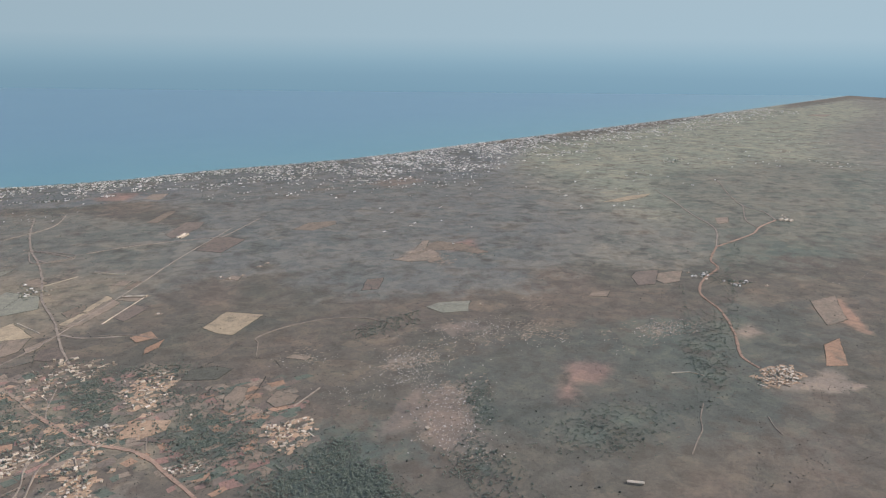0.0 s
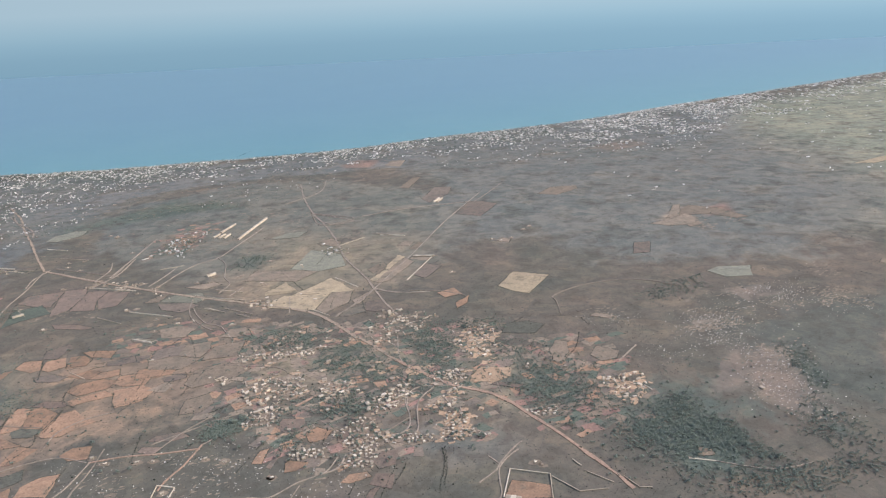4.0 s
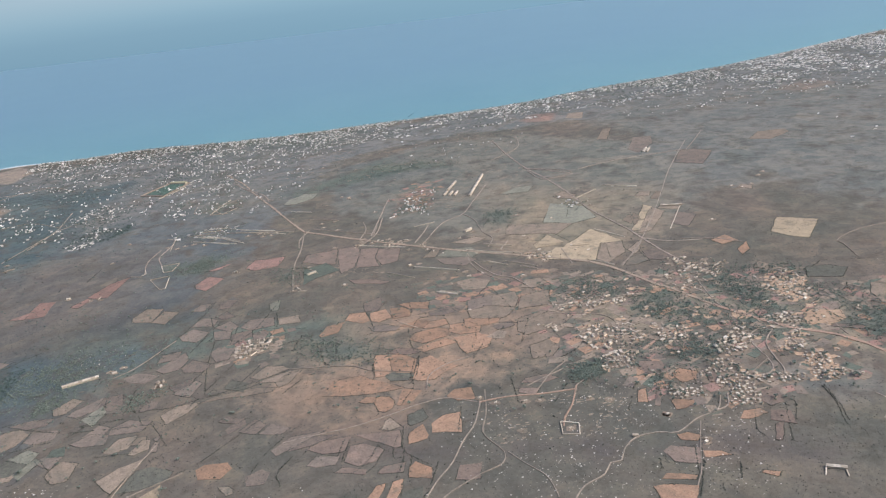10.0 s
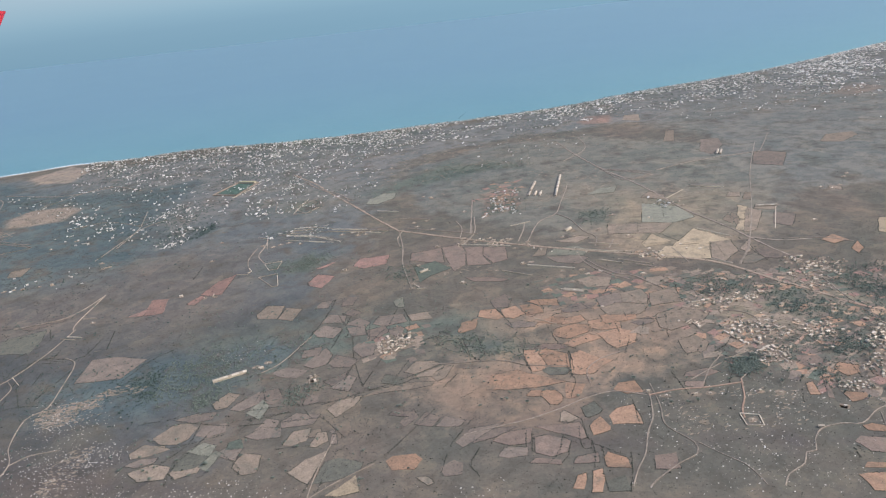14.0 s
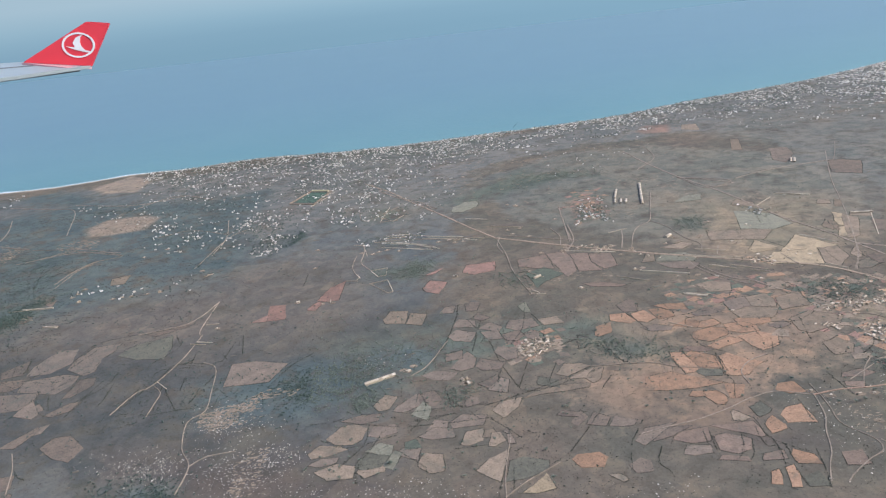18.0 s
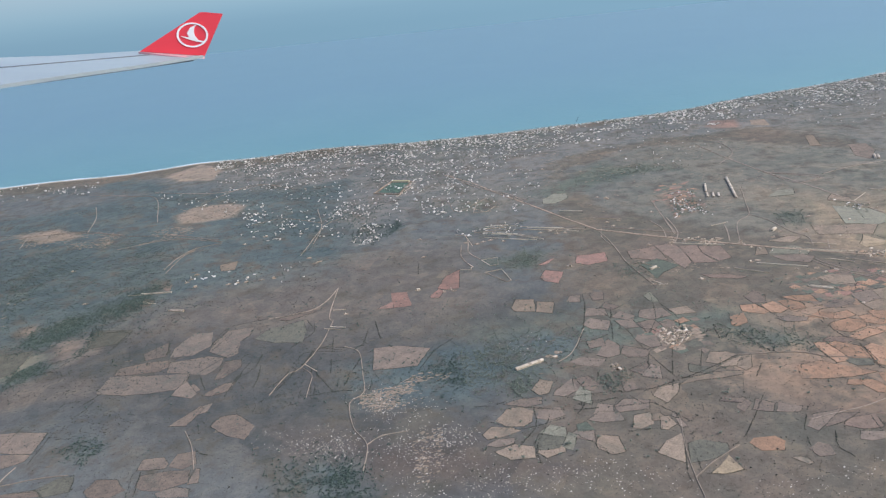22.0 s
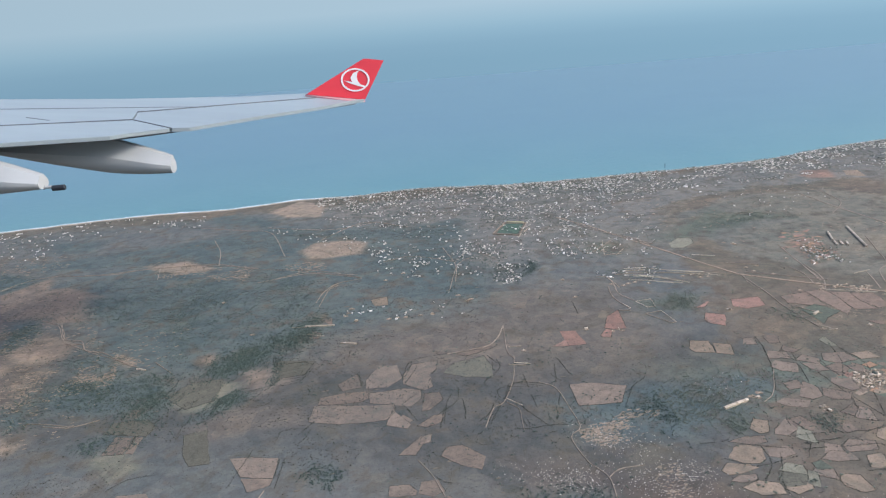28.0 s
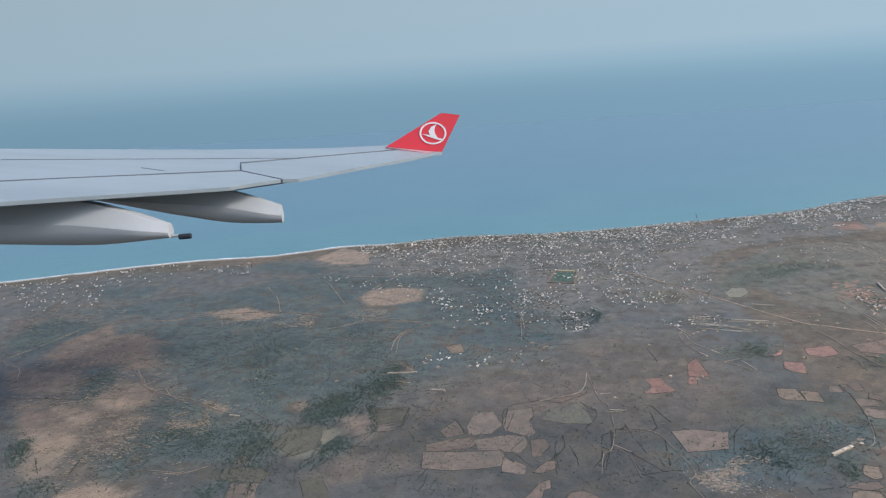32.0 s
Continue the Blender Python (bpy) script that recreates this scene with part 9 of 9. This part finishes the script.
fairing(796, [(-845, 285.6, 284.4), (-804, 284.9, 273.2), (-750, 285.0, 258.3), (-696, 283.8, 244.3), (-664, 271.4, 240.2), (-632, 257.6, 238.5)], 15, "outer flap-track fairing with a blunt tail")
near_fairing = fairing(712, [(-1042, 295.9, 289.0), (-980, 301.0, 272.4), (-903, 301.5, 257.8), (-826, 296.5, 249.5), (-796, 288.2, 247.5), (-762, 274.7, 248.4), (-734, 262.4, 248.8)], 18, "inner flap-track fairing with a drain mast")


def rod(name, x0, x1, y, z, rad, mat, label):
    v, f, k = [], [], 14
    for x, q in ((x0, rad * 0.92), (x0 + 0.6, rad), (x1 - 0.6, rad), (x1, rad * 0.85)):
        v += [(x, y + q * math.cos(2 * math.pi * j / k), z + q * math.sin(2 * math.pi * j / k)) for j in range(k)]
    for i in range(1, 4):
        f += [(k * i - k + j, k * i - k + (j + 1) % k, k * i + (j + 1) % k, k * i + j) for j in range(k)]
    f += [tuple(range(k))[::-1], tuple(range(3 * k, 4 * k))]
    return part(name, mesh_from(name, v, f, mat), near_fairing, label)


rod("mast", -745.3, -726.5, 712, 249.7, 1.5, FAIRING_GREY, "pale drain pipe")
rod("collar", -735.0, -733.7, 712, 249.7, 2.1, SEAM, "dark clamp ring")
rod("nozzle", -727.0, -714.7, 712, 248.2, 2.8, RUBBER, "black round nozzle")

# winglet: a swept fin with a rounded foot
FIN = [Vector(q) for q in ((-499.9, 1032.0, 291.5), (-415.5, 1052.0, 332.6), (-408.8, 1053.0, 332.0), (-386.6, 1056.0, 327.6), (-418.6, 1040.0, 276.5))]
fu, fn = Vector((1, 0.18, 0)).normalized(), None
fn = (FIN[1] - FIN[0]).cross(FIN[4] - FIN[0]).normalized()
if fn.y > 0:
    fn = -fn
fu = (Vector((1, 0, 0)) - fn * fn.x).normalized()
fv = fn.cross(fu)
if fv.z < 0:
    fv = -fv


def sheet(name, outline_uv, centre, lift, thick, mat, parent, label=""):
    p = [centre + fu * u + fv * w + fn * lift for u, w in outline_uv]
    n = len(p)
    v = p + [q - fn * thick for q in p]
    f = [tuple(range(n)), tuple(range(2 * n - 1, n - 1, -1))] + [(i, n + i, n + (i + 1) % n, (i + 1) % n) for i in range(n)]
    if (p[1] - p[0]).cross(p[2] - p[1]).dot(fn) < 0:
        f = [q[::-1] for q in f]
    return part(name, mesh_from(name, v, f, mat), parent, label)


foot = FIN[0]
winglet = sheet("winglet", [((q - foot).dot(fu), (q - foot).dot(fv)) for q in FIN], foot, 0.0, 4.0, RED_PAINT, wing, "swept red winglet")
c = Vector((-429.1, 1040.0, 305.6))
c -= fn * (c - foot).dot(fn)
ring, k = [], 40
v = [c + fn * 0.8 + fu * (q * 20.5 * math.cos(a)) + fv * (q * 16.4 * math.sin(a)) for q in (1.0, 0.87) for a in np.linspace(0, 2 * math.pi, k + 1)[:-1]]
v += [q - fn * 1.0 for q in v]
f = []
for j in range(k):
    i = (j + 1) % k
    f += [(j, i, k + i, k + j), (2 * k + j, 3 * k + j, 3 * k + i, 2 * k + i), (j, 2 * k + j, 2 * k + i, i), (k + j, k + i, 3 * k + i, 3 * k + j)]
part("emblem_ring", mesh_from("emblem_ring", v, f, WHITE_PAINT), winglet, "white ring")
EMBLEM = 0.819
sheet("emblem_crescent", [(u * EMBLEM, w * EMBLEM) for u, w in [(9, 16), (-2, 12), (-8, 4), (-6, -3), (2, -8), (9, -9.5), (4, -2), (3, 5), (5, 12)]], c, 0.9, 1.0, WHITE_PAINT, winglet, "white crescent shape")
sheet("emblem_stroke", [(u * EMBLEM, w * EMBLEM) for u, w in [(-20, 0), (-5, -3.5), (8, -8.5), (18, -12), (16, -14), (5, -11), (-8, -6)]], c, 0.7, 1.0, WHITE_PAINT, winglet, "white sweeping stroke")
v = [Vector(q) for q in ((-501.5, 1031.0, 291.4), (-418.7, 1039.0, 275.8), (-440.5, 1016.2, 279.1), (-476.2, 1024.6, 284.6))]
part("winglet_root", mesh_from("winglet_root", v + [q - Vector((0, 0, 3)) for q in v], [(0, 1, 2, 3), (7, 6, 5, 4), (0, 4, 5, 1), (1, 5, 6, 2), (2, 6, 7, 3), (3, 7, 4, 0)], PINK_FADE := paint("faded_red_paint", (0.58, 0.30, 0.31), (0.50, 0.36, 0.37), 0.45)), wing, "red paint fading into grey")
